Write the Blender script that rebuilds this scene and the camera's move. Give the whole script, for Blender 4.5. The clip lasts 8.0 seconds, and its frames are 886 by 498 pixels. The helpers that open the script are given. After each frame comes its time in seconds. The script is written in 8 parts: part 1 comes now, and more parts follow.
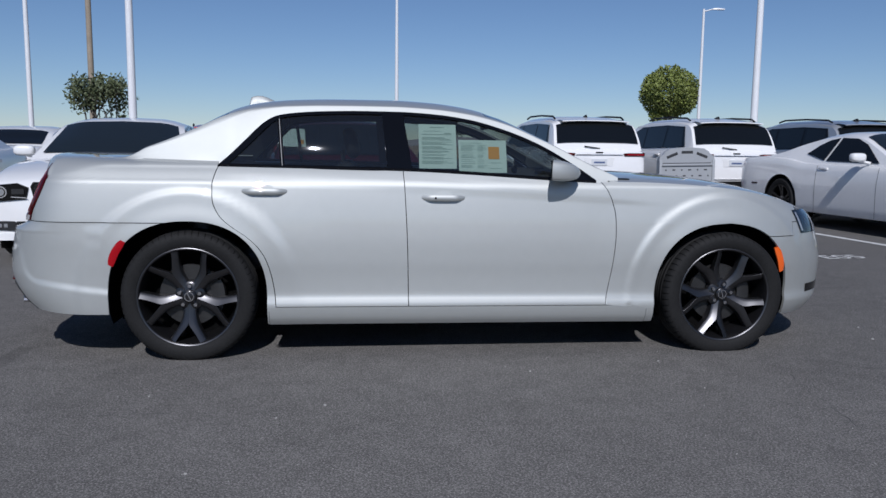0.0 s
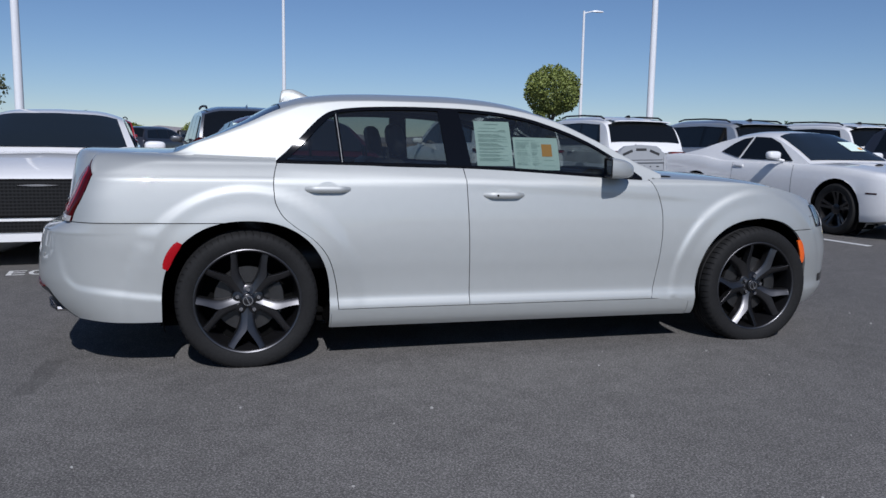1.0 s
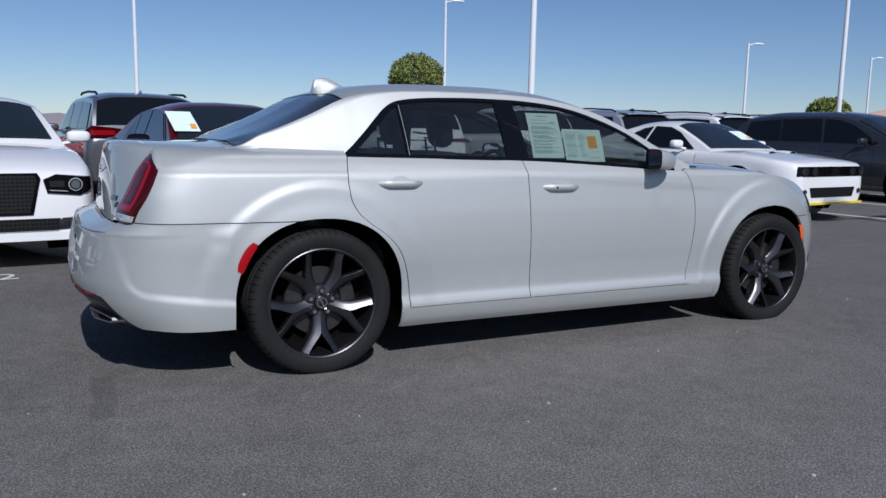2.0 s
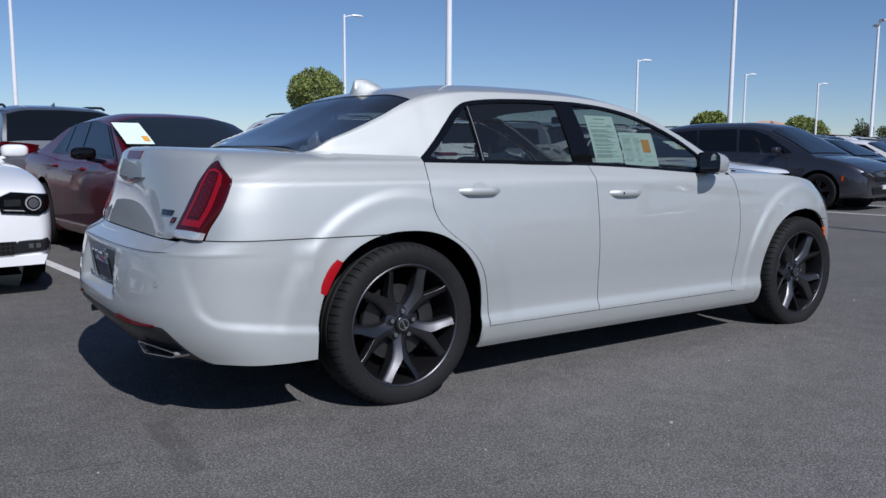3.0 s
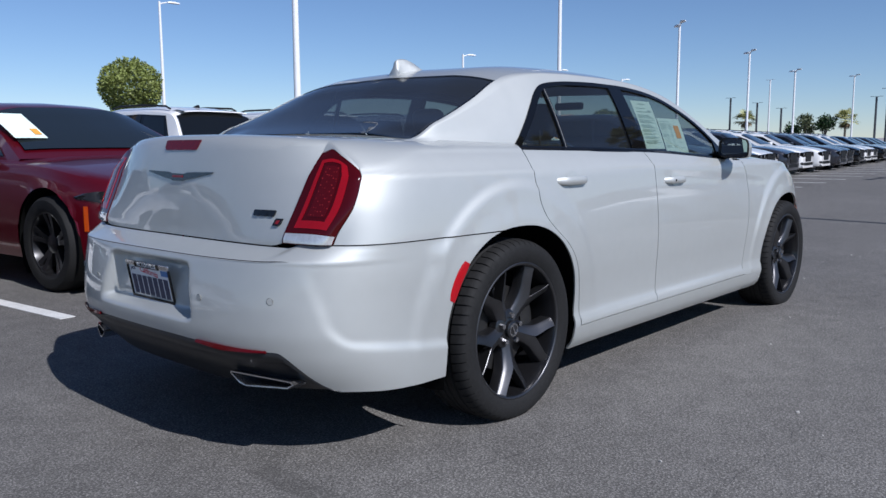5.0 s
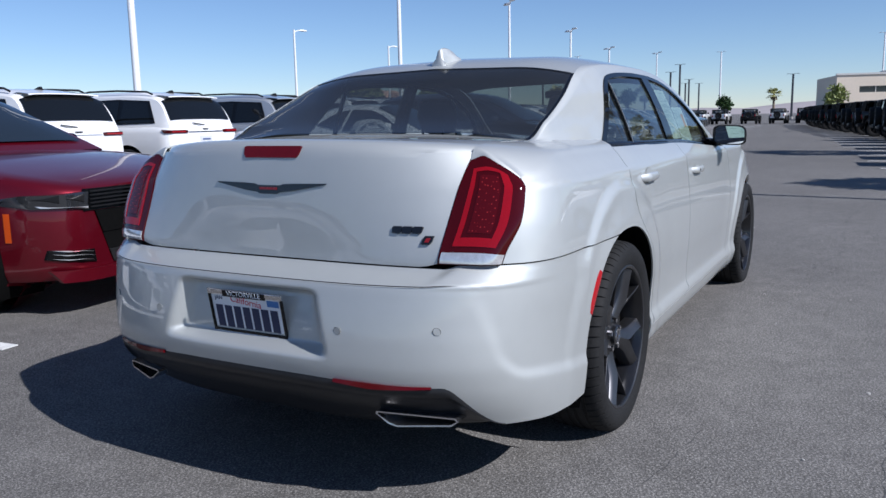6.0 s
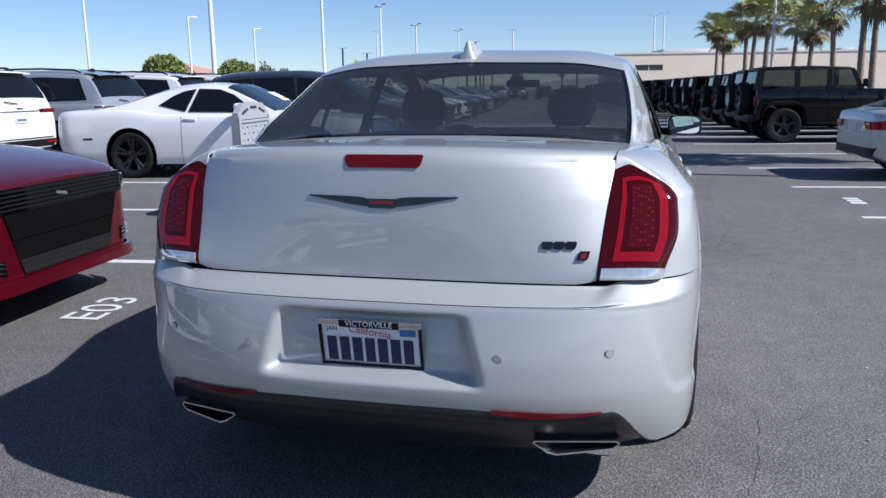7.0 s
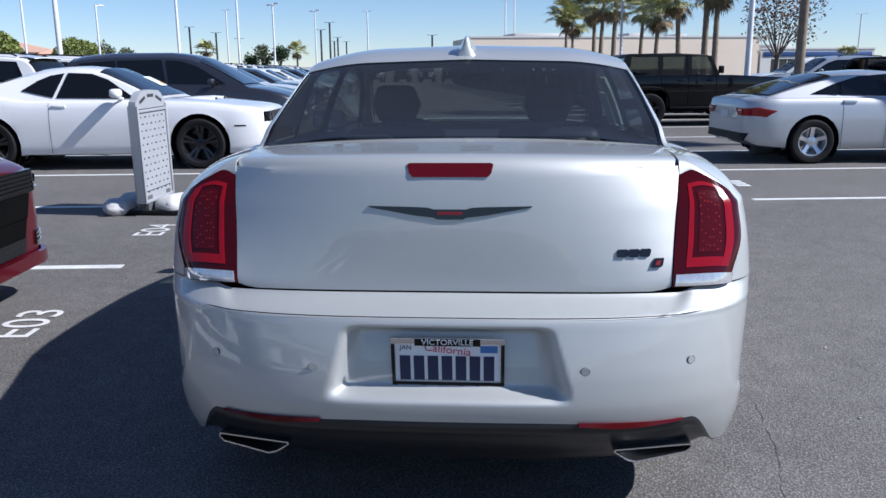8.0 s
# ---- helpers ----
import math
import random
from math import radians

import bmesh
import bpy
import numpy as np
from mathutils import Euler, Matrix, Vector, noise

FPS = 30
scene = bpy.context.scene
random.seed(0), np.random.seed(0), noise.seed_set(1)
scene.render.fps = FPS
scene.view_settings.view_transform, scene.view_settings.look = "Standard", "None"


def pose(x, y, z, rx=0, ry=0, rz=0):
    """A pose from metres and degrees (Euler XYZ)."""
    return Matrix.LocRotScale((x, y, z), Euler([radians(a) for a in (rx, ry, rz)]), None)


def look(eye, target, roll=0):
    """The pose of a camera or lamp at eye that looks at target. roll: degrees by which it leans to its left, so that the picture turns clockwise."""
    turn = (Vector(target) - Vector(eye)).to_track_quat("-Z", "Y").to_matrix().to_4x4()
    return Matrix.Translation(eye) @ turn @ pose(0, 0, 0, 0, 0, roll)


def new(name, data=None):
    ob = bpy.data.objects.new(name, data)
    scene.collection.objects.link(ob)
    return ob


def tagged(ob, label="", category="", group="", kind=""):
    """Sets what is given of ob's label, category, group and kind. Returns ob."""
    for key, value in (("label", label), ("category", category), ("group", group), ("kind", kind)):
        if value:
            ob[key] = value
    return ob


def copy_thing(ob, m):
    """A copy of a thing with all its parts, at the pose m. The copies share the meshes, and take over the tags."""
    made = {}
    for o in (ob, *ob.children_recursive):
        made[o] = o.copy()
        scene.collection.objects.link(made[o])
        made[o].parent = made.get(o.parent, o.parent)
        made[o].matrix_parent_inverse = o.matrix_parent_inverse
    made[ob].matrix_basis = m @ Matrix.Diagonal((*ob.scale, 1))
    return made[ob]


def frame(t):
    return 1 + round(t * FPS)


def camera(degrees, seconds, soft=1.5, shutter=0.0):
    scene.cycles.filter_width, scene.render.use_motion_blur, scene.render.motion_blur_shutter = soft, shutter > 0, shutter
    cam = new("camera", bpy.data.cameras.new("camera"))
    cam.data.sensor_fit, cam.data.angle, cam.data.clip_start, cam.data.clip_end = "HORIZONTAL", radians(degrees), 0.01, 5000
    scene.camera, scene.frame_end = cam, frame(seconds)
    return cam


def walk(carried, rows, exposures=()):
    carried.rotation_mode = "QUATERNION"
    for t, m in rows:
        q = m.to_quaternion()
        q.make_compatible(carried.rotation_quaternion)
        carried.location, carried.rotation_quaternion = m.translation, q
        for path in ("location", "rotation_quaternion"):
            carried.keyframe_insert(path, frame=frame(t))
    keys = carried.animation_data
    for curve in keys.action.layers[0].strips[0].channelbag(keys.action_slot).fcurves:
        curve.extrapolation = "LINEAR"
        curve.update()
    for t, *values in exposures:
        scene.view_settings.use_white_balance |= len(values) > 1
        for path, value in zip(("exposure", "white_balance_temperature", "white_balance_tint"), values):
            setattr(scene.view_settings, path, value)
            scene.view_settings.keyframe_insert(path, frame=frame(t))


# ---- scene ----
cam = camera(58.2, 8.0)
PATH = [
    (0, (0.916, -5.297, 1.186), (1.131, -3.326, 0.928), 0.6),
    (0.5, (0.41, -5.266, 1.182), (0.775, -3.316, 0.922), 0.8),
    (1, (-0.121, -5.065, 1.181), (0.413, -3.156, 0.916), 1.0),
    (1.2, (-0.389, -5.024, 1.185), (0.233, -3.143, 0.911), 0.8),
    (2.3, (-1.437, -4.344, 1.186), (-0.463, -2.618, 0.91), 0.9),
    (2.5, (-1.587, -4.202, 1.158), (-0.561, -2.505, 0.897), 0.6),
    (3, (-1.83, -3.809, 1.114), (-0.694, -2.182, 0.868), 0.4),
    (3.5, (-2.016, -3.567, 1.02), (-0.798, -1.997, 0.788), 0.3),
    (4, (-2.014, -3.458, 0.962), (-0.722, -1.948, 0.736), 0.3),
    (4.5, (-2.217, -3.159, 1.011), (-0.843, -1.725, 0.775), 0.2),
    (4.7, (-2.336, -2.996, 1.035), (-0.92, -1.604, 0.79), 0.1),
    (5.8, (-2.836, -1.941, 1.175), (-1.155, -0.901, 0.869), -1.2),
    (6, (-2.897, -1.726, 1.178), (-1.167, -0.775, 0.856), -1.1),
    (6.5, (-3.016, -1.178, 1.228), (-1.183, -0.465, 0.866), -1.0),
    (7, (-3.072, -0.735, 1.282), (-1.173, -0.246, 0.891), -0.85),
    (7.5, (-3.063, -0.376, 1.326), (-1.128, -0.092, 0.907), -0.7),
    (8, (-3.068, -0.133, 1.352), (-1.122, 0.005, 0.914), -0.5),
]
walk(cam, [(t, look(eye, target, roll)) for t, eye, target, roll in PATH],
     exposures=[(0, -0.27, 5930, 14.5), (2.5, -0.08, 5930, 14.5), (4.5, 0.15, 5930, 14.5), (6, 0.45, 5930, 14.5), (8, 0.62, 5930, 14.5)])

# ---------------------------------------------------------------- world and light
SUN_DIR = Vector((-0.14, -1.10, 1.0)).normalized()      # towards the sun
SUN_ELEV = math.asin(SUN_DIR.z)
SUN_ROT = math.atan2(SUN_DIR.x, SUN_DIR.y)
world = bpy.data.worlds.new("sky")
scene.world = world
world.use_nodes = True
wn = world.node_tree.nodes
sky = wn.new("ShaderNodeTexSky")
sky.sky_type = "NISHITA"
sky.sun_disc = False
sky.sun_elevation, sky.sun_rotation = SUN_ELEV, SUN_ROT
sky.altitude, sky.air_density, sky.dust_density, sky.ozone_density = 1500, 1.0, 0.0, 4.5
wn["Background"].inputs["Strength"].default_value = 0.076
world.node_tree.links.new(sky.outputs[0], wn["Background"].inputs["Color"])
sun = new("sun", bpy.data.lights.new("sun", "SUN"))
sun.data.energy, sun.data.angle, sun.data.color = 4.3, radians(0.55), (1.0, 0.965, 0.91)
sun.matrix_world = look((0, 0, 30), Vector((0, 0, 30)) - SUN_DIR)
scene.view_settings.exposure = 0.0


# ---------------------------------------------------------------- materials
def mat(name, color, rough=0.5, metal=0.0, coat=0.0, var=0.0, scale=20.0, bump=0.0, bump_scale=200.0, spec=0.5, emit=0.0, sheen_color=None, rough_var=0.0):
    """A principled surface with colour variation at two scales and fine relief."""
    m = bpy.data.materials.new(name)
    m.use_nodes = True
    nt = m.node_tree
    p = nt.nodes["Principled BSDF"]
    p.inputs["Base Color"].default_value = (*color, 1)
    p.inputs["Roughness"].default_value = rough
    p.inputs["Metallic"].default_value = metal
    p.inputs["Coat Weight"].default_value = coat
    p.inputs["Coat Roughness"].default_value = 0.02
    p.inputs["Specular IOR Level"].default_value = spec
    tc = nt.nodes.new("ShaderNodeTexCoord")
    if var:
        a = nt.nodes.new("ShaderNodeTexNoise")
        a.inputs["Scale"].default_value, a.inputs["Detail"].default_value = scale, 6
        b = nt.nodes.new("ShaderNodeTexNoise")
        b.inputs["Scale"].default_value, b.inputs["Detail"].default_value = scale * 14, 2
        add = nt.nodes.new("ShaderNodeMath")
        add.operation = "ADD"
        rng = nt.nodes.new("ShaderNodeMapRange")
        rng.inputs["From Min"].default_value, rng.inputs["From Max"].default_value = 0.6, 1.4
        rng.inputs["To Min"].default_value, rng.inputs["To Max"].default_value = 1 - var, 1 + var
        mul = nt.nodes.new("ShaderNodeMix")
        mul.data_type, mul.blend_type = "RGBA", "MULTIPLY"
        mul.inputs["Factor"].default_value = 1
        mul.inputs["A"].default_value = (*color, 1)
        for n in (a, b):
            nt.links.new(tc.outputs["Object"], n.inputs["Vector"])
        nt.links.new(a.outputs["Fac"], add.inputs[0])
        nt.links.new(b.outputs["Fac"], add.inputs[1])
        nt.links.new(add.outputs[0], rng.inputs["Value"])
        nt.links.new(rng.outputs[0], mul.inputs["B"])
        nt.links.new(mul.outputs["Result"], p.inputs["Base Color"])
        if rough_var:
            rr = nt.nodes.new("ShaderNodeMapRange")
            rr.inputs["To Min"].default_value, rr.inputs["To Max"].default_value = rough - rough_var, rough + rough_var
            nt.links.new(a.outputs["Fac"], rr.inputs["Value"])
            nt.links.new(rr.outputs[0], p.inputs["Roughness"])
    if bump:
        n = nt.nodes.new("ShaderNodeTexNoise")
        n.inputs["Scale"].default_value, n.inputs["Detail"].default_value = bump_scale, 4
        bp = nt.nodes.new("ShaderNodeBump")
        bp.inputs["Strength"].default_value, bp.inputs["Distance"].default_value = bump, 0.004
        nt.links.new(tc.outputs["Object"], n.inputs["Vector"])
        nt.links.new(n.outputs["Fac"], bp.inputs["Height"])
        nt.links.new(bp.outputs["Normal"], p.inputs["Normal"])
    if emit:
        p.inputs["Emission Color"].default_value = (*color, 1)
        p.inputs["Emission Strength"].default_value = emit
    return m


def paint(name, color, metal=0.0, rough=0.3, flake=0.0, var=0.02, coat=1.0):
    """Car paint: a base coat with a fine flake and a clear coat on it."""
    m = mat(name, color, rough, metal, coat=coat, var=var, scale=1.2)
    nt, p = m.node_tree, m.node_tree.nodes["Principled BSDF"]
    if flake:
        v = nt.nodes.new("ShaderNodeTexVoronoi")
        v.inputs["Scale"].default_value = 900
        tc = nt.nodes.new("ShaderNodeTexCoord")
        bp = nt.nodes.new("ShaderNodeBump")
        bp.inputs["Strength"].default_value, bp.inputs["Distance"].default_value = flake, 0.001
        nt.links.new(tc.outputs["Object"], v.inputs["Vector"])
        nt.links.new(v.outputs["Distance"], bp.inputs["Height"])
        nt.links.new(bp.outputs["Normal"], p.inputs["Normal"])
    return m


def glass(name, tint, through_share, dust_veil=0.0):
    """Tinted car glass: what passes is dimmed by the tint, the rest is a clear reflection."""
    m = bpy.data.materials.new(name)
    m.use_nodes = True
    nt = m.node_tree
    nt.nodes.remove(nt.nodes["Principled BSDF"])
    out = nt.nodes["Material Output"]
    tr = nt.nodes.new("ShaderNodeBsdfTransparent")
    tr.inputs["Color"].default_value = (*[c * through_share for c in tint], 1)
    gl = nt.nodes.new("ShaderNodeBsdfGlossy")
    gl.inputs["Roughness"].default_value = 0.015
    gl.inputs["Color"].default_value = (0.95, 0.97, 1.0, 1)
    lw = nt.nodes.new("ShaderNodeLayerWeight")
    lw.inputs["Blend"].default_value = 0.5
    pw = nt.nodes.new("ShaderNodeMath")
    pw.operation = "POWER"
    pw.inputs[1].default_value = 5.0
    fr = nt.nodes.new("ShaderNodeMath")
    fr.operation = "MULTIPLY_ADD"
    fr.inputs[1].default_value, fr.inputs[2].default_value = 0.92, 0.06
    nt.links.new(lw.outputs["Facing"], pw.inputs[0])
    nt.links.new(pw.outputs[0], fr.inputs[0])
    mx = nt.nodes.new("ShaderNodeMixShader")
    nt.links.new(fr.outputs[0], mx.inputs["Fac"])
    nt.links.new(tr.outputs[0], mx.inputs[1])
    nt.links.new(gl.outputs[0], mx.inputs[2])
    top = mx
    if dust_veil:
        # thin even film of dust; its grey also stands in for reflected sky
        df = nt.nodes.new("ShaderNodeBsdfDiffuse")
        df.inputs["Color"].default_value = (0.42, 0.42, 0.40, 1)
        tn = nt.nodes.new("ShaderNodeTexNoise")
        tn.inputs["Scale"].default_value, tn.inputs["Detail"].default_value = 9, 5
        sh = nt.nodes.new("ShaderNodeMath")
        sh.operation = "MULTIPLY_ADD"
        sh.inputs[1].default_value, sh.inputs[2].default_value = dust_veil * 0.5, dust_veil * 0.75
        nt.links.new(tn.outputs["Fac"], sh.inputs[0])
        top = nt.nodes.new("ShaderNodeMixShader")
        nt.links.new(sh.outputs[0], top.inputs["Fac"])
        nt.links.new(mx.outputs[0], top.inputs[1])
        nt.links.new(df.outputs[0], top.inputs[2])
    nt.links.new(top.outputs[0], out.inputs["Surface"])
    return m


M_SILVER = paint("silver_paint", (0.505, 0.520, 0.501), 0.60, 0.59, 0.0)
M_WHITE = paint("white_paint", (0.80, 0.80, 0.79), 0.0, 0.35)
M_RED = paint("dark_red_paint", (0.145, 0.0035, 0.012), 0.60, 0.32, 0.0, coat=0.7)
M_RED.node_tree.nodes["Principled BSDF"].inputs["Specular IOR Level"].default_value = 0.3
M_BLACK = paint("black_paint", (0.004, 0.004, 0.005), 0.0, 0.2, coat=0.7)
M_BLACK.node_tree.nodes["Principled BSDF"].inputs["Specular IOR Level"].default_value = 0.1
M_DARKGREY = paint("dark_grey_paint", (0.045, 0.045, 0.055), 0.5, 0.32, 0.05)
M_GREY = paint("grey_paint", (0.46, 0.48, 0.50), 0.5, 0.32, 0.05)
M_GREYVAN = paint("mid_grey_paint", (0.15, 0.155, 0.165), 0.6, 0.32, 0.05)
M_TYRE = mat("tyre_rubber", (0.014, 0.014, 0.0142), 0.72, spec=0.2, var=0.3, scale=6, bump=0.2, bump_scale=300)
M_RIM_DARK = mat("dark_rim", (0.022, 0.022, 0.024), 0.30, 0.6, coat=0.6, var=0.1, scale=8)
M_SPOKE = mat("satin_dark_spoke", (0.10, 0.10, 0.105), 0.36, 0.95, var=0.1, scale=20)
M_NUT = mat("chrome_nut", (0.55, 0.55, 0.57), 0.18, 1.0)
M_ALLOY = mat("silver_rim", (0.62, 0.63, 0.65), 0.28, 0.9, var=0.05, scale=8)
M_CHROME = mat("chrome", (0.85, 0.86, 0.88), 0.06, 1.0, var=0.03, scale=4)
M_PLASTIC = mat("black_plastic", (0.010, 0.010, 0.0105), 0.45, spec=0.22, var=0.2, scale=12, bump=0.1, bump_scale=600)
M_GLOSSBLACK = mat("gloss_black_trim", (0.004, 0.004, 0.0045), 0.035, spec=0.35)
M_UNDER = mat("underbody", (0.004, 0.004, 0.004), 0.9, spec=0.05, var=0.3, scale=5)
M_PRIVACY = mat("privacy_glass", (0.006, 0.007, 0.008), 0.03, spec=0.45, coat=0.0)
M_GLASS = glass("tinted_glass", (0.92, 1.0, 0.97), 0.56, 0.012)
M_GLASS_REAR = glass("tinted_rear_glass", (0.92, 1.0, 0.98), 0.46, 0.016)
M_GLASS_DUSTY_VEIL = glass("dusty_veiled_rear_glass", (0.92, 1.0, 0.98), 0.34, 0.036)
M_GLASS_OFFROAD = glass("offroad_glass", (0.92, 1.0, 0.98), 0.40)
M_SHIELD = mat("windscreen_glass", (0.012, 0.016, 0.018), 0.03, spec=0.6, coat=0.4)
M_SILVER2 = paint("bright_silver_paint", (0.46, 0.475, 0.49), 0.6, 0.45, 0.0)
M_CLEAR = glass("clear_lens", (1, 1, 1), 0.92)
M_REDLENS = mat("red_lens", (0.27, 0.003, 0.008), 0.10, spec=0.45, var=0.1, scale=30)
M_DARKRED = mat("dark_red_lens", (0.050, 0.001, 0.002), 0.08, spec=0.35, var=0.1, scale=30)
M_AMBER = mat("amber_lens", (0.85, 0.13, 0.01), 0.12, coat=1.0)
M_STOPLENS = mat("stop_lamp_lens", (0.10, 0.002, 0.004), 0.08, spec=0.45, var=0.15, scale=60)
M_REARREFL = mat("dark_red_reflector", (0.085, 0.002, 0.004), 0.2, spec=0.25, var=0.2, scale=200)
M_REFLECTOR = mat("red_reflector", (0.34, 0.004, 0.009), 0.2, spec=0.3, var=0.2, scale=200)
M_PAPER = mat("paper_notice", (0.70, 0.84, 0.76), 0.6, var=0.05, scale=20)
M_PAPER_INK = mat("printed_grey", (0.30, 0.40, 0.36), 0.6)
M_ORANGE = mat("orange_print", (0.75, 0.34, 0.05), 0.6)
M_GALV = mat("white_pole_paint", (0.74, 0.75, 0.76), 0.4, var=0.06, scale=2)
M_LINE = mat("road_marking_paint", (0.62, 0.62, 0.60), 0.7, var=0.25, scale=9, bump=0.3, bump_scale=150)
M_BARK = mat("palm_bark", (0.23, 0.18, 0.13), 0.9, var=0.35, scale=5, bump=0.6, bump_scale=30)
M_LEAF = mat("leaf_green", (0.19, 0.225, 0.055), 0.5, var=0.4, scale=3)
M_LEAF2 = mat("palm_frond", (0.34, 0.34, 0.13), 0.5, var=0.4, scale=3)
M_LEAF_DRY = mat("dry_frond", (0.20, 0.145, 0.075), 0.8, var=0.3, scale=3)
M_WALL = mat("cream_stucco", (0.80, 0.68, 0.54), 0.85, var=0.06, scale=0.3, bump=0.2, bump_scale=20)
M_ROOFTILE = mat("pale_roof_tile", (0.46, 0.28, 0.20), 0.8, var=0.2, scale=2)
M_SILVERLENS = mat("reversing_lens", (0.62, 0.62, 0.62), 0.08, 0.5, coat=1.0, var=0.25, scale=60)
M_SENSOR = mat("grey_sensor_ring", (0.22, 0.225, 0.225), 0.5)
M_EXHAUST = mat("dull_chrome", (0.62, 0.62, 0.64), 0.24, 1.0, var=0.1, scale=20)
M_BADGE = mat("black_badge", (0.010, 0.011, 0.013), 0.18, 0.3, coat=0.5)
M_BADGE_RED = mat("red_badge", (0.20, 0.008, 0.012), 0.3)
M_VALANCE = mat("dark_valance_plastic", (0.013, 0.0135, 0.015), 0.36, var=0.15, scale=10, bump=0.05, bump_scale=500)
M_WHITEFIN = M_SILVER
M_MIRRORSHELL = M_SILVER
M_MIRROR = mat("mirror_glass", (0.80, 0.82, 0.83), 0.01, 1.0)
M_HEADLINER = mat("grey_headliner", (0.30, 0.30, 0.30), 0.9, var=0.05, scale=30)
M_BRAKE = mat("brake_steel", (0.06, 0.059, 0.058), 0.45, 0.8, var=0.25, scale=25)
M_PLATEWHITE = mat("plate_white", (0.74, 0.76, 0.78), 0.35, var=0.04, scale=30)
M_PLATEBLUE = mat("plate_blue", (0.012, 0.022, 0.07), 0.4)
M_PLATERED = mat("plate_red", (0.50, 0.03, 0.06), 0.4)
M_STICKER = mat("blue_sticker", (0.05, 0.17, 0.42), 0.4)


def dotted_lens():
    m = mat("red_dotted_lens", (0.07, 0.003, 0.005), 0.12, spec=0.35)
    nt, p = m.node_tree, m.node_tree.nodes["Principled BSDF"]
    tc = nt.nodes.new("ShaderNodeTexCoord")
    v = nt.nodes.new("ShaderNodeTexVoronoi")
    v.inputs["Scale"].default_value = 95
    v.inputs["Randomness"].default_value = 0.25
    r = nt.nodes.new("ShaderNodeValToRGB")
    r.color_ramp.elements[0].position, r.color_ramp.elements[0].color = 0.08, (0.42, 0.03, 0.03, 1)
    r.color_ramp.elements[1].position, r.color_ramp.elements[1].color = 0.24, (0.070, 0.002, 0.004, 1)
    nt.links.new(tc.outputs["Object"], v.inputs["Vector"])
    nt.links.new(v.outputs["Distance"], r.inputs["Fac"])
    nt.links.new(r.outputs["Color"], p.inputs["Base Color"])
    return m


M_REDFIELD = dotted_lens()
M_SEAT = mat("black_leather", (0.05, 0.05, 0.052), 0.45, var=0.2, scale=20, bump=0.2, bump_scale=250)
M_SANDBAG = mat("white_sandbag", (0.55, 0.55, 0.54), 0.85, var=0.15, scale=14, bump=0.6, bump_scale=60)
M_SIGN = mat("grey_sign_plastic", (0.33, 0.345, 0.36), 0.6, var=0.06, scale=5)


# ---------------------------------------------------------------- mesh helpers
def mesh_of(name, bm, materials, angle=35):
    me = bpy.data.meshes.new(name)
    bm.normal_update()
    bm.to_mesh(me)
    bm.free()
    for m in (materials if isinstance(materials, (list, tuple)) else [materials]):
        me.materials.append(m)
    me.polygons.foreach_set("use_smooth", [True] * len(me.polygons))
    me.set_sharp_from_angle(angle=radians(angle))
    return me


def part(name, bm, material, parent, label="", angle=35, at=None):
    ob = new(name, mesh_of(name, bm, material, angle))
    ob.parent = parent
    if at is not None:
        ob.matrix_basis = at
    if label:
        ob["label"] = label
    return ob


def thing(name, m, label, category, group="", kind=""):
    e = new(name)
    e.empty_display_size = 0.2
    e.matrix_basis = m
    return tagged(e, label, category, group, kind)


def smooth_curve(points):
    """A smooth curve through (x, value) points that never overshoots."""
    xs = np.array([p[0] for p in points], float)
    ys = np.array([p[1] for p in points], float)
    h = np.diff(xs)
    d = np.diff(ys) / h
    m = np.zeros(len(xs))
    m[0], m[-1] = d[0], d[-1]
    for i in range(1, len(xs) - 1):
        if d[i - 1] * d[i] > 0:
            w1, w2 = 2 * h[i] + h[i - 1], h[i] + 2 * h[i - 1]
            m[i] = (w1 + w2) / (w1 / d[i - 1] + w2 / d[i])

    def f(x):
        x = min(max(x, xs[0]), xs[-1])
        i = min(max(int(np.searchsorted(xs, x)) - 1, 0), len(xs) - 2)
        t = (x - xs[i]) / h[i]
        return float((1 + 2 * t) * (1 - t) ** 2 * ys[i] + t * (1 - t) ** 2 * h[i] * m[i] + t * t * (3 - 2 * t) * ys[i + 1] + t * t * (t - 1) * h[i] * m[i + 1])
    return f


def grid(bm, rows, closed=False, flip=False):
    """Quads over rows of points."""
    vs = [[bm.verts.new(p) for p in r] for r in rows]
    for a, b in zip(vs, vs[1:]):
        n = len(a)
        for j in range(n if closed else n - 1):
            k = (j + 1) % n
            q = (a[j], a[k], b[k], b[j])
            try:
                bm.faces.new(q[::-1] if flip else q)
            except ValueError:
                pass
    return vs


def box(bm, x0, x1, y0, y1, z0, z1, bevel=0.0, m=None):
    geo = bmesh.ops.create_cube(bm, size=1.0)
    vs = geo["verts"]
    bmesh.ops.scale(bm, verts=vs, vec=(x1 - x0, y1 - y0, z1 - z0))
    bmesh.ops.translate(bm, verts=vs, vec=((x0 + x1) / 2, (y0 + y1) / 2, (z0 + z1) / 2))
    if bevel:
        es = list({e for v in vs for e in v.link_edges})
        r = bmesh.ops.bevel(bm, geom=es, offset=bevel, segments=2, profile=0.5, affect="EDGES")
        vs = [v for v in r["verts"]] if m is None else list({v for f in r["faces"] for v in f.verts} | {v for v in vs if v.is_valid})
    if m is not None:
        bmesh.ops.transform(bm, matrix=m, verts=[v for v in vs if v.is_valid])
    return vs


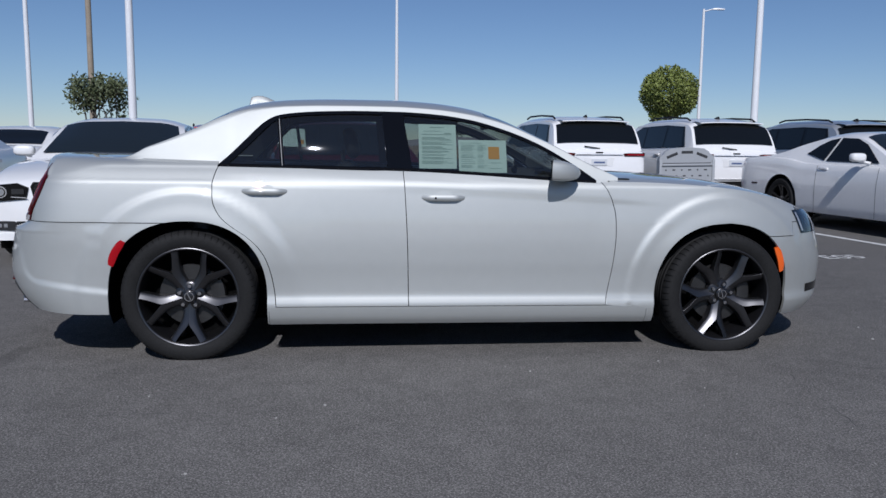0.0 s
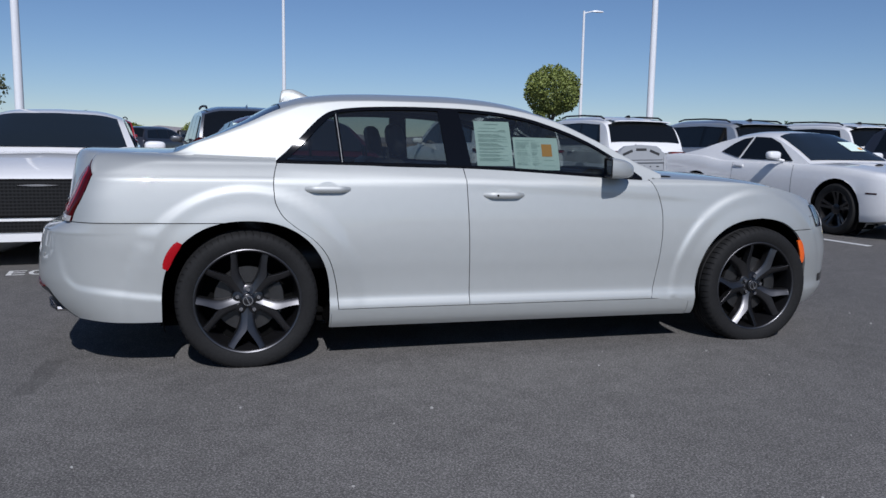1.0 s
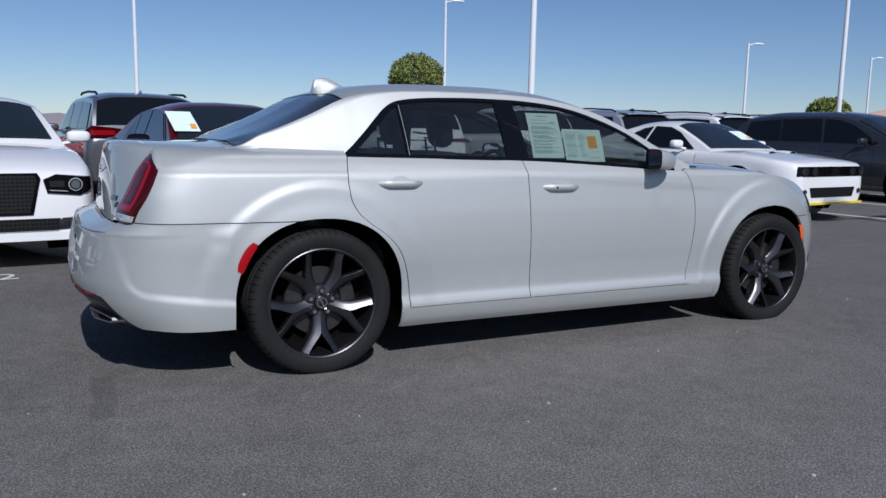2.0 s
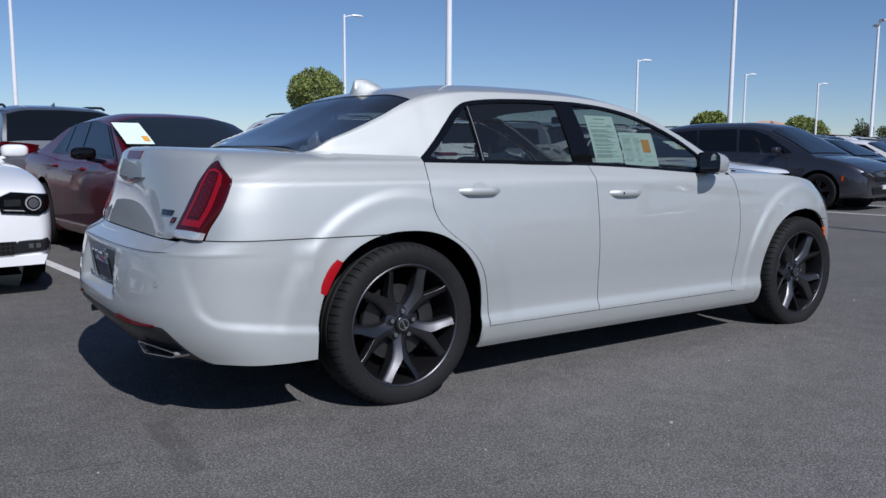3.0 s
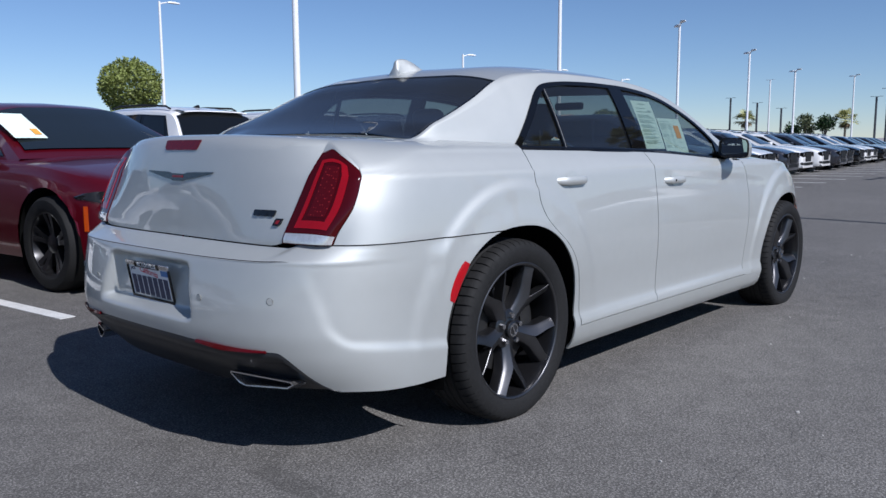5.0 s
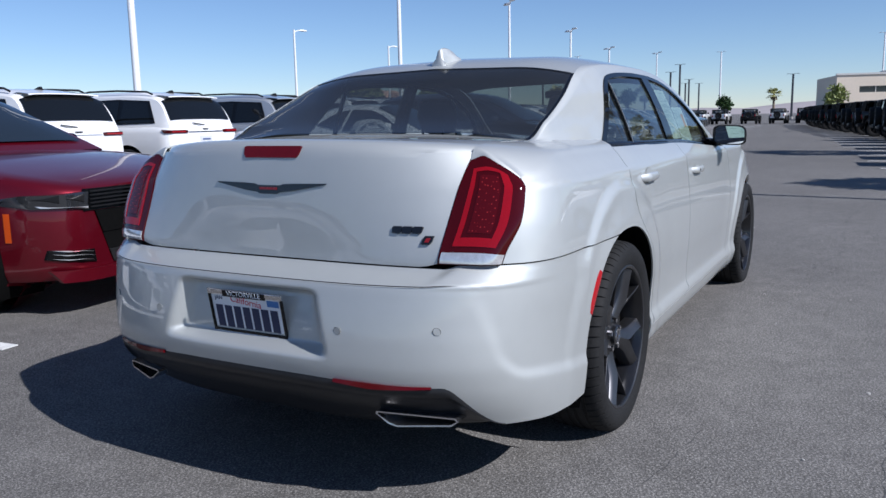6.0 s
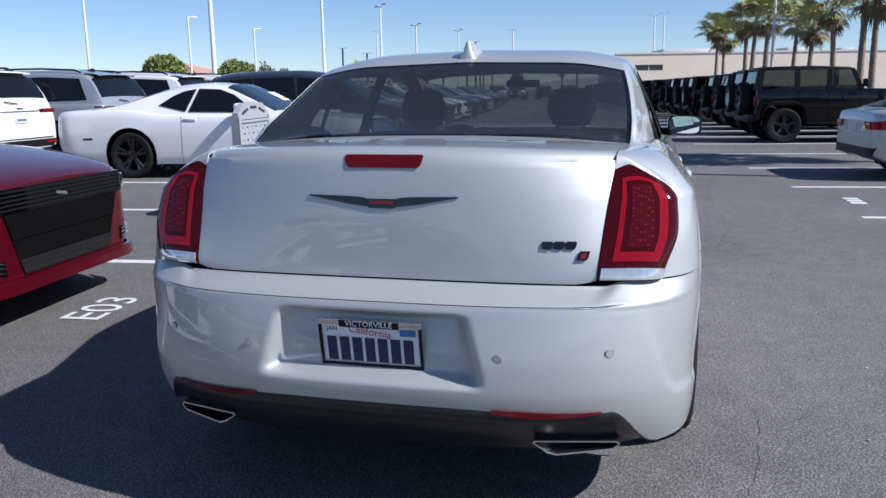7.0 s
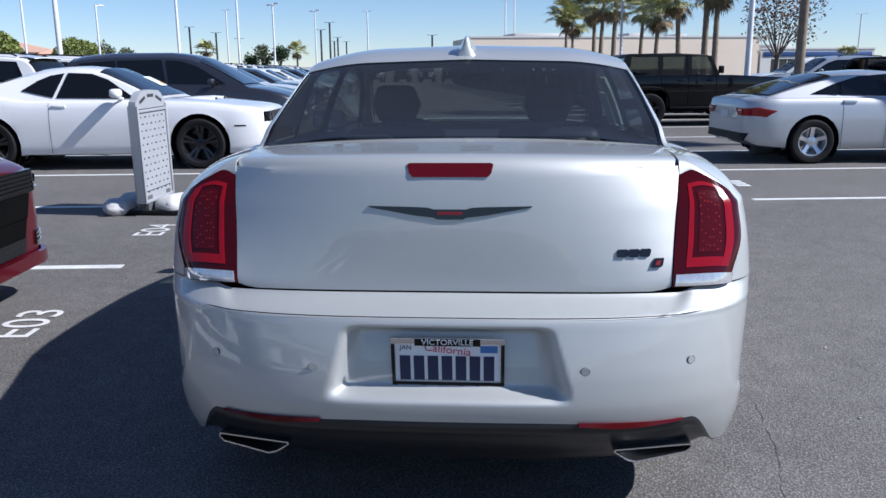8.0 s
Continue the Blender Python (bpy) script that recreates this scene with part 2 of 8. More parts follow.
def tube(bm, pts, radius, n=8, cap=True):
    """A round bar along points; radius a number or one for each point."""
    rows = []
    for i, p in enumerate(pts):
        p = Vector(p)
        a, b = Vector(pts[max(i - 1, 0)]), Vector(pts[min(i + 1, len(pts) - 1)])
        d = (b - a).normalized()
        u = d.orthogonal().normalized() if abs(d.z) < 0.9 else Vector((1, 0, 0)).cross(d).normalized()
        w = d.cross(u)
        r = radius[i] if isinstance(radius, (list, tuple)) else radius
        rows.append([p + u * (r * math.cos(2 * math.pi * k / n)) + w * (r * math.sin(2 * math.pi * k / n)) for k in range(n)])
    vs = grid(bm, rows, closed=True)
    if cap:
        bm.faces.new(vs[0][::-1])
        bm.faces.new(vs[-1])


def lathe(bm, profile, n=40, axis="y"):
    """Turns (radius, offset) points round the y axis."""
    rows = []
    for k in range(n):
        a = 2 * math.pi * k / n
        rows.append([(r * math.cos(a), o, r * math.sin(a)) for r, o in profile])
    rows.append(rows[0])
    vs = [[bm.verts.new(p) for p in r] for r in rows[:-1]]
    for i in range(n):
        a, b = vs[i], vs[(i + 1) % n]
        for j in range(len(profile) - 1):
            try:
                bm.faces.new((a[j], a[j + 1], b[j + 1], b[j]))
            except ValueError:
                pass


def slab(bm, outline, depth, m):
    """A flat outline of (u, v) points given a thickness, put in place by m (u, v, w axes)."""
    a = [bm.verts.new(m @ Vector((u, v, 0))) for u, v in outline]
    b = [bm.verts.new(m @ Vector((u, v, depth))) for u, v in outline]
    n = len(outline)
    bm.faces.new(b)
    bm.faces.new(a[::-1])
    for i in range(n):
        bm.faces.new((a[i], a[(i + 1) % n], b[(i + 1) % n], b[i]))


# ---------------------------------------------------------------- parked cars round the lot
def cut_arches(bm, centres, radius):
    """Cuts round wheel openings out of a body's sides."""
    for cx, cz in centres:
        inside = {v for v in bm.verts if abs(v.co.y) > 0.3 and (v.co.x - cx) ** 2 + (v.co.z - cz) ** 2 < radius ** 2}
        gone = [f for f in bm.faces if all(v in inside for v in f.verts)]
        edge = {v for v in inside if any(f not in set(gone) for f in v.link_faces)}
        bmesh.ops.delete(bm, geom=gone, context="FACES_ONLY")
        for v in edge:
            d = Vector((v.co.x - cx, v.co.z - cz))
            if d.length > 1e-4 and v.is_valid:
                d = d.normalized() * radius
                v.co.x, v.co.z = cx + d.x, cz + d.y
        bmesh.ops.delete(bm, geom=[v for v in bm.verts if not v.link_faces], context="VERTS")


def wheel_parts(parent, m, radius, rim, width, rim_mat, face_mat, spokes=5, style="plain"):
    """A wheel whose outer face looks to -y of m."""
    w = width / 2
    bm = bmesh.new()
    lathe(bm, [(rim, w * 0.9), (rim + 0.02, w), (radius - 0.03, w), (radius - 0.008, w * 0.8), (radius, w * 0.5), (radius, -w * 0.5),
               (radius - 0.008, -w * 0.8), (radius - 0.03, -w), (rim + 0.03, -w * 1.02), (rim + 0.006, -w * 0.94), (rim, -w * 0.9)], 36)
    tyre = part("tyre", bm, M_TYRE, parent, at=m)
    bm = bmesh.new()
    lathe(bm, [(rim + 0.004, -w * 0.9), (rim - 0.012, -w * 0.86), (rim - 0.025, -w * 0.5), (rim - 0.04, w * 0.7), (0.10, w * 0.75), (0.001, w * 0.75)], 36)
    lathe(bm, [(0.075, -w * 0.2), (0.072, -w * 0.55), (0.03, -w * 0.62), (0.001, -w * 0.62)], 20)
    for k in range(spokes):
        a = 2 * math.pi * k / spokes + math.pi / 2
        for da in ((-0.16, 0.16) if style == "twin" else (0.0,)):
            mm = pose(0, 0, 0, 0, -math.degrees(a + da), 0)
            hw = 0.022 if style == "twin" else 0.034
            rows = []
            for r, wd, o in ((0.05, hw * 1.1, -w * 0.5), (rim * 0.6, hw, -w * 0.62), (rim - 0.012, hw * 1.25, -w * 0.82)):
                rows.append([mm @ Vector((r, o + 0.05, -wd)), mm @ Vector((r, o, -wd * 0.8)), mm @ Vector((r, o, wd * 0.8)), mm @ Vector((r, o + 0.05, wd))])
            grid(bm, rows)
    part("rim", bm, rim_mat, tyre)
    return tyre


def body_sections(s):
    """Functions that give a parked car's outer form: half width, top line, bottom line."""
    top, bot, hw = smooth_curve(s["top"]), smooth_curve(s["bottom"]), s["half"]
    x0, x1 = s["top"][0][0], s["top"][-1][0]

    def width(x):
        r0, r1 = s.get("round_rear", 0.35), s.get("round_front", 0.55)
        k0, k1 = s.get("pinch_rear", 0.16), s.get("pinch_front", 0.24)
        w = hw
        if x < x0 + r0:
            w -= k0 * (1 - math.sqrt(max(0, 1 - ((x0 + r0 - x) / r0) ** 2)))
        if x > x1 - r1:
            w -= k1 * (1 - math.sqrt(max(0, 1 - ((x - x1 + r1) / r1) ** 2)))
        return w
    return top, bot, width, x0, x1


def car(s, m, label, category, group, body_mat, rim_mat=None, face_mat=None, glass_mat=None):
    """A parked car from its measures s; x ahead, rear axle over the origin."""
    e = thing(s["name"], m, label, category, group)
    top, bot, width, x0, x1 = body_sections(s)
    roof = smooth_curve(s["roof"])
    ga, gb = s["roof"][0][0], s["roof"][-1][0]
    tum = s.get("tumble", 0.34)
    crown = s.get("crown", 0.03)
    wb, R = s["base"], s["tyre"]

    def section(x):
        w, zt, zb = width(x), top(x), bot(x)
        h = zt - zb
        pts = [(0.0, zb), (0.80 * w, zb), (w - 0.05, zb + 0.025), (w - 0.022, zb + 0.08), (w - 0.012, zb + 0.2 * h), (w - 0.004, zb + 0.35 * h), (w, zb + 0.5 * h),
               (w - 0.002, zb + 0.62 * h), (w - 0.008, zb + 0.74 * h), (w - 0.02, zb + 0.85 * h), (w - 0.035, zb + 0.93 * h), (w - 0.06, zt - 0.018), (w - 0.10, zt - 0.003), (w * 0.78, zt + crown * 0.15), (w * 0.5, zt + crown * 0.7), (0.0, zt + crown)]
        return [Vector((x, y, z)) for y, z in pts]

    n = 84
    xs = sorted(set([x0 + 0.5 * (x1 - x0) * (1 - math.cos(math.pi * i / n)) for i in range(n + 1)]))
    bm = bmesh.new()
    rows = []
    for x in xs:
        h = section(x)
        rows.append([Vector((p.x, -p.y, p.z)) for p in h] + h[-2:0:-1])
    vs = grid(bm, rows, closed=True, flip=True)
    bm.faces.new(vs[0])
    bm.faces.new(vs[-1][::-1])
    cut_arches(bm, ((0, R), (wb, R)), R + s.get("arch", 0.065))
    body = part("body", bm, body_mat, e, angle=28)

    # dark wheel wells and floor
    hw = s["half"]
    for cx in (0, wb):
        for sy in (-1, 1):
            bm = bmesh.new()
            rows = [[(cx + (R + 0.065) * math.cos(a), sy * y, R + (R + 0.065) * math.sin(a)) for y in (hw - 0.02, hw - 0.38)] for a in [math.pi * (-0.2 + 1.4 * i / 16) for i in range(17)]]
            grid(bm, rows)
            box(bm, cx - R - 0.06, cx + R + 0.06, sy * (hw - 0.38) - 0.005, sy * (hw - 0.38) + 0.005, 0.16, 2 * R + 0.05)
            part("wheel_well", bm, M_UNDER, e)

    # greenhouse
    base_in = s.get("base_in", 0.075)

    def gh(x, f):
        """f 0..1 up the side to the roof edge, 1..2 from there to the middle."""
        zt = top(x) - 0.012
        h = max(roof(x) - zt, 0.001)
        yb = width(x) - base_in
        ye = yb - tum * h * 0.86
        if f <= 1:
            return Vector((x, yb + (ye - yb) * f, zt + h * 0.86 * f))
        g = f - 1
        a = g * math.pi / 2
        k = 0.30
        y = ye * (1 - g) if g > k else ye * (1 - g)
        z = zt + h * (0.86 + 0.14 * math.sin(min(g / 0.45, 1) * math.pi / 2)) + 0.02 * g * min(h / 0.4, 1)
        return Vector((x, y, z))
    fs = [0, 0.25, 0.5, 0.75, 0.92, 1.0, 1.04, 1.09, 1.15, 1.25, 1.4, 1.6, 1.8, 2.0]
    gxs = [ga + (gb - ga) * 0.5 * (1 - math.cos(math.pi * i / 44)) for i in range(45)]
    bm = bmesh.new()
    rows = []
    for x in gxs:
        h = [gh(x, f) for f in fs]
        rows.append([Vector((p.x, -p.y, p.z)) for p in h] + h[-2::-1])
    vs = grid(bm, rows, flip=True)
    part("cabin", bm, body_mat, e, angle=40)

    def pane(name, pts, out, material):
        """A side pane from (x, z) corners, on the cabin's side."""
        made = []
        for sy in (-1, 1):
            bm = bmesh.new()
            ring = []
            for i, (x, z) in enumerate(pts):
                x2, z2 = pts[(i + 1) % len(pts)]
                for j in range(4):
                    u = j / 4
                    ring.append((x + (x2 - x) * u, z + (z2 - z) * u))
            vs = []
            for x, z in ring:
                zt = top(x) - 0.012
                y = width(x) - base_in - tum * (z - zt) + out
                vs.append(bm.verts.new((x, sy * y, z)))
            f = bm.faces.new(vs if sy < 0 else vs[::-1])
            bmesh.ops.triangulate(bm, faces=[f])
            bmesh.ops.solidify(bm, geom=bm.faces[:], thickness=0.004)
            made.append(part(name, bm, material, e))
        return made

    gm = glass_mat or M_PRIVACY
    if s.get("trim"):
        pane("window_trim", s["trim"], 0.004, M_GLOSSBLACK)
    for pts in s["panes"]:
        pane("side_window", pts, 0.010, gm)
    for name, xa, xb, f1 in (("rear_window", *s["rear_glass"], 1.13), ("windshield", *s["front_glass"], 1.10)):
        bm = bmesh.new()
        rows = []
        for i in range(9):
            x = xa + (xb - xa) * i / 8
            ft = s.get("glass_edge", f1)
            row = [gh(x, ft + (2 - ft) * j / 6) for j in range(7)]
            row = [Vector((p.x, -p.y, p.z)) for p in row] + row[-2::-1]
            up = 0.012
            rows.append([p + Vector(((-up if name == "rear_window" else up), 0, up)) for p in row])
        grid(bm, rows, flip=True)
        part(name, bm, gm if name == "rear_window" else s.get("shield", M_PRIVACY), e)

    # wheels
    hw = s["half"]
    for cx in (0, wb):
        for sy in (-1, 1):
            wheel_parts(e, pose(cx, sy * (hw - 0.115), R, 0, 0, 0 if sy < 0 else 180), R, s["rim"], 0.23, rim_mat or M_RIM_DARK, face_mat, 5, s.get("style", "twin"))

    # door mirrors
    mx, mz = s["mirror"]
    for sy in (-1, 1):
        bm = bmesh.new()
        bmesh.ops.create_uvsphere(bm, u_segments=18, v_segments=12, radius=1)
        for v in bm.verts:
            v.co = [math.copysign(abs(c) ** 0.62, c) for c in v.co]
        bmesh.ops.scale(bm, verts=bm.verts, vec=(0.070, 0.115, 0.062))
        bmesh.ops.translate(bm, verts=bm.verts, vec=(mx, sy * (hw + 0.09), mz + 0.05))
        tube(bm, [(mx + 0.02, sy * (hw - 0.10), mz - 0.03), (mx, sy * (hw + 0.06), mz)], 0.022, 6)
        part("door_mirror", bm, s.get("mirror_mat", body_mat), e)

    # door seams and handles
    for xs_ in s.get("seams", ()):
        for sy in (-1, 1):
            bm = bmesh.new()
            rows = []
            for i in range(13):
                z = s["sill"] + 0.04 + (top(xs_) - 0.03 - s["sill"] - 0.04) * i / 12
                h = top(xs_) - bot(xs_)
                u = (z - bot(xs_)) / h
                y = width(xs_) - 0.0005 - 0.035 * max(0, (u - 0.55) / 0.4) ** 2 - 0.012 * max(0, (0.4 - u) / 0.4) + 0.0015
                rows.append([(xs_ - 0.003, sy * y, z), (xs_ + 0.003, sy * y, z)])
            grid(bm, rows, flip=sy > 0)
            part("door_seam", bm, M_PLASTIC, e)
    for hx, hz in s.get("handles", ()):
        for sy in (-1, 1):
            bm = bmesh.new()
            box(bm, hx - 0.1, hx + 0.1, sy * (hw - 0.03) - 0.02, sy * (hw - 0.03) + 0.03 * sy * sy, hz - 0.018, hz + 0.018, 0.008)
            part("door_handle", bm, s.get("handle_mat", body_mat), e)
    return e


SEDAN = dict(name="sedan", half=0.94, base=3.05, tyre=0.36, rim=0.245, sill=0.2, tumble=0.42, base_in=0.09,
             top=[(-1.08, 0.98), (-1.0, 1.06), (-0.6, 1.09), (0.5, 1.06), (1.5, 1.02), (2.3, 1.0), (2.9, 0.97), (3.4, 0.90), (3.75, 0.80), (3.87, 0.72)],
             bottom=[(-1.08, 0.33), (-0.8, 0.25), (0.3, 0.2), (2.6, 0.2), (3.4, 0.2), (3.87, 0.24)],
             roof=[(-0.45, 1.08), (-0.1, 1.22), (0.35, 1.40), (0.75, 1.46), (1.2, 1.475), (1.6, 1.44), (2.0, 1.27), (2.55, 0.99)],
             trim=[(0.1, 1.06), (0.5, 1.37), (1.2, 1.40), (1.7, 1.34), (2.3, 1.01)],
             panes=[[(0.62, 1.08), (0.62, 1.36), (1.08, 1.385), (1.13, 1.07)], [(1.22, 1.07), (1.2, 1.385), (1.66, 1.335), (2.2, 1.035)], [(0.22, 1.08), (0.5, 1.345), (0.58, 1.35), (0.58, 1.08)]],
             rear_glass=(-0.32, 0.28), front_glass=(1.72, 2.42), mirror=(2.08, 1.03), seams=(0.55, 1.17, 2.3), handles=((0.42, 0.92), (1.42, 0.9)))
COUPE = dict(SEDAN, name="coupe", base=2.95, half=0.95, tyre=0.36, rim=0.255, tumble=0.5,
             top=[(-1.28, 0.93), (-1.20, 1.03), (-0.5, 1.06), (0.0, 1.05), (0.6, 0.98), (1.5, 0.97), (2.2, 0.97), (2.9, 0.95), (3.4, 0.90), (3.8, 0.84), (3.9, 0.78)],
             bottom=[(-1.28, 0.38), (-0.9, 0.27), (0.3, 0.2), (2.5, 0.2), (3.4, 0.2), (3.9, 0.26)],
             roof=[(-0.55, 1.055), (-0.1, 1.16), (0.35, 1.32), (0.75, 1.42), (1.1, 1.44), (1.45, 1.41), (1.85, 1.25), (2.40, 0.965)],
             trim=None, panes=[[(0.45, 1.115), (0.66, 1.25), (0.84, 1.325), (1.03, 1.355), (0.90, 1.02)], [(0.95, 1.015), (1.08, 1.36), (1.42, 1.345), (1.66, 1.26), (2.06, 1.0)]],
             rear_glass=(-0.35, 0.25), front_glass=(1.50, 2.30), mirror=(1.86, 1.03), seams=(0.86, 2.14), handles=((1.0, 0.9),), pinch_front=0.26, round_front=0.5)
SUV = dict(SEDAN, name="suv", base=3.09, half=0.98, tyre=0.38, rim=0.25, tumble=0.22, base_in=0.07, sill=0.3,
           top=[(-0.98, 1.05), (-0.93, 1.12), (-0.4, 1.15), (1.0, 1.14), (2.2, 1.12), (3.2, 1.08), (3.7, 1.0), (3.95, 0.88)],
           bottom=[(-0.98, 0.42), (-0.7, 0.34), (0.3, 0.28), (2.6, 0.28), (3.4, 0.3), (3.95, 0.34)],
           roof=[(-0.93, 1.12), (-0.84, 1.35), (-0.70, 1.60), (-0.55, 1.70), (0.3, 1.77), (1.2, 1.77), (1.7, 1.70), (2.1, 1.46), (2.55, 1.13)],
           trim=[(-0.62, 1.20), (-0.45, 1.60), (0.3, 1.64), (1.4, 1.62), (1.75, 1.5), (2.3, 1.15)],
           panes=[[(-0.52, 1.21), (-0.42, 1.56), (0.15, 1.6), (0.2, 1.2)], [(0.28, 1.2), (0.25, 1.6), (1.08, 1.61), (1.1, 1.19)], [(1.18, 1.19), (1.16, 1.6), (1.4, 1.58), (1.72, 1.46), (2.2, 1.17)]],
           rear_glass=(-0.88, -0.66), front_glass=(1.75, 2.45), mirror=(2.05, 1.17), seams=(0.3, 1.14, 2.3), handles=((0.42, 1.05), (1.3, 1.04)), pinch_rear=0.10, round_rear=0.25, glass_edge=1.06)
VAN = dict(SUV, name="minivan", base=3.09, half=1.0, tyre=0.36, rim=0.23, tumble=0.26, sill=0.22,
           top=[(-1.02, 0.98), (-0.96, 1.08), (-0.4, 1.1), (1.0, 1.09), (2.2, 1.08), (3.0, 1.04), (3.6, 0.92), (3.95, 0.76)],
           bottom=[(-1.02, 0.34), (-0.7, 0.26), (0.3, 0.2), (2.6, 0.2), (3.4, 0.22), (3.95, 0.26)],
           roof=[(-0.98, 1.06), (-0.88, 1.34), (-0.72, 1.60), (-0.5, 1.69), (0.3, 1.75), (1.2, 1.75), (1.75, 1.69), (2.15, 1.52), (2.95, 1.05)],
           trim=None,
           panes=[[(-0.62, 1.16), (-0.48, 1.55), (0.25, 1.6), (0.32, 1.15)], [(0.36, 1.15), (0.30, 1.6), (1.2, 1.61), (1.28, 1.14)], [(1.34, 1.14), (1.28, 1.6), (1.6, 1.58), (1.92, 1.47), (2.50, 1.12)]],
           rear_glass=(-0.93, -0.66), front_glass=(1.95, 2.85), mirror=(2.25, 1.12), seams=(0.34, 1.31, 2.42), handles=((0.5, 0.98), (1.5, 0.97)))


# ---------------------------------------------------------------- faces of the parked cars
def end_x(s, y, rear):
    """Where a parked car's front or rear face lies at y."""
    hw = s["half"]
    x0, x1 = s["top"][0][0], s["top"][-1][0]
    r, k = (s.get("round_rear", 0.35), s.get("pinch_rear", 0.16)) if rear else (s.get("round_front", 0.55), s.get("pinch_front", 0.24))
    d = hw - 0.004 - abs(y)
    t = 1 - d / k
    back = 0 if t <= 0 else r * (1 - math.sqrt(max(0, 1 - min(t, 1) ** 2)))
    return x0 + back if rear else x1 - back


def deco(e, s, name, outline, material, rear=False, out=0.012, label="", parent=None, thick=0.03, nz=8, ny=16, lean=0.0, z_ref=0.6):
    """A lamp, grille or badge on the front or rear face, from a convex outline of (y, z) points."""
    zs = [z for _, z in outline]
    z0, z1 = min(zs) + 1e-5, max(zs) - 1e-5
    rows = []
    sg = -1 if rear else 1
    for i in range(nz + 1):
        z = z0 + (z1 - z0) * i / nz
        hits = []
        for (ya, za), (yb, zb) in zip(outline, outline[1:] + outline[:1]):
            if (za - z) * (zb - z) <= 0 and za != zb:
                hits.append(ya + (yb - ya) * (z - za) / (zb - za))
        if len(hits) < 2:
            continue
        a, b = min(hits), max(hits)
        rows.append([(end_x(s, a + (b - a) * j / ny, rear) + sg * out, a + (b - a) * j / ny, z) for j in range(ny + 1)])
    bm = bmesh.new()
    grid(bm, rows)
    bm.normal_update()
    if sum(f.normal.x for f in bm.faces) * sg < 0:
        bmesh.ops.reverse_faces(bm, faces=bm.faces[:])
    es = [x for x in bm.edges if x.is_boundary]
    r = bmesh.ops.extrude_edge_only(bm, edges=es)
    for g in r["geom"]:
        if isinstance(g, bmesh.types.BMVert):
            g.co.x -= sg * thick
    return part(name, bm, material, parent or e, label)


def both(pts):
    return (pts, [(-y, z) for y, z in pts])


def mesh_grille_material():
    m = mat("black_mesh_grille", (0.015, 0.015, 0.016), 0.5, 0.0, spec=0.25)
    nt, p = m.node_tree, m.node_tree.nodes["Principled BSDF"]
    tc = nt.nodes.new("ShaderNodeTexCoord")
    v = nt.nodes.new("ShaderNodeTexVoronoi")
    v.inputs["Scale"].default_value, v.inputs["Randomness"].default_value = 32, 0.05
    r = nt.nodes.new("ShaderNodeValToRGB")
    r.color_ramp.elements[0].position, r.color_ramp.elements[0].color = 0.30, (0.002, 0.002, 0.002, 1)
    r.color_ramp.elements[1].position, r.color_ramp.elements[1].color = 0.55, (0.013, 0.013, 0.0135, 1)
    b = nt.nodes.new("ShaderNodeBump")
    b.inputs["Strength"].default_value, b.inputs["Distance"].default_value = 0.6, 0.006
    nt.links.new(tc.outputs["Object"], v.inputs["Vector"])
    nt.links.new(v.outputs["Distance"], r.inputs["Fac"])
    nt.links.new(r.outputs["Color"], p.inputs["Base Color"])
    nt.links.new(v.outputs["Distance"], b.inputs["Height"])
    nt.links.new(b.outputs["Normal"], p.inputs["Normal"])
    return m


M_MESH = mesh_grille_material()
M_LAMPGLASS = mat("dark_headlamp", (0.02, 0.021, 0.023), 0.04, coat=0.8, var=0.2, scale=20)
M_LAMPBRIGHT = mat("headlamp_reflector", (0.7, 0.72, 0.75), 0.12, 0.9)
M_YELLOW = mat("yellow_guard", (0.75, 0.55, 0.03), 0.4)
M_PLATEGEN = mat("dealer_plate", (0.62, 0.64, 0.66), 0.4, var=0.15, scale=30)
M_BLUETXT = mat("blue_print", (0.08, 0.12, 0.25), 0.5)


def paper_on_shield(e, s, x0, x1, y0, y1, top_f, material=None, orange=True):
    """A notice behind a parked car's windscreen; x along the car, y across."""
    roof = smooth_curve(s["roof"])

    def at(x, y, d):
        return (x + 0.016 + d, y, roof(x) + 0.024 + d)
    bm = bmesh.new()
    grid(bm, [[at(x, y, 0) for x in lin_(x0, x1, 6)] for y in lin_(y0, y1, 4)])
    bmesh.ops.recalc_face_normals(bm, faces=bm.faces[:])
    sheet = part("notice", bm, M_PAPER, e, "pale green printed notice in the windscreen")
    if orange:
        bm = bmesh.new()
        xa, xb = x1 - (x1 - x0) * 0.35, x1 - (x1 - x0) * 0.12
        ya, yb = y0 + (y1 - y0) * 0.70, y0 + (y1 - y0) * 0.92
        grid(bm, [[at(x, y, 0.004) for x in lin_(xa, xb, 2)] for y in lin_(ya, yb, 2)])
        part("print_square", bm, M_ORANGE, sheet, "orange printed square")


def lin_(a, b, n):
    return [a + (b - a) * i / n for i in range(n + 1)]


def flank_bit(e, s, name, x0, x1, z0, z1, material, label="", out=0.006):
    """A small lens or strip on both flanks."""
    top, bot, width, xa, xb = body_sections(s)
    for sy in (-1, 1):
        bm = bmesh.new()
        rows = []
        for x in lin_(x0, x1, 6):
            rows.append([(x, sy * (width(x) + out - 0.004), z) for z in lin_(z0, z1, 2)])
        grid(bm, rows, flip=sy < 0)
        bmesh.ops.solidify(bm, geom=bm.faces[:], thickness=0.012)
        part(name, bm, material, e, label)


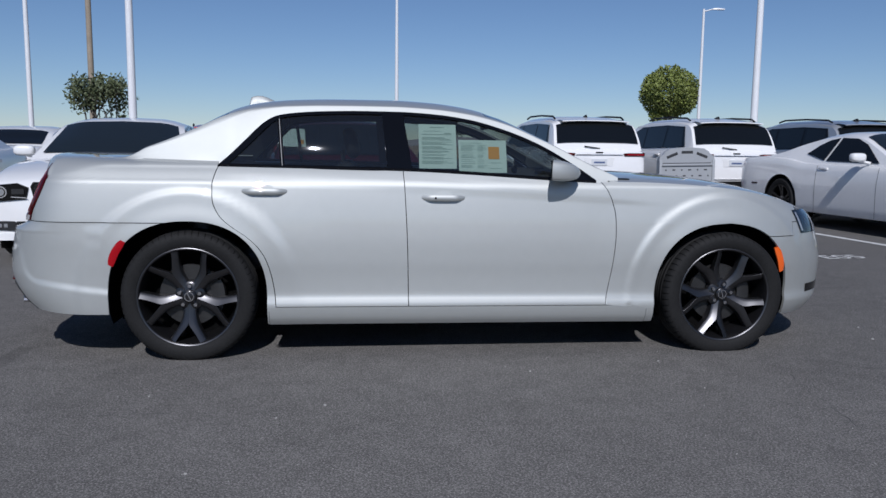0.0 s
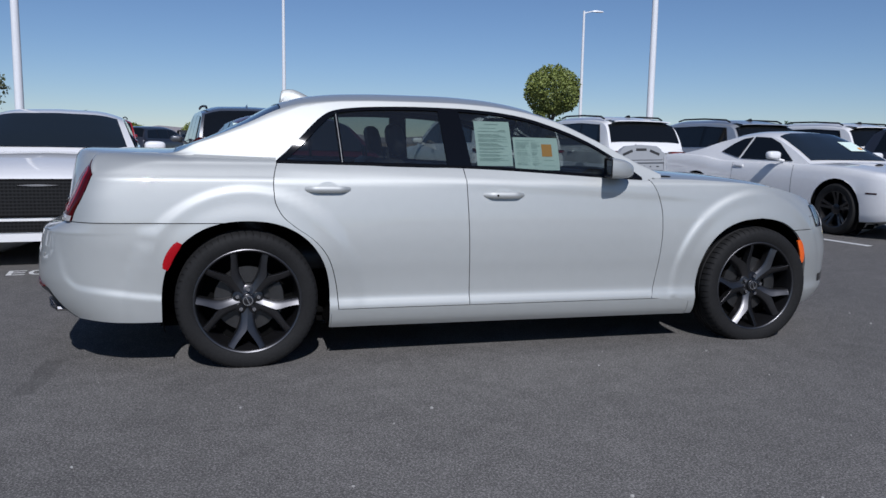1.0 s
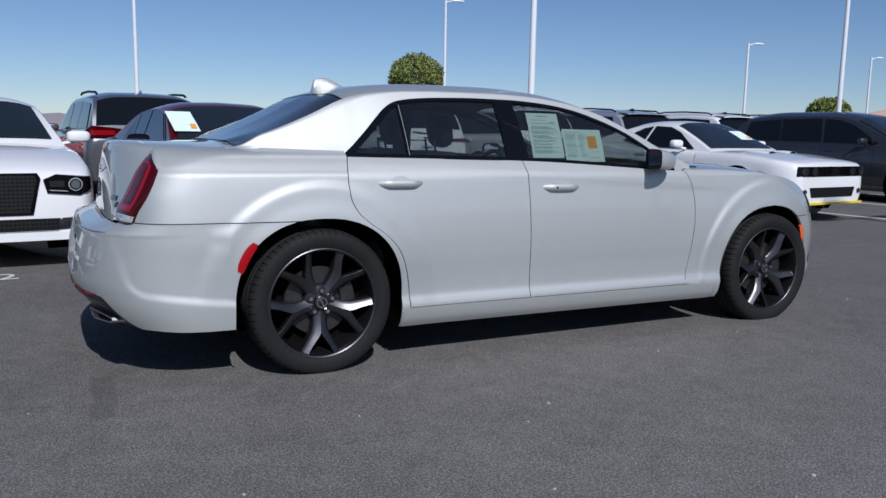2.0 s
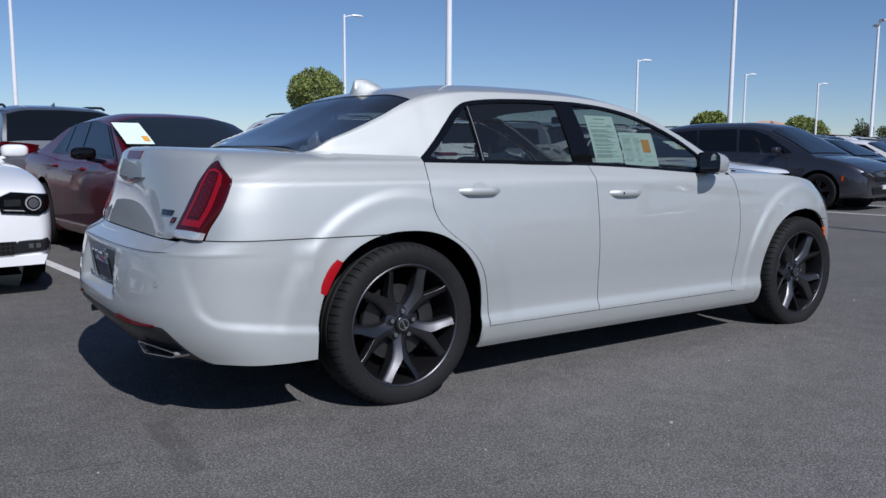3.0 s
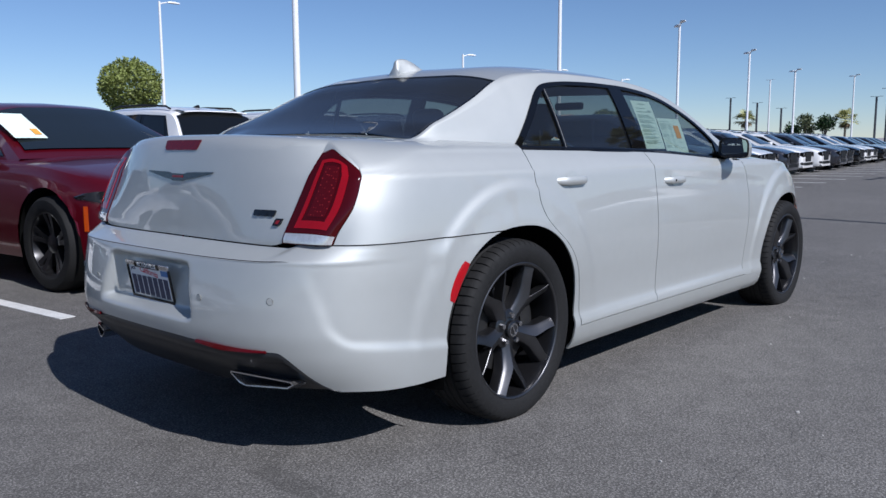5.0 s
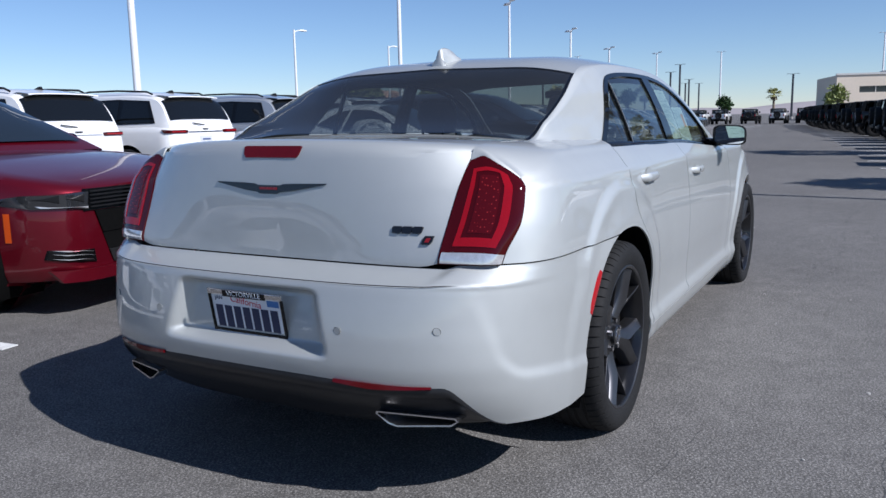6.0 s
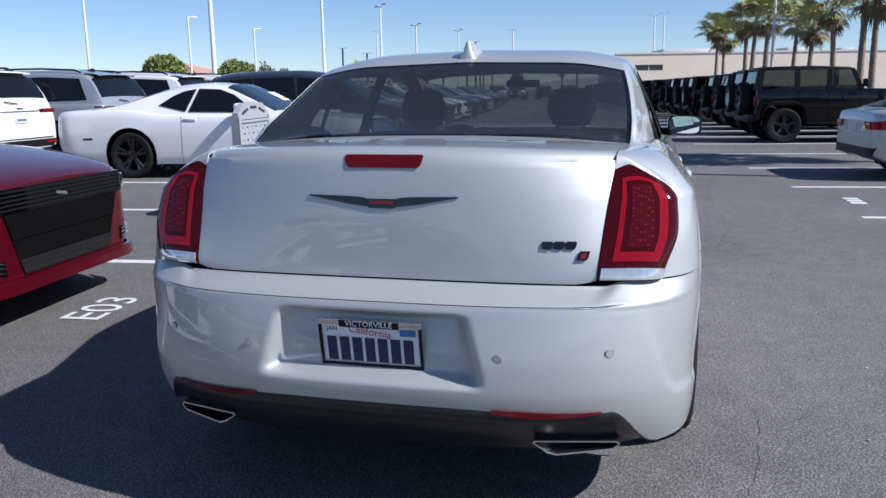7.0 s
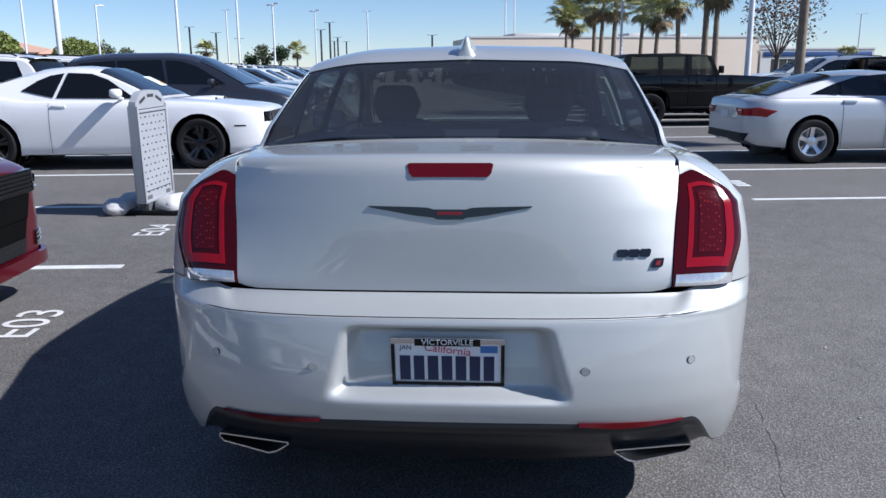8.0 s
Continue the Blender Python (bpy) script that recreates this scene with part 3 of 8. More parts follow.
def front_sedan_white(e, s):
    deco(e, s, "grille_frame", [(-0.49, 0.78), (-0.42, 0.455), (0.42, 0.455), (0.49, 0.78), (0.46, 0.80), (-0.46, 0.80)], M_GLOSSBLACK, out=0.008, label="black grille surround", lean=0.12)
    deco(e, s, "grille", [(-0.46, 0.765), (-0.395, 0.475), (0.395, 0.475), (0.46, 0.765), (0.44, 0.78), (-0.44, 0.78)], M_MESH, out=0.014, label="black mesh grille", lean=0.12)
    deco(e, s, "emblem", [(-0.20, 0.745), (-0.03, 0.735), (0.03, 0.735), (0.20, 0.745), (0.03, 0.752), (-0.03, 0.752)], M_CHROME, out=0.022, label="chrome winged emblem", nz=2, lean=0.12)
    deco(e, s, "lower_grille", [(-0.62, 0.425), (-0.60, 0.325), (0.60, 0.325), (0.62, 0.425)], M_MESH, out=0.012, label="black lower mesh grille")
    for pts in both([(0.60, 0.330), (0.84, 0.345), (0.87, 0.40), (0.84, 0.44), (0.62, 0.425)]):
        fog = deco(e, s, "fog_lamp", pts, M_LAMPGLASS, label="dark fog lamp insert")
        sg = 1 if pts[0][0] > 0 else -1
        for yb in (0.70, 0.75):
            deco(e, s, "fog_lens", [(sg * yb, 0.37), (sg * (yb + 0.032), 0.37), (sg * (yb + 0.032), 0.405), (sg * yb, 0.405)], M_LAMPBRIGHT, out=0.018, parent=fog, thick=0.004, nz=2)
    for pts in both([(0.50, 0.745), (0.53, 0.635), (0.78, 0.615), (0.87, 0.65), (0.885, 0.74), (0.86, 0.785), (0.60, 0.79)]):
        lamp = deco(e, s, "headlamp", pts, M_GLOSSBLACK, label="dark headlamp with a round projector", out=0.014, lean=0.15)
        yc = 0.745 if pts[0][0] > 0 else -0.745
        for rad, mt, o, nm in ((0.056, M_SILVERLENS, 0.024, "projector"), (0.046, M_GLOSSBLACK, 0.027, "projector_ring"), (0.036, M_LAMPBRIGHT, 0.030, "projector_lens")):
            ring = [(yc + rad * math.cos(a), 0.705 + rad * math.sin(a)) for a in lin_(0, 2 * math.pi, 18)[:-1]]
            deco(e, s, nm, ring, mt, out=o, parent=lamp, lean=0.15, thick=0.01)
        yb = 0.60 if pts[0][0] > 0 else -0.60
        bar = [(yb - 0.05, 0.685), (yb + 0.06, 0.685), (yb + 0.06, 0.735), (yb - 0.05, 0.735)]
        deco(e, s, "indicator", bar, M_LAMPGLASS, out=0.022, parent=lamp, lean=0.15, thick=0.006)
        deco(e, s, "lamp_strip", [(yb - 0.06, 0.655), (yb + 0.09, 0.645), (yb + 0.09, 0.653), (yb - 0.06, 0.663)], M_SILVERLENS, out=0.022, parent=lamp, lean=0.15, thick=0.006, nz=2)
    deco(e, s, "bumper_lip", [(-0.80, 0.245), (0.80, 0.245), (0.83, 0.315), (-0.83, 0.315)], e.children[0].data.materials[0], out=0.022, label="bumper lip in body colour")


def front_sedan_red(e, s):
    deco(e, s, "grille", [(-0.60, 0.795), (-0.62, 0.66), (0.62, 0.66), (0.60, 0.795)], M_GLOSSBLACK, out=0.010, label="gloss black grille with thin bars", lean=0.18)
    for z in (0.678, 0.702, 0.726, 0.750, 0.774):
        deco(e, s, "grille_bar", [(-0.58, z), (0.58, z), (0.58, z + 0.009), (-0.58, z + 0.009)], M_PLASTIC, out=0.024, label="black grille bar", nz=1, lean=0.18, thick=0.010)
    deco(e, s, "grille_badge", [(-0.10, 0.712), (0.0, 0.708), (0.0, 0.738), (-0.10, 0.742)], M_CHROME, out=0.028, label="small bright badge on the grille", nz=2, lean=0.18, thick=0.008)
    deco(e, s, "bumper_band", [(-0.54, 0.655), (-0.49, 0.515), (0.49, 0.515), (0.54, 0.655)], M_UNDER, out=0.012, label="black bumper band", lean=0.05)
    deco(e, s, "air_opening", [(-0.49, 0.513), (-0.45, 0.40), (0.45, 0.40), (0.49, 0.513)], M_UNDER, out=0.006, label="black opening under the band")
    deco(e, s, "lower_grille", [(-0.45, 0.398), (-0.42, 0.315), (0.42, 0.315), (0.45, 0.398)], M_MESH, out=0.012, label="black lower mesh grille")
    deco(e, s, "bumper_lip", [(-0.76, 0.225), (0.76, 0.225), (0.80, 0.30), (-0.80, 0.30)], M_RED, out=0.045, label="dark red bumper lip")
    for pts in both([(0.585, 0.780), (0.60, 0.668), (0.80, 0.672), (0.915, 0.715), (0.87, 0.765)]):
        lamp = deco(e, s, "headlamp", pts, M_LAMPGLASS, label="long dark headlamp", out=0.014, lean=0.18)
        sg = 1 if pts[0][0] > 0 else -1
        deco(e, s, "lamp_strip", [(sg * 0.60, 0.676), (sg * 0.82, 0.690), (sg * 0.82, 0.702), (sg * 0.60, 0.690)], M_SILVERLENS, out=0.022, parent=lamp, lean=0.18, thick=0.006, nz=2)
        for y0 in (0.62, 0.74):
            deco(e, s, "lamp_module", [(sg * y0, 0.715), (sg * (y0 + 0.09), 0.718), (sg * (y0 + 0.09), 0.760), (sg * y0, 0.765)], M_PLASTIC, out=0.020, parent=lamp, lean=0.18, thick=0.006, nz=2)
    for pts in both([(0.56, 0.335), (0.80, 0.365), (0.79, 0.43), (0.57, 0.42)]):
        slot = deco(e, s, "side_intake", pts, M_GLOSSBLACK, label="black side intake with bright slats", out=0.010)
        sg = 1 if pts[0][0] > 0 else -1
        for z in (0.350, 0.378, 0.402):
            deco(e, s, "intake_slat", [(sg * 0.57, z), (sg * 0.78, z + 0.018), (sg * 0.78, z + 0.026), (sg * 0.57, z + 0.008)], M_SILVERLENS, out=0.018, parent=slot, thick=0.006, nz=2)
    flank_bit(e, s, "side_marker", s["base"] + 0.46, s["base"] + 0.50, 0.48, 0.66, M_AMBER, "amber side marker")


def front_coupe(e, s):
    deco(e, s, "grille", [(-0.78, 0.80), (-0.80, 0.66), (0.80, 0.66), (0.78, 0.80)], M_GLOSSBLACK, out=0.010, label="wide black grille with four lamps")
    for y in (-0.68, -0.46, 0.46, 0.68):
        ring = [(y + 0.07 * math.cos(a), 0.73 + 0.058 * math.sin(a)) for a in lin_(0, 2 * math.pi, 18)[:-1]]
        deco(e, s, "headlamp", ring, M_LAMPGLASS, out=0.016, label="round dark headlamp")
    deco(e, s, "lower_grille", [(-0.55, 0.50), (-0.5, 0.36), (0.5, 0.36), (0.55, 0.50)], M_MESH, out=0.010, label="black lower grille")
    deco(e, s, "splitter_guard", [(-0.75, 0.255), (0.75, 0.255), (0.77, 0.285), (-0.77, 0.285)], M_YELLOW, out=0.035, label="yellow guard on the front splitter")
    for pts in both([(0.62, 0.42), (0.66, 0.40), (0.70, 0.42), (0.70, 0.46), (0.66, 0.48), (0.62, 0.46)]):
        deco(e, s, "fog_lamp", pts, M_LAMPGLASS, label="dark fog lamp")
    flank_bit(e, s, "side_marker", s["base"] + 0.50, s["base"] + 0.66, 0.60, 0.62, M_DARKRED, "thin dark side marker")
    flank_bit(e, s, "side_marker", -0.78, -0.62, 0.60, 0.625, M_DARKRED, "thin dark red side marker")
    deco(e, s, "tail_lamp", [(-0.80, 0.88), (-0.78, 0.76), (0.78, 0.76), (0.80, 0.88)], M_DARKRED, rear=True, label="wide dark tail lamp")
    # scoops of the bonnet
    top = smooth_curve(s["top"])
    for y in (-0.26, 0.26):
        bm = bmesh.new()
        rows = [[(x, y + 0.10 * u, top(x) + 0.018 + h * (1 - abs(u) ** 3)) for u in lin_(-1, 1, 8)] for x, h in ((3.05, 0.034), (2.9, 0.036), (2.7, 0.022), (2.5, 0.006))]
        grid(bm, rows)
        bmesh.ops.recalc_face_normals(bm, faces=bm.faces[:])
        scoop = part("bonnet_scoop", bm, M_WHITE, e)
        bm = bmesh.new()
        grid(bm, [[(3.052, y + 0.08 * u, top(3.05) + 0.020 + v * 0.026 * (1 - abs(u) ** 3)) for u in lin_(-1, 1, 6)] for v in (0, 1)])
        part("scoop_mouth", bm, M_UNDER, scoop)


def front_van(e, s, body):
    deco(e, s, "grille", [(-0.52, 0.66), (-0.48, 0.58), (0.48, 0.58), (0.52, 0.66)], M_MESH, label="narrow black grille", lean=0.3)
    deco(e, s, "lower_grille", [(-0.62, 0.46), (-0.55, 0.32), (0.55, 0.32), (0.62, 0.46)], M_MESH, label="black lower grille")
    for pts in both([(0.52, 0.68), (0.55, 0.60), (0.80, 0.64), (0.90, 0.74), (0.84, 0.77), (0.66, 0.74)]):
        lamp = deco(e, s, "headlamp", pts, M_LAMPGLASS, label="swept-back headlamp", lean=0.3)
        sg = 1 if pts[0][0] > 0 else -1
        deco(e, s, "lamp_strip", [(sg * 0.60, 0.655), (sg * 0.84, 0.725), (sg * 0.84, 0.745), (sg * 0.60, 0.685)], M_LAMPBRIGHT, out=0.022, parent=lamp, thick=0.006, lean=0.3, nz=3)
    deco(e, s, "dealer_plate", [(-0.15, 0.42), (0.15, 0.42), (0.15, 0.50), (-0.15, 0.50)], M_PLATEGEN, out=0.03, label="pale dealer plate")
    flank_bit(e, s, "side_marker", s["base"] + 0.44, s["base"] + 0.48, 0.58, 0.68, M_AMBER, "amber side marker")


def rear_suv(e, s, body):
    for pts in both([(0.48, 1.075), (0.50, 1.02), (0.96, 1.02), (0.97, 1.085)]):
        lamp = deco(e, s, "tail_lamp", pts, M_DARKRED, rear=True, label="slim red tail lamp", out=0.016)
        sg = 1 if pts[0][0] > 0 else -1
        deco(e, s, "lamp_core", [(sg * 0.56, 1.035), (sg * 0.90, 1.035), (sg * 0.90, 1.06), (sg * 0.56, 1.06)], M_REDLENS, rear=True, out=0.022, parent=lamp, thick=0.006, nz=2)
    deco(e, s, "trim_strip", [(-0.47, 1.035), (0.47, 1.035), (0.47, 1.05), (-0.47, 1.05)], M_CHROME, rear=True, out=0.014, nz=2)
    deco(e, s, "plate_recess", [(-0.30, 0.98), (-0.27, 0.83), (0.27, 0.83), (0.30, 0.98)], body, rear=True, out=0.004)
    plate_ = deco(e, s, "dealer_plate", [(-0.155, 0.85), (0.155, 0.85), (0.155, 0.96), (-0.155, 0.96)], M_PLATEGEN, rear=True, out=0.016, label="pale dealer plate")
    deco(e, s, "plate_print", [(-0.11, 0.885), (0.11, 0.885), (0.11, 0.915), (-0.11, 0.915)], M_BLUETXT, rear=True, out=0.019, parent=plate_, thick=0.002, nz=2)
    deco(e, s, "badge_mark", [(-0.07, 1.075), (0.07, 1.075), (0.07, 1.098), (-0.07, 1.098)], M_GLOSSBLACK, rear=True, out=0.012, nz=2)
    deco(e, s, "lower_bumper", [(-0.90, 0.56), (-0.80, 0.44), (0.80, 0.44), (0.90, 0.56)], M_PLASTIC, rear=True, out=0.012, label="black lower bumper")
    deco(e, s, "bumper_trim", [(-0.80, 0.585), (0.80, 0.585), (0.80, 0.60), (-0.80, 0.60)], M_CHROME, rear=True, out=0.016, nz=2)
    for pts in both([(0.62, 0.50), (0.86, 0.50), (0.86, 0.53), (0.62, 0.53)]):
        deco(e, s, "reflector", pts, M_REFLECTOR, rear=True, out=0.018, label="red reflector")
    # spoiler, roof rails, aerial, wiper
    roof = smooth_curve(s["roof"])
    bm = bmesh.new()
    rows = []
    for y in lin_(-0.68, 0.68, 16):
        z = roof(-0.5) + 0.012 - 0.02 * abs(y / 0.68) ** 3
        rows.append([(-0.45, y, z), (-0.60, y, z - 0.006), (-0.76, y * 0.98, z - 0.030), (-0.765, y * 0.98, z - 0.046), (-0.60, y * 0.97, z - 0.06)])
    grid(bm, rows)
    bmesh.ops.recalc_face_normals(bm, faces=bm.faces[:])
    part("roof_spoiler", bm, body, e)
    for sy in (-1, 1):
        bm = bmesh.new()
        tube(bm, [(-0.42, sy * 0.70, roof(-0.42) - 0.005), (-0.30, sy * 0.70, roof(-0.30) + 0.028), (0.4, sy * 0.70, roof(0.4) + 0.030), (1.1, sy * 0.70, roof(1.1) + 0.028), (1.3, sy * 0.70, roof(1.3) - 0.01)], 0.018, 8)
        part("roof_rail", bm, M_PLASTIC, e, "black roof rail")
    bm = bmesh.new()
    rows = []
    for x, h, w in ((-0.30, 0.004, 0.03), (-0.27, 0.06, 0.014), (-0.2, 0.05, 0.014), (-0.1, 0.002, 0.02)):
        z = roof(x) + 0.012
        rows.append([(x, -w, z), (x, -w * 0.4, z + h * 0.9), (x, 0, z + h), (x, w * 0.4, z + h * 0.9), (x, w, z)])
    grid(bm, rows)
    part("roof_aerial", bm, M_PLASTIC, e, "black roof aerial")
    bm = bmesh.new()
    tube(bm, [(-0.945, -0.02, 1.16), (-0.93, 0.28, 1.20)], 0.010, 6)
    part("rear_wiper", bm, M_PLASTIC, e)


def rear_van(e, s, body):
    for pts in both([(0.42, 1.16), (0.50, 1.02), (0.97, 1.0), (0.98, 1.14), (0.90, 1.20)]):
        lamp = deco(e, s, "tail_lamp", pts, M_DARKRED, rear=True, label="large red tail lamp", out=0.016, lean=0.1, z_ref=1.0)
        sg = 1 if pts[0][0] > 0 else -1
        deco(e, s, "lamp_core", [(sg * 0.56, 1.06), (sg * 0.92, 1.05), (sg * 0.92, 1.13), (sg * 0.58, 1.13)], M_REDLENS, rear=True, out=0.024, parent=lamp, thick=0.006, lean=0.1, z_ref=1.0)
    deco(e, s, "dealer_plate", [(-0.155, 0.80), (0.155, 0.80), (0.155, 0.92), (-0.155, 0.92)], M_PLATEGEN, rear=True, out=0.016, label="pale dealer plate")
    deco(e, s, "lower_bumper", [(-0.85, 0.48), (-0.80, 0.36), (0.80, 0.36), (0.85, 0.48)], M_PLASTIC, rear=True, out=0.012)
    roof = smooth_curve(s["roof"])
    for sy in (-1, 1):
        bm = bmesh.new()
        tube(bm, [(-0.35, sy * 0.70, roof(-0.35) - 0.005), (-0.22, sy * 0.70, roof(-0.22) + 0.014), (0.5, sy * 0.70, roof(0.5) + 0.018), (1.1, sy * 0.70, roof(1.1) + 0.014), (1.25, sy * 0.70, roof(1.25) - 0.01)], 0.020, 8)
        part("roof_rail", bm, M_PLASTIC, e, "black roof rail")
    bm = bmesh.new()
    rows = []
    for x, h, w in ((-0.30, 0.004, 0.03), (-0.27, 0.07, 0.014), (-0.2, 0.05, 0.014), (-0.1, 0.002, 0.02)):
        z = roof(x) + 0.012
        rows.append([(x, -w, z), (x, 0, z + h), (x, w, z)])
    grid(bm, rows)
    part("roof_aerial", bm, body, e)


def rear_saloon(e, s, body):
    for pts in both([(0.44, 0.83), (0.52, 0.72), (0.90, 0.70), (0.92, 0.80), (0.86, 0.845)]):
        lamp = deco(e, s, "tail_lamp", pts, M_REDLENS, rear=True, label="red wedge-shaped tail lamp", out=0.016)
        sg = 1 if pts[0][0] > 0 else -1
        deco(e, s, "reversing_lamp", [(sg * 0.56, 0.785), (sg * 0.68, 0.785), (sg * 0.68, 0.81), (sg * 0.56, 0.81)], M_SILVERLENS, rear=True, out=0.022, parent=lamp, thick=0.005, nz=2)
    plate_ = deco(e, s, "plate_recess", [(-0.30, 0.82), (-0.26, 0.64), (0.26, 0.64), (0.30, 0.82)], M_GREY, rear=True, out=0.003)
    deco(e, s, "dealer_plate", [(-0.155, 0.67), (0.155, 0.67), (0.155, 0.78), (-0.155, 0.78)], M_PLATEGEN, rear=True, out=0.014, label="pale dealer plate")
    deco(e, s, "lower_bumper", [(-0.80, 0.46), (-0.72, 0.34), (0.72, 0.34), (0.80, 0.46)], M_PLASTIC, rear=True, out=0.010, label="black lower bumper")


# ---------------------------------------------------------------- boxy off-roader
SMALLER = Matrix.Diagonal((0.965, 0.965, 0.975, 1))


def offroader(m, label, body_mat, spare_mat=None, group="off-roaders"):
    e = thing("offroad_car", m @ SMALLER, label, "car", group)
    wb, R, hw = 3.0, 0.40, 0.80

    def slabby(name, pts, y0, y1, mt, bev=0.03, lab=""):
        bm = bmesh.new()
        slab(bm, pts, y1 - y0, Matrix(((1, 0, 0, 0), (0, 0, -1, y1), (0, 1, 0, 0), (0, 0, 0, 1))))
        bmesh.ops.recalc_face_normals(bm, faces=bm.faces[:])
        bmesh.ops.bevel(bm, geom=bm.edges[:], offset=bev, segments=2, profile=0.5, affect="EDGES")
        return part(name, bm, mt, e, lab, 40)
    slabby("tub", [(-0.62, 0.55), (-0.45, 0.50), (-0.42, 0.86), (0.42, 0.86), (0.46, 0.46), (2.48, 0.46), (2.52, 0.86), (3.55, 0.88), (3.60, 1.14), (2.05, 1.22), (-0.62, 1.22)], -hw, hw, body_mat, 0.025)
    slabby("hard_top", [(-0.55, 1.665), (1.47, 1.645), (1.43, 1.705), (0.6, 1.745), (-0.50, 1.735)], -hw + 0.06, hw - 0.06, M_HARDTOP, 0.02, "black hard top")
    slabby("seats", [(-0.1, 0.95), (0.05, 1.38), (0.14, 1.38), (0.20, 1.0), (0.80, 1.0), (0.86, 1.44), (0.96, 1.44), (1.04, 1.0), (1.3, 1.0), (1.3, 0.9), (-0.1, 0.9)], -0.52, 0.52, M_SEAT, 0.03, "dark seats")
    for sy in (-1, 1):
        ys = sy * (hw - 0.05)
        for p0, p1, w in (((-0.60, 1.21), (-0.53, 1.70), 0.085), ((0.28, 1.21), (0.26, 1.70), 0.055), ((0.98, 1.21), (0.97, 1.70), 0.05), ((1.70, 1.21), (1.45, 1.68), 0.045)):
            bm = bmesh.new()
            slab(bm, [(p0[0] - w, p0[1]), (p0[0] + w, p0[1]), (p1[0] + w, p1[1]), (p1[0] - w, p1[1])], 0.05, Matrix(((1, 0, 0, 0), (0, 0, -1, ys + 0.025), (0, 1, 0, 0), (0, 0, 0, 1))))
            bmesh.ops.recalc_face_normals(bm, faces=bm.faces[:])
            part("pillar", bm, M_HARDTOP, e)
        for pts in ([(-0.50, 1.24), (0.22, 1.24), (0.20, 1.66), (-0.45, 1.66)], [(0.34, 1.24), (0.92, 1.24), (0.92, 1.66), (0.32, 1.66)], [(1.04, 1.24), (1.64, 1.24), (1.42, 1.66), (1.03, 1.66)]):
            bm = bmesh.new()
            slab(bm, pts, 0.006, Matrix(((1, 0, 0, 0), (0, 0, -1, ys + 0.003), (0, 1, 0, 0), (0, 0, 0, 1))))
            part("side_window", bm, M_GLASS_OFFROAD, e)
            bm = bmesh.new()
            box(bm, pts[0][0], pts[1][0], ys - sy * 0.0 - 0.012, ys + 0.012, 1.215, 1.238, 0.004)
            part("window_sill", bm, M_PLASTIC, e)
        for cx in (0, wb):
            bm = bmesh.new()
            rows = []
            for a in lin_(-0.1, math.pi + 0.1, 12):
                k = 0.49
                px = cx + k * math.copysign(abs(math.cos(a)) ** 0.6, math.cos(a))
                pz = 0.42 + 0.50 * max(0, math.sin(a)) ** 0.6
                rows.append([(px, sy * (hw - 0.02), pz - 0.02), (px, sy * (hw + 0.13), pz - 0.02), (px * 1.0, sy * (hw + 0.14), pz + 0.02), (px, sy * (hw - 0.02), pz + 0.05)])
            grid(bm, rows)
            bmesh.ops.recalc_face_normals(bm, faces=bm.faces[:])
            part("wheel_flare", bm, M_PLASTIC, e, "black wheel flare")
            wheel_parts(e, pose(cx, sy * (hw + 0.01), R, 0, 0, 0 if sy < 0 else 180), R, 0.24, 0.25, M_RIM_DARK, None, 5, "plain")
        bm = bmesh.new()
        box(bm, 0.5, 2.45, sy * (hw + 0.02) - 0.05, sy * (hw + 0.02) + 0.05, 0.42, 0.48, 0.02)
        part("side_step", bm, M_PLASTIC, e)
        bm = bmesh.new()
        for dx in (0.30, 0.97, 1.66):
            box(bm, dx - 0.006, dx + 0.006, sy * hw - 0.004, sy * hw + 0.004, 0.52, 1.20)
        part("door_seam", bm, M_UNDER, e)
        for dx in (0.80, 1.50):
            bm = bmesh.new()
            box(bm, dx - 0.09, dx + 0.09, sy * (hw + 0.02) - 0.018, sy * (hw + 0.02) + 0.018, 1.08, 1.115, 0.008)
            part("door_handle", bm, M_PLASTIC, e)
        bm = bmesh.new()
        box(bm, 1.66, 1.76, sy * (hw + 0.12) - 0.09, sy * (hw + 0.12) + 0.09, 1.26, 1.44, 0.03)
        part("door_mirror", bm, M_PLASTIC, e)
        bm = bmesh.new()
        box(bm, -0.66, -0.60, sy * 0.70 - 0.06, sy * 0.70 + 0.06, 0.86, 1.08, 0.015)
        part("tail_lamp", bm, M_REDLENS, e, "square red tail lamp")
    bm = bmesh.new()
    rows = [[(1.72 - 0.27 * v + 0.012, y, 1.25 + 0.42 * v) for y in lin_(-0.66, 0.66, 4)] for v in lin_(0, 1, 4)]
    grid(bm, rows)
    part("windshield", bm, M_GLASS_OFFROAD, e)
    bm = bmesh.new()
    grid(bm, [[(-0.63 + 0.06 * v, y, 1.27 + 0.37 * v) for y in lin_(-0.58, 0.58, 4)] for v in lin_(0, 1, 3)], flip=True)
    part("rear_window", bm, M_GLASS_OFFROAD, e)
    bm = bmesh.new()
    box(bm, -0.78, -0.56, -0.78, 0.78, 0.48, 0.66, 0.04)
    part("rear_bumper", bm, M_PLASTIC, e)
    bm = bmesh.new()
    box(bm, 3.50, 3.78, -0.78, 0.78, 0.50, 0.70, 0.04)
    part("front_bumper", bm, M_PLASTIC, e)
    spare = wheel_parts(e, pose(-0.76, 0, 1.00, 0, 0, -90), R, 0.24, 0.24, spare_mat or M_RIM_DARK, None, 5, "plain")
    spare.name = "spare_wheel"
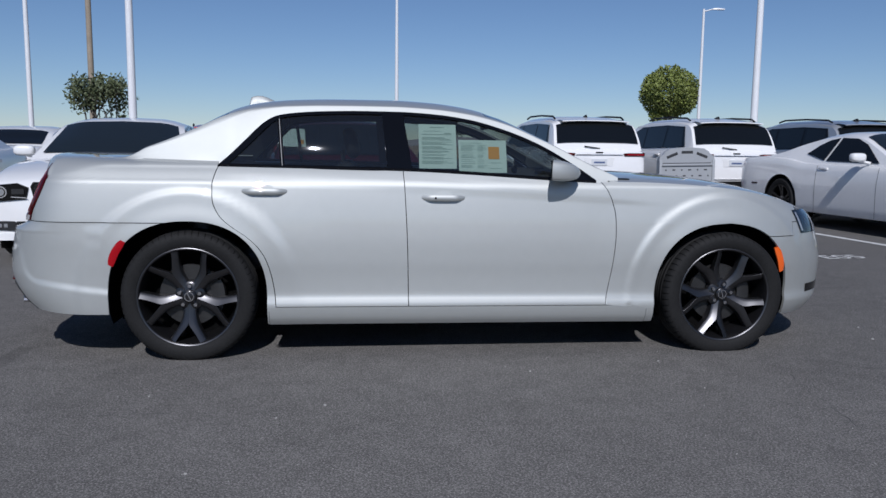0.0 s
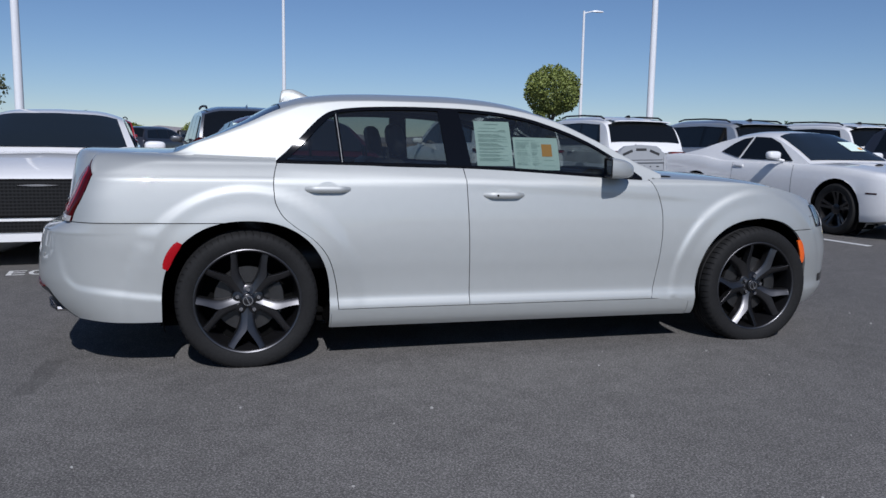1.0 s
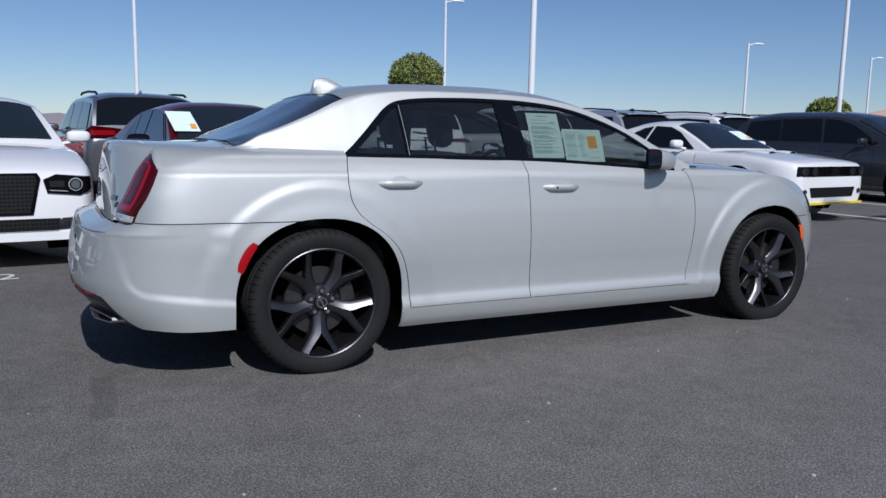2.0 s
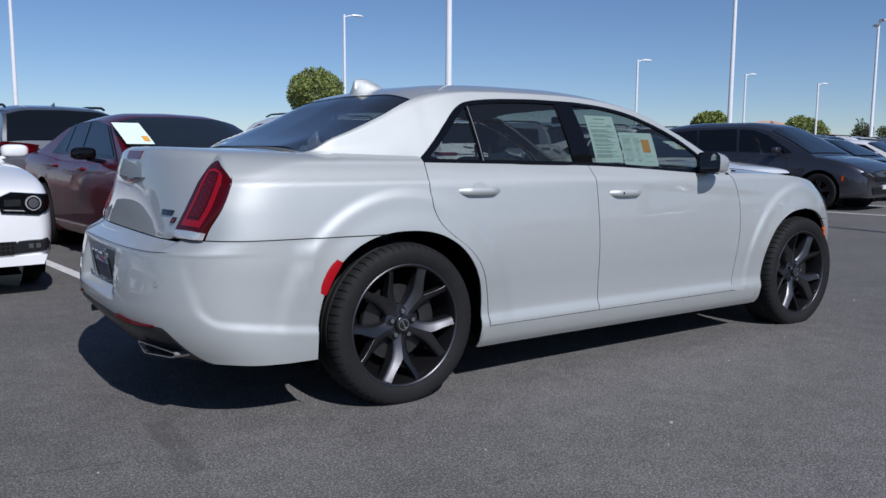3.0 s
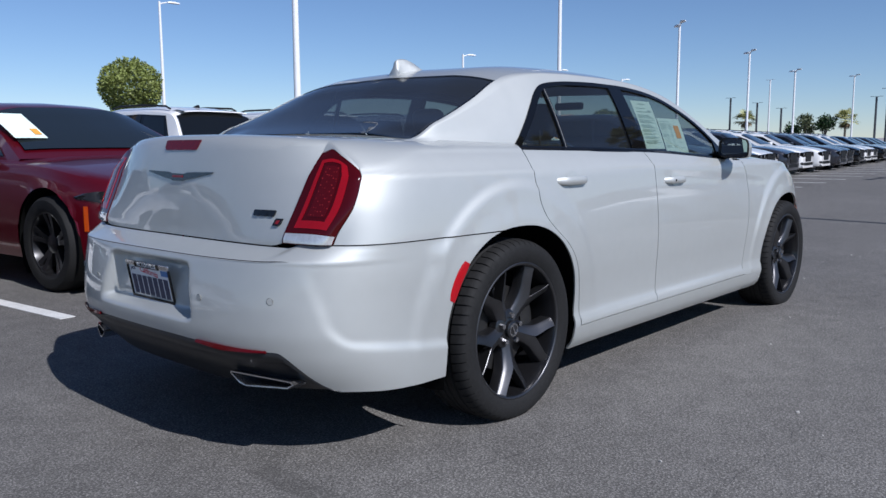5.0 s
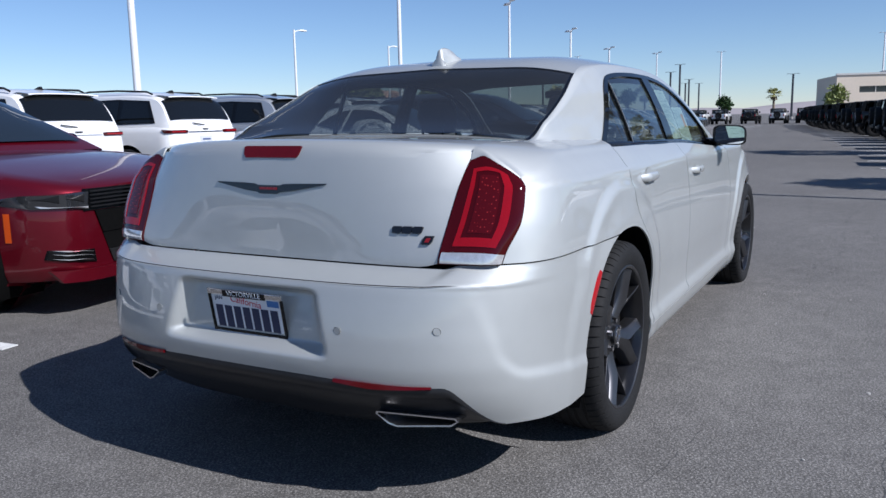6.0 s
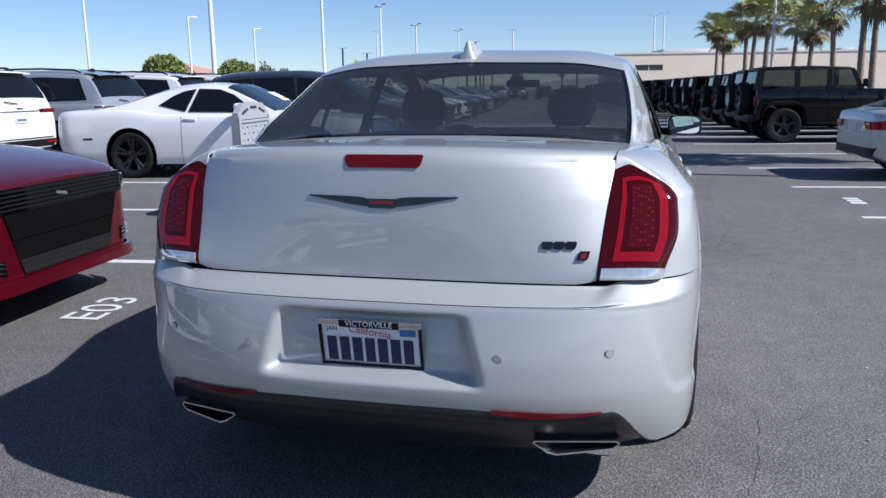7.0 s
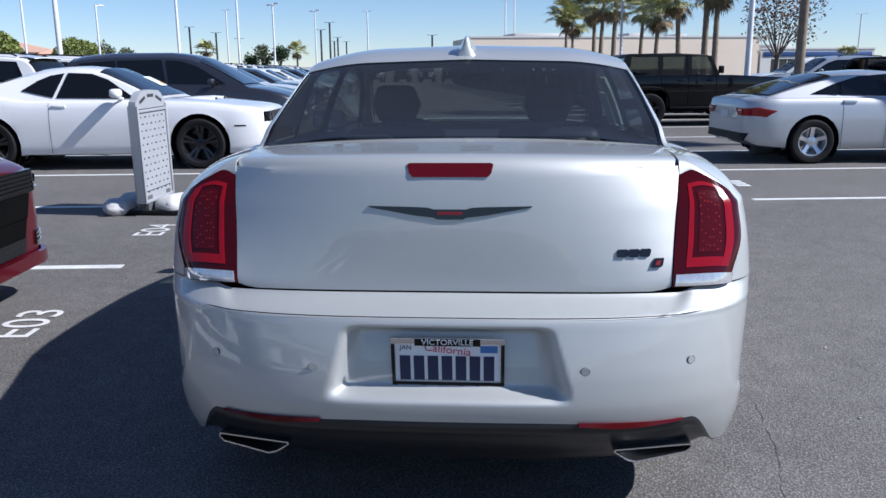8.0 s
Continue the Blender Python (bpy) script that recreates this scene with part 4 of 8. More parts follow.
    bm = bmesh.new()
    box(bm, -0.5, 3.5, -0.6, 0.6, 0.36, 0.52, 0.02)
    part("chassis", bm, M_UNDER, e)
    return e


M_HARDTOP = mat("black_hard_top", (0.006, 0.006, 0.0065), 0.42, spec=0.3, var=0.2, scale=8, bump=0.1, bump_scale=300)


# ---------------------------------------------------------------- the silver sedan
XS, XF = -0.45, 2.70            # where the rear and the front begin to curve in, seen from above
ARCH_R, ARCH_P, HUB_Z = 0.422, 2.3, 0.350
WHEELBASE = 3.052
SEAM_Z = 0.757                   # joint between rear bumper and wing
FRONT_SEAM = 0.690               # joint between front wing and bumper

side_profile = smooth_curve([(0.16, 0.84), (0.19, 0.862), (0.22, 0.885), (0.28, 0.901), (0.314, 0.905), (0.322, 0.898), (0.36, 0.889), (0.45, 0.892), (0.55, 0.899), (0.66, 0.902), (0.76, 0.899),
                             (0.84, 0.893), (0.90, 0.887), (0.955, 0.880), (0.976, 0.876), (0.986, 0.866), (1.01, 0.847), (1.035, 0.826), (1.06, 0.801), (1.10, 0.77)])
flank_profile = smooth_curve([(0.16, 0.86), (0.22, 0.884), (0.27, 0.893), (0.32, 0.897), (0.38, 0.899), (0.45, 0.899), (0.55, 0.900), (0.66, 0.902), (0.76, 0.899)])     # behind the rear wheel
rear_line = smooth_curve([(0.20, -0.95), (0.27, -1.005), (0.34, -1.058), (0.40, -1.084), (0.47, -1.096), (0.53, -1.092), (0.60, -1.080), (0.66, -1.066), (0.695, -1.056), (0.705, -1.050), (0.712, -1.030),
                          (0.74, -0.962), (0.752, -0.940), (0.76, -0.934), (0.83, -0.930), (0.90, -0.926), (0.976, -0.918), (1.04, -0.908), (1.08, -0.898), (1.11, -0.88)])
rear_power = smooth_curve([(0.2, 2.85), (0.40, 3.05), (0.69, 3.2), (0.75, 4.0), (0.80, 4.6), (0.95, 4.0), (1.1, 3.6)])
rear_bow = smooth_curve([(0.2, 0.0), (0.765, 0.0), (0.80, 0.016), (0.87, 0.045), (0.95, 0.065), (1.06, 0.080), (1.12, 0.080)])     # how far the lid's corners sweep forward
front_line = smooth_curve([(0.2, 3.86), (0.3, 3.93), (0.5, 3.95), (0.7, 3.90), (0.8, 3.84), (0.95, 3.6), (1.1, 3.3)])


def ease(a, b, x):
    t = min(max((x - a) / (b - a), 0), 1)
    return t * t * (3 - 2 * t)


def flare(x, z):
    """How far the wings swell out round the wheels."""
    out = 0
    for cx in (0, WHEELBASE):
        dx, dz = x - cx, z - HUB_Z
        rho = math.hypot(dx, dz)
        up = ease(-0.10, 0.30, dz + 0.5 * max(0, 0.42 - rho))
        out += (0.012 * ease(0.602, 0.562, rho) + 0.006 * ease(0.52, 0.425, rho) + 0.006 * ease(0.9, 0.55, rho)) * (0.25 + 0.75 * up)
    return out


def half_width(x, z):
    if z >= 0.76 or x > -0.2:
        return side_profile(z)
    k = ease(-0.2, -0.40, x)
    return side_profile(z) * (1 - k) + flank_profile(z) * k


wing_power = smooth_curve([(0.76, 4.13), (0.86, 3.95), (0.95, 3.5), (1.05, 3.15)])


def flank_power(z):
    """The wing turns in sooner than the bumper below it."""
    return rear_power(z) if z < 0.76 else wing_power(z)


def flank_hollow(x, z):
    """The flat panel sunk in the bumper's flank: a ledge below it, a rounded corner, an upright edge at the rear."""
    dx, dz = x + 0.925 - 0.25 * (0.63 - z), z - 0.375 + 0.13 * (x + 0.45)
    r = 0.075
    d = r - math.hypot(r - dx, r - dz) if dx < r and dz < r else min(dx, dz)
    return 0.0085 * ease(-0.014, 0.030, d) * (1 - 0.9 * ease(0.44, 0.765, z)) * ease(-0.14, -0.30, x) * ease(0.765, 0.74, z)


waist = smooth_curve([(0.0, 1.002), (0.285, 0.990), (1.13, 0.947), (2.09, 0.895), (2.60, 0.862), (3.0, 0.84)])     # the line under the side windows


def side_y(x, z):
    ys = half_width(x, z)
    if x < XS:
        t = min((XS - x) / (XS - rear_line(z)), 1)
        p = flank_power(z)
        ys *= max(0, 1 - t ** p) ** (1 / p)
    elif x > XF:
        t = min((x - XF) / (front_line(z) - XF), 1)
        ys *= max(0, 1 - t ** 3.0) ** (1 / 3.0)
    hollow = flank_hollow(x, z) if x < -0.14 else 0
    brow = 0.0042 * ease(waist(x) - 0.002, waist(x) + 0.030, z) * ease(0.12, 0.30, x) * ease(2.75, 2.35, x) if 0.12 < x < 2.75 else 0
    return ys + flare(x, z) * ease(-0.95, -0.6, x) * ease(3.75, 3.5, x) - hollow + brow


def rear_x(y, z):
    p = rear_power(z)
    t = min(abs(y) / half_width(-1, z), 1)
    return XS - (XS - rear_line(z)) * max(0, 1 - t ** p) ** (1 / p) + rear_bow(z) * (abs(y) / 0.65) ** 2.5


def corner(theta, z):
    """A point of the rear end's outline: theta 0 in the middle, pi/2 on the flank."""
    p = rear_power(z)
    x = XS - (XS - rear_line(z)) * max(0, math.cos(theta)) ** (2 / p)
    w = half_width(-1, z)
    y = w * max(0, math.sin(theta)) ** (2 / p)
    if x > -0.95:
        y += side_y(x, z) - (w * max(0, 1 - min((XS - x) / (XS - rear_line(z)), 1) ** p) ** (1 / p) if x < XS else w)
    return x, y


def arch_x(z):
    t = min(max(z - HUB_Z, 0) / (ARCH_R - 0.004), 1)
    return ARCH_R * max(0, 1 - t ** ARCH_P) ** (1 / ARCH_P)


def wing_foot(x):
    """The rear wing's lower edge: the bumper joint, or the wheel opening where that rises above it."""
    if abs(x) >= ARCH_R:
        return SEAM_Z + 0.0022
    return max(SEAM_Z + 0.0022, HUB_Z + (ARCH_R - 0.004) * (1 - (abs(x) / ARCH_R) ** ARCH_P) ** (1 / ARCH_P))


def fold(bm, depth=0.014, middle=(1.2, 0, 0.7)):
    """Turns a panel's free edges in, which gives the sheet its thickness at the joints."""
    es = [e for e in bm.edges if e.is_boundary]
    bm.normal_update()
    nrm = {v: v.normal.copy() for e in es for v in e.verts}
    r = bmesh.ops.extrude_edge_only(bm, edges=es)
    vs = [g for g in r["geom"] if isinstance(g, bmesh.types.BMVert)]
    near = {}
    for o in nrm:
        near.setdefault((round(o.co.x, 4), round(o.co.y, 4), round(o.co.z, 4)), o)
    for v in vs:
        o = near.get((round(v.co.x, 4), round(v.co.y, 4), round(v.co.z, 4)))
        if o is not None:
            v.co -= nrm[o] * depth


def panel(name, rows, s, material, parent, label="", folded=True, angle=40, more=(), depth=0.014):
    """A sheet panel of the flank from rows of (x, z), or of ready points; s is the side, -1 right, 1 left."""
    bm = bmesh.new()
    for rr in (rows, *more):
        pts = []
        for r in rr:
            pts.append([Vector((q[0], s * side_y(q[0], q[1]), q[1])) if len(q) == 2 else Vector((q[0], s * q[1], q[2])) for q in r])
        grid(bm, pts, flip=s > 0)
    if more:
        bmesh.ops.remove_doubles(bm, verts=bm.verts, dist=0.0006)
        bmesh.ops.recalc_face_normals(bm, faces=bm.faces[:])
    # outward normals
    bm.normal_update()
    tot = sum(f.normal.y * f.calc_center_median().y * f.calc_area() + 0.3 * f.normal.z * f.calc_area() for f in bm.faces)
    if tot < 0:
        bmesh.ops.reverse_faces(bm, faces=bm.faces[:])
    if folded:
        fold(bm, depth)
    return part(name, bm, material, parent, label, angle)


def lin(a, b, n):
    return [a + (b - a) * i / n for i in range(n + 1)]


belt = smooth_curve([(-0.5, 1.072), (0.16, 1.060), (1.17, 1.046), (2.3, 0.992), (2.6, 0.985)])
seam_rear = smooth_curve([(0.29, 0.470), (0.38, 0.462), (0.48, 0.444), (0.56, 0.418), (0.62, 0.382), (0.68, 0.322), (0.74, 0.236), (0.80, 0.172), (0.88, 0.138), (0.96, 0.134), (1.03, 0.146), (1.08, 0.165)])
seam_mid = smooth_curve([(0.29, 1.203), (0.6, 1.195), (0.9, 1.180), (1.08, 1.168)])
seam_front = smooth_curve([(0.29, 2.338), (0.4, 2.356), (0.55, 2.378), (0.7, 2.388), (0.8, 2.384), (0.88, 2.366), (0.95, 2.335), (1.0, 2.30), (1.08, 2.25)])
lamp_edge = smooth_curve([(0.755, -0.846), (0.80, -0.830), (0.88, -0.787), (0.95, -0.756), (1.02, -0.734), (1.06, -0.744)])
lamp_inner = smooth_curve([(0.75, 0.612), (0.80, 0.617), (0.95, 0.634), (1.03, 0.646), (1.07, 0.653)])
fender_top = smooth_curve([(2.2, 1.0), (2.5, 1.0), (2.8, 0.99), (3.1, 0.965), (3.4, 0.912), (3.6, 0.856), (3.75, 0.80), (3.9, 0.72)])

lid_edge_y = smooth_curve([(-0.77, 0.649), (-0.69, 0.652), (-0.5, 0.660), (-0.2, 0.660)])     # where the lid meets the wings
lid_edge_z = smooth_curve([(-0.77, 1.073), (-0.762, 1.077), (-0.74, 1.0885), (-0.72, 1.0925), (-0.69, 1.0968), (-0.60, 1.1000), (-0.50, 1.1000), (-0.3, 1.101), (0.2, 1.101)])

def wing_top(x):
    """Height at which the rear flank rolls over into the shoulder, lower towards the lamp."""
    return 1.055 - 0.050 * ease(-0.40, -0.75, x)


lamp_top = smooth_curve([(0.0, 1.051), (0.14, 1.060), (0.30, 1.0645), (0.46, 1.059), (0.74, 1.026), (1.0, 0.994)])     # the lamp's top edge, highest near the lid, falling to the flank
LAMP_LOW = 0.757


def lamp_point(u, v, out, s):
    """A point of the tail lamp's skin: u from the lid round the corner to the flank, v upwards."""
    z = LAMP_LOW + v * (lamp_top(u) - LAMP_LOW)
    yi = lamp_inner(min(z, 1.07))
    xo = lamp_edge(min(z, 1.06))
    a = Vector((rear_x(yi, z), yi))
    b = Vector((xo, side_y(xo, z)))
    c = Vector((a.x + 0.36 * (b.x - a.x), b.y - 0.008))
    p = a * (1 - u) ** 2 + c * (2 * u * (1 - u)) + b * u * u
    d = ((c - a) * (1 - u) + (b - c) * u).normalized()
    p = p + Vector((-d.y, d.x)) * out
    return Vector((p.x, s * p.y, z))


hero = thing("sedan", pose(0, 0, 0, 0, 0.28, 0), "metallic silver four-door sedan with dark forked-spoke wheels, parked", "car")

for s in (-1, 1):
    # doors
    for name, xl, xr in (("rear_door", seam_rear, seam_mid), ("front_door", seam_mid, seam_front)):
        rows = []
        for v in lin(0, 1, 34):
            row = []
            for u in lin(0, 1, 26):
                z = 0.294 + v * (1.05 - 0.294)
                for _ in range(3):
                    a, b = xl(z) + 0.0022, xr(z) - 0.0022
                    x = a + (b - a) * u
                    z = 0.294 + v * (belt(x) - 0.294)
                row.append((x, z))
            rows.append(row)
        door = panel(name, rows, s, M_SILVER, hero)
        # handle: a bar over a shallow cup
        hx, hz = (0.413, 0.930) if name == "rear_door" else (1.392, 0.903)
        bm = bmesh.new()
        y0 = side_y(hx, hz)
        rows = []
        for i in range(15):
            t = -1 + 2 * i / 14
            x = hx + 0.122 * t
            hh = 0.019 * (1 - 0.35 * abs(t) ** 3)
            dd = 0.046 - 0.040 * max(0, abs(t) - 0.62) / 0.38
            yy = side_y(x, hz)
            ring = []
            for k in range(10):
                a = 2 * math.pi * k / 10
                ring.append((x, s * (yy + dd * 0.62 + 0.013 * math.cos(a) * (1 - 0.3 * t * t) - 0.012), hz + hh * math.sin(a)))
            rows.append(ring)
        vs = grid(bm, rows, closed=True, flip=s < 0)
        bm.faces.new(vs[0])
        bm.faces.new(vs[-1])
        bmesh.ops.recalc_face_normals(bm, faces=bm.faces[:])
        part("handle", bm, M_SILVER, door)
        bm = bmesh.new()
        ring = [(hx + 0.055 * math.cos(a), s * (side_y(hx + 0.055 * math.cos(a), hz + 0.036 * math.sin(a)) + 0.0015), hz + 0.004 + 0.036 * math.sin(a)) for a in lin(0, 2 * math.pi, 24)[:-1]]
        f = bm.faces.new([bm.verts.new(p) for p in ring])
        bmesh.ops.recalc_face_normals(bm, faces=[f])
        part("handle_cup", bm, M_SILVER, door)
        if name == "front_door":
            bm = bmesh.new()
            bmesh.ops.create_cone(bm, cap_ends=True, segments=14, radius1=0.006, radius2=0.006, depth=0.004, matrix=pose(hx - 0.045, s * (y0 + 0.028), hz, 90, 0, 0))
            part("lock", bm, M_GLOSSBLACK, door)

    # sill below the doors
    rows = [[(x, z) for x in lin(0.432, 2.585, 60)] for z in (0.186, 0.20, 0.215, 0.235, 0.26, 0.28, 0.2895)]
    panel("sill", rows, s, M_SILVER, hero)

    # rear wing: flank above the bumper joint, strip in front of the wheel, shoulder
    rows = []
    for v in lin(0, 1, 26):
        row = []
        for u in lin(0, 1, 46):
            z = SEAM_Z + 0.0022 + v * (1.03 - SEAM_Z)
            for _ in range(6):
                p, q = lamp_edge(z) + 0.003, seam_rear(z) - 0.0022
                x = p + (q - p) * u
                z = wing_foot(x) + v * (wing_top(x) - wing_foot(x))
            row.append((x, z))
        rows.append(row)
    strip = []
    for z in [0.188 + (SEAM_Z + 0.0022 - 0.188) * math.sin(u * math.pi / 2) for u in lin(0, 1, 34)]:
        a, b = arch_x(z), (seam_rear(z) - 0.0022 if z > 0.292 else 0.430)
        strip.append([(a + (b - a) * u, z) for u in lin(0, 1, 5)])
    cap = []
    for i in range(47):
        x, zs = rows[-1][i]
        y0 = side_y(x, zs)
        yin = lid_edge_y(x) + 0.001 if x < -0.26 else 0.70
        zin = lid_edge_z(x)
        k = ease(-0.40, -0.75, x)
        row = []
        for u in lin(0, 1, 12):
            c = Vector((y0 - 0.018 - 0.080 * k, 1.086))
            w = Vector((y0, zs)) * (1 - u) ** 2 + c * (2 * u * (1 - u)) + Vector((yin, zin)) * u * u
            row.append((x, w.x, w.y))
        cap.append(row)
    shoulder = []
    for k in lin(0, 1, 8):
        row = []
        for j, (x, y, z) in enumerate(cap[0]):
            low = lamp_point(1 - j / 12, 1.0, 0.0, 1)
            mid = Vector((x + 0.55 * (low.x - x), y + 0.45 * (low.y - y), z + 0.12 * (low.z - z)))
            w = Vector((x, y, z)) * (1 - k) ** 2 + mid * (2 * k * (1 - k)) + low * k * k
            row.append((w.x, w.y, w.z))
        shoulder.append(row)
    panel("rear_wing", rows, s, M_SILVER, hero, more=(strip, cap, shoulder), depth=0.006)

    # front wing
    rows = []
    for v in lin(0, 1, 22):
        row = []
        for i in range(45):
            z = 0.772 + v * 0.2
            for _ in range(4):
                a = seam_front(z) + 0.0022
                x = a + (WHEELBASE - a) * i / 24 if i <= 24 else WHEELBASE + (3.56 - WHEELBASE) * (i - 24) / 20
                z = 0.772 + v * (fender_top(x) - 0.772)
            row.append((x, z))
        rows.append(row)
    strip = []
    for z in [0.188 + (0.772 - 0.188) * math.sin(u * math.pi / 2) for u in lin(0, 1, 34)]:
        a, b = (seam_front(z) + 0.0022 if z > 0.292 else 2.588), WHEELBASE - arch_x(z)
        strip.append([(a + (b - a) * u, z) for u in lin(0, 1, 24)])
    ahead = []
    for z in lin(FRONT_SEAM + 0.0022, 0.772, 10):
        a = WHEELBASE + arch_x(z)
        ahead.append([(a + (3.51 - a) * u, z) for u in lin(0, 1, 14)])
    panel("front_wing", rows, s, M_SILVER, hero, more=(strip, ahead))

    # front bumper flank and nose
    rows = []
    for v in lin(0, 1, 24):
        row = []
        for u in lin(0, 1, 36):
            z = 0.21 + v * (FRONT_SEAM - 0.0022 - 0.21)
            xa = WHEELBASE + arch_x(z)
            xe = front_line(z)
            k = u ** 0.8
            if u < 1:
                x = xa + (xe - xa) * (1 - (1 - k) ** 1.8)
                row.append((x, side_y(x, z) if x < xe - 0.0005 else 0.0, z))
            else:
                row.append((xe, 0.0, z))
        rows.append(row)
    brow = []
    for z in lin(FRONT_SEAM - 0.0022, 0.768, 6):
        xe = front_line(z)
        brow.append([(x, side_y(x, z) if x < xe - 0.0005 else 0.0, z) for x in [3.515 + (xe - 3.515) * (1 - (1 - k) ** 1.8) for k in lin(0, 1, 22)]])
    panel("front_bumper", rows, s, M_SILVER, hero, more=(brow,))
    rows = []
    for z in lin(0.700, 0.838, 10):
        a = 3.585 - 0.45 * (z - 0.700)
        rows.append([(x, side_y(x, z) + 0.003, z) for x in lin(a, min(3.80, front_line(z) - 0.06), 10)])
    panel("headlamp", rows, s, M_GLOSSBLACK, hero, "dark housing of a headlamp behind a clear lens", folded=False)
    rows = []
    for z in lin(0.704, 0.834, 10):
        a = 3.589 - 0.45 * (z - 0.700)
        rows.append([(x, side_y(x, z) + 0.007, z) for x in lin(a, min(3.79, front_line(z) - 0.065), 10)])
    panel("headlamp_lens", rows, s, M_CLEAR, hero, "clear headlamp lens", folded=False)
    rows = [[(x, side_y(x, z) + 0.005, z) for x in lin(3.600 - 0.45 * (z - 0.70), 3.616 - 0.45 * (z - 0.70), 2)] for z in lin(0.715, 0.825, 8)]
    panel("lamp_strip", rows, s, M_SILVERLENS, hero, "bright lamp strip inside the headlamp", folded=False)
    rows = [[(x, side_y(x, z) + 0.004, z) for x in lin(3.66, 3.86, 8)] for z in lin(0.335, 0.385, 3)]
    panel("fog_insert", rows, s, M_GLOSSBLACK, hero, "black insert low in the front bumper", folded=False)

    # side markers in the bumpers
    for nm, mt, pts in (("rear_side_marker", M_REFLECTOR, ((-0.402, 0.525), (-0.330, 0.660))), ("front_side_marker", M_AMBER, ((3.378, 0.625), (3.432, 0.480)))):
        rows = []
        (xa, za), (xb, zb) = pts
        d = Vector((xb - xa, zb - za))
        nn = Vector((-d.y, d.x)).normalized()
        for i in range(9):
            t = i / 8
            w = 0.021 * (1 - 0.35 * (2 * t - 1) ** 4)
            bow = 0.010 * (1 - (2 * t - 1) ** 2) * (1 if nm[0] == "r" else 1)
            c = Vector((xa, za)) + d * t + nn * bow
            rows.append([(c.x + nn.x * q, side_y(c.x + nn.x * q, c.y + nn.y * q) + 0.002 - 0.002 * abs(q / w) ** 3, c.y + nn.y * q) for q in lin(-w, w, 6)])
        panel(nm, rows, s, mt, hero, "red side marker lens" if nm[0] == "r" else "amber side marker lens")

def lid_foot(y):
    """The joint under the boot lid hangs lower in the middle and turns up at the lid's corners."""
    return SEAM_Z - 0.013 * ease(0.625, 0.56, abs(y))


# rear bumper, all round
def bumper_bottom(y):
    return 0.424 - 0.012 * ease(0.2, 0.6, y) - 0.145 * ease(0.665, 0.80, y) - 0.012 * ease(0.80, 0.9, y)


def plate_recess(y, z):
    w = 0.334 - 0.28 * (z - 0.49)
    k = ease(w, w - 0.055, abs(y))
    return 0.052 * k * ease(0.475, 0.515, z) * ease(0.683, 0.655, z)


bm = bmesh.new()
cols = []
thetas = []
for y in lin(0, 0.42, 36):
    thetas.append(math.asin(min(1, (y / side_profile(0.55)) ** (3.1 / 2))))
t0 = thetas[-1]
thetas += [t0 + (math.pi / 2 - t0) * (i / 56) for i in range(1, 57)]
for th in thetas:
    yy = corner(th, 0.45)[1]
    zb = bumper_bottom(yy)
    col = []
    for v in lin(0, 1, 66):
        z = zb + v * (lid_foot(yy) - 0.0022 - zb)
        x, y = corner(th, z + (SEAM_Z - lid_foot(yy)) * ease(0.69, 0.738, z))
        col.append(Vector((x + plate_recess(y, z), y, z)))
    cols.append(col)
for u in lin(0, 1, 14)[1:]:
    col = []
    for v in lin(0, 1, 66):
        z = bumper_bottom(0.9) + v * (SEAM_Z - 0.0022 - bumper_bottom(0.9))
        x = XS + (-arch_x(z) - XS) * u
        col.append(Vector((x, side_y(x, z), z)))
    cols.append(col)
full = [[Vector((p.x, -p.y, p.z)) for p in c] for c in cols[:0:-1]] + cols
grid(bm, full, flip=True)
bm.normal_update()
if sum(f.normal.x for f in bm.faces if abs(f.calc_center_median().y) < 0.4) > 0:
    bmesh.ops.reverse_faces(bm, faces=bm.faces[:])
fold(bm)
rear_bumper = part("rear_bumper", bm, M_SILVER, hero, angle=50)

# fine step line along the bumper's top
bm = bmesh.new()
rows = []
for y in lin(-0.70, 0.70, 60):
    z = 0.7035 + 0.004 * ease(0.60, 0.70, abs(y))
    x = rear_x(y, z)
    t = 0.0026 * ease(0.70, 0.66, abs(y)) + 0.0002
    rows.append([(x - 0.0030, y, z), (x - 0.0026, y, z + t)])
grid(bm, rows)
bmesh.ops.recalc_face_normals(bm, faces=bm.faces[:])
part("step_line", bm, M_PLASTIC, rear_bumper, "dark joint line along the bumper's step")

# parking sensors
for y, z in ((0.365, 0.569), (-0.365, 0.569), (0.655, 0.580), (-0.655, 0.580)):
    bm = bmesh.new()
    nx = rear_x(y, z)
    ang = math.degrees(math.atan2(rear_x(abs(y) + 0.01, z) - nx, 0.01)) * (1 if y > 0 else -1)
    mm = pose(nx - 0.001, y, z, 0, 90, 0) if abs(y) < 0.5 else pose(nx - 0.001, y, z, 0, 90, -ang)
    bmesh.ops.create_cone(bm, cap_ends=True, segments=18, radius1=0.0105, radius2=0.0098, depth=0.004, matrix=mm)
    part("parking_sensor", bm, M_SILVER, rear_bumper)
    bm = bmesh.new()
    bmesh.ops.create_cone(bm, cap_ends=False, segments=18, radius1=0.0122, radius2=0.0107, depth=0.003, matrix=mm)
    part("sensor_ring", bm, M_SENSOR, rear_bumper)

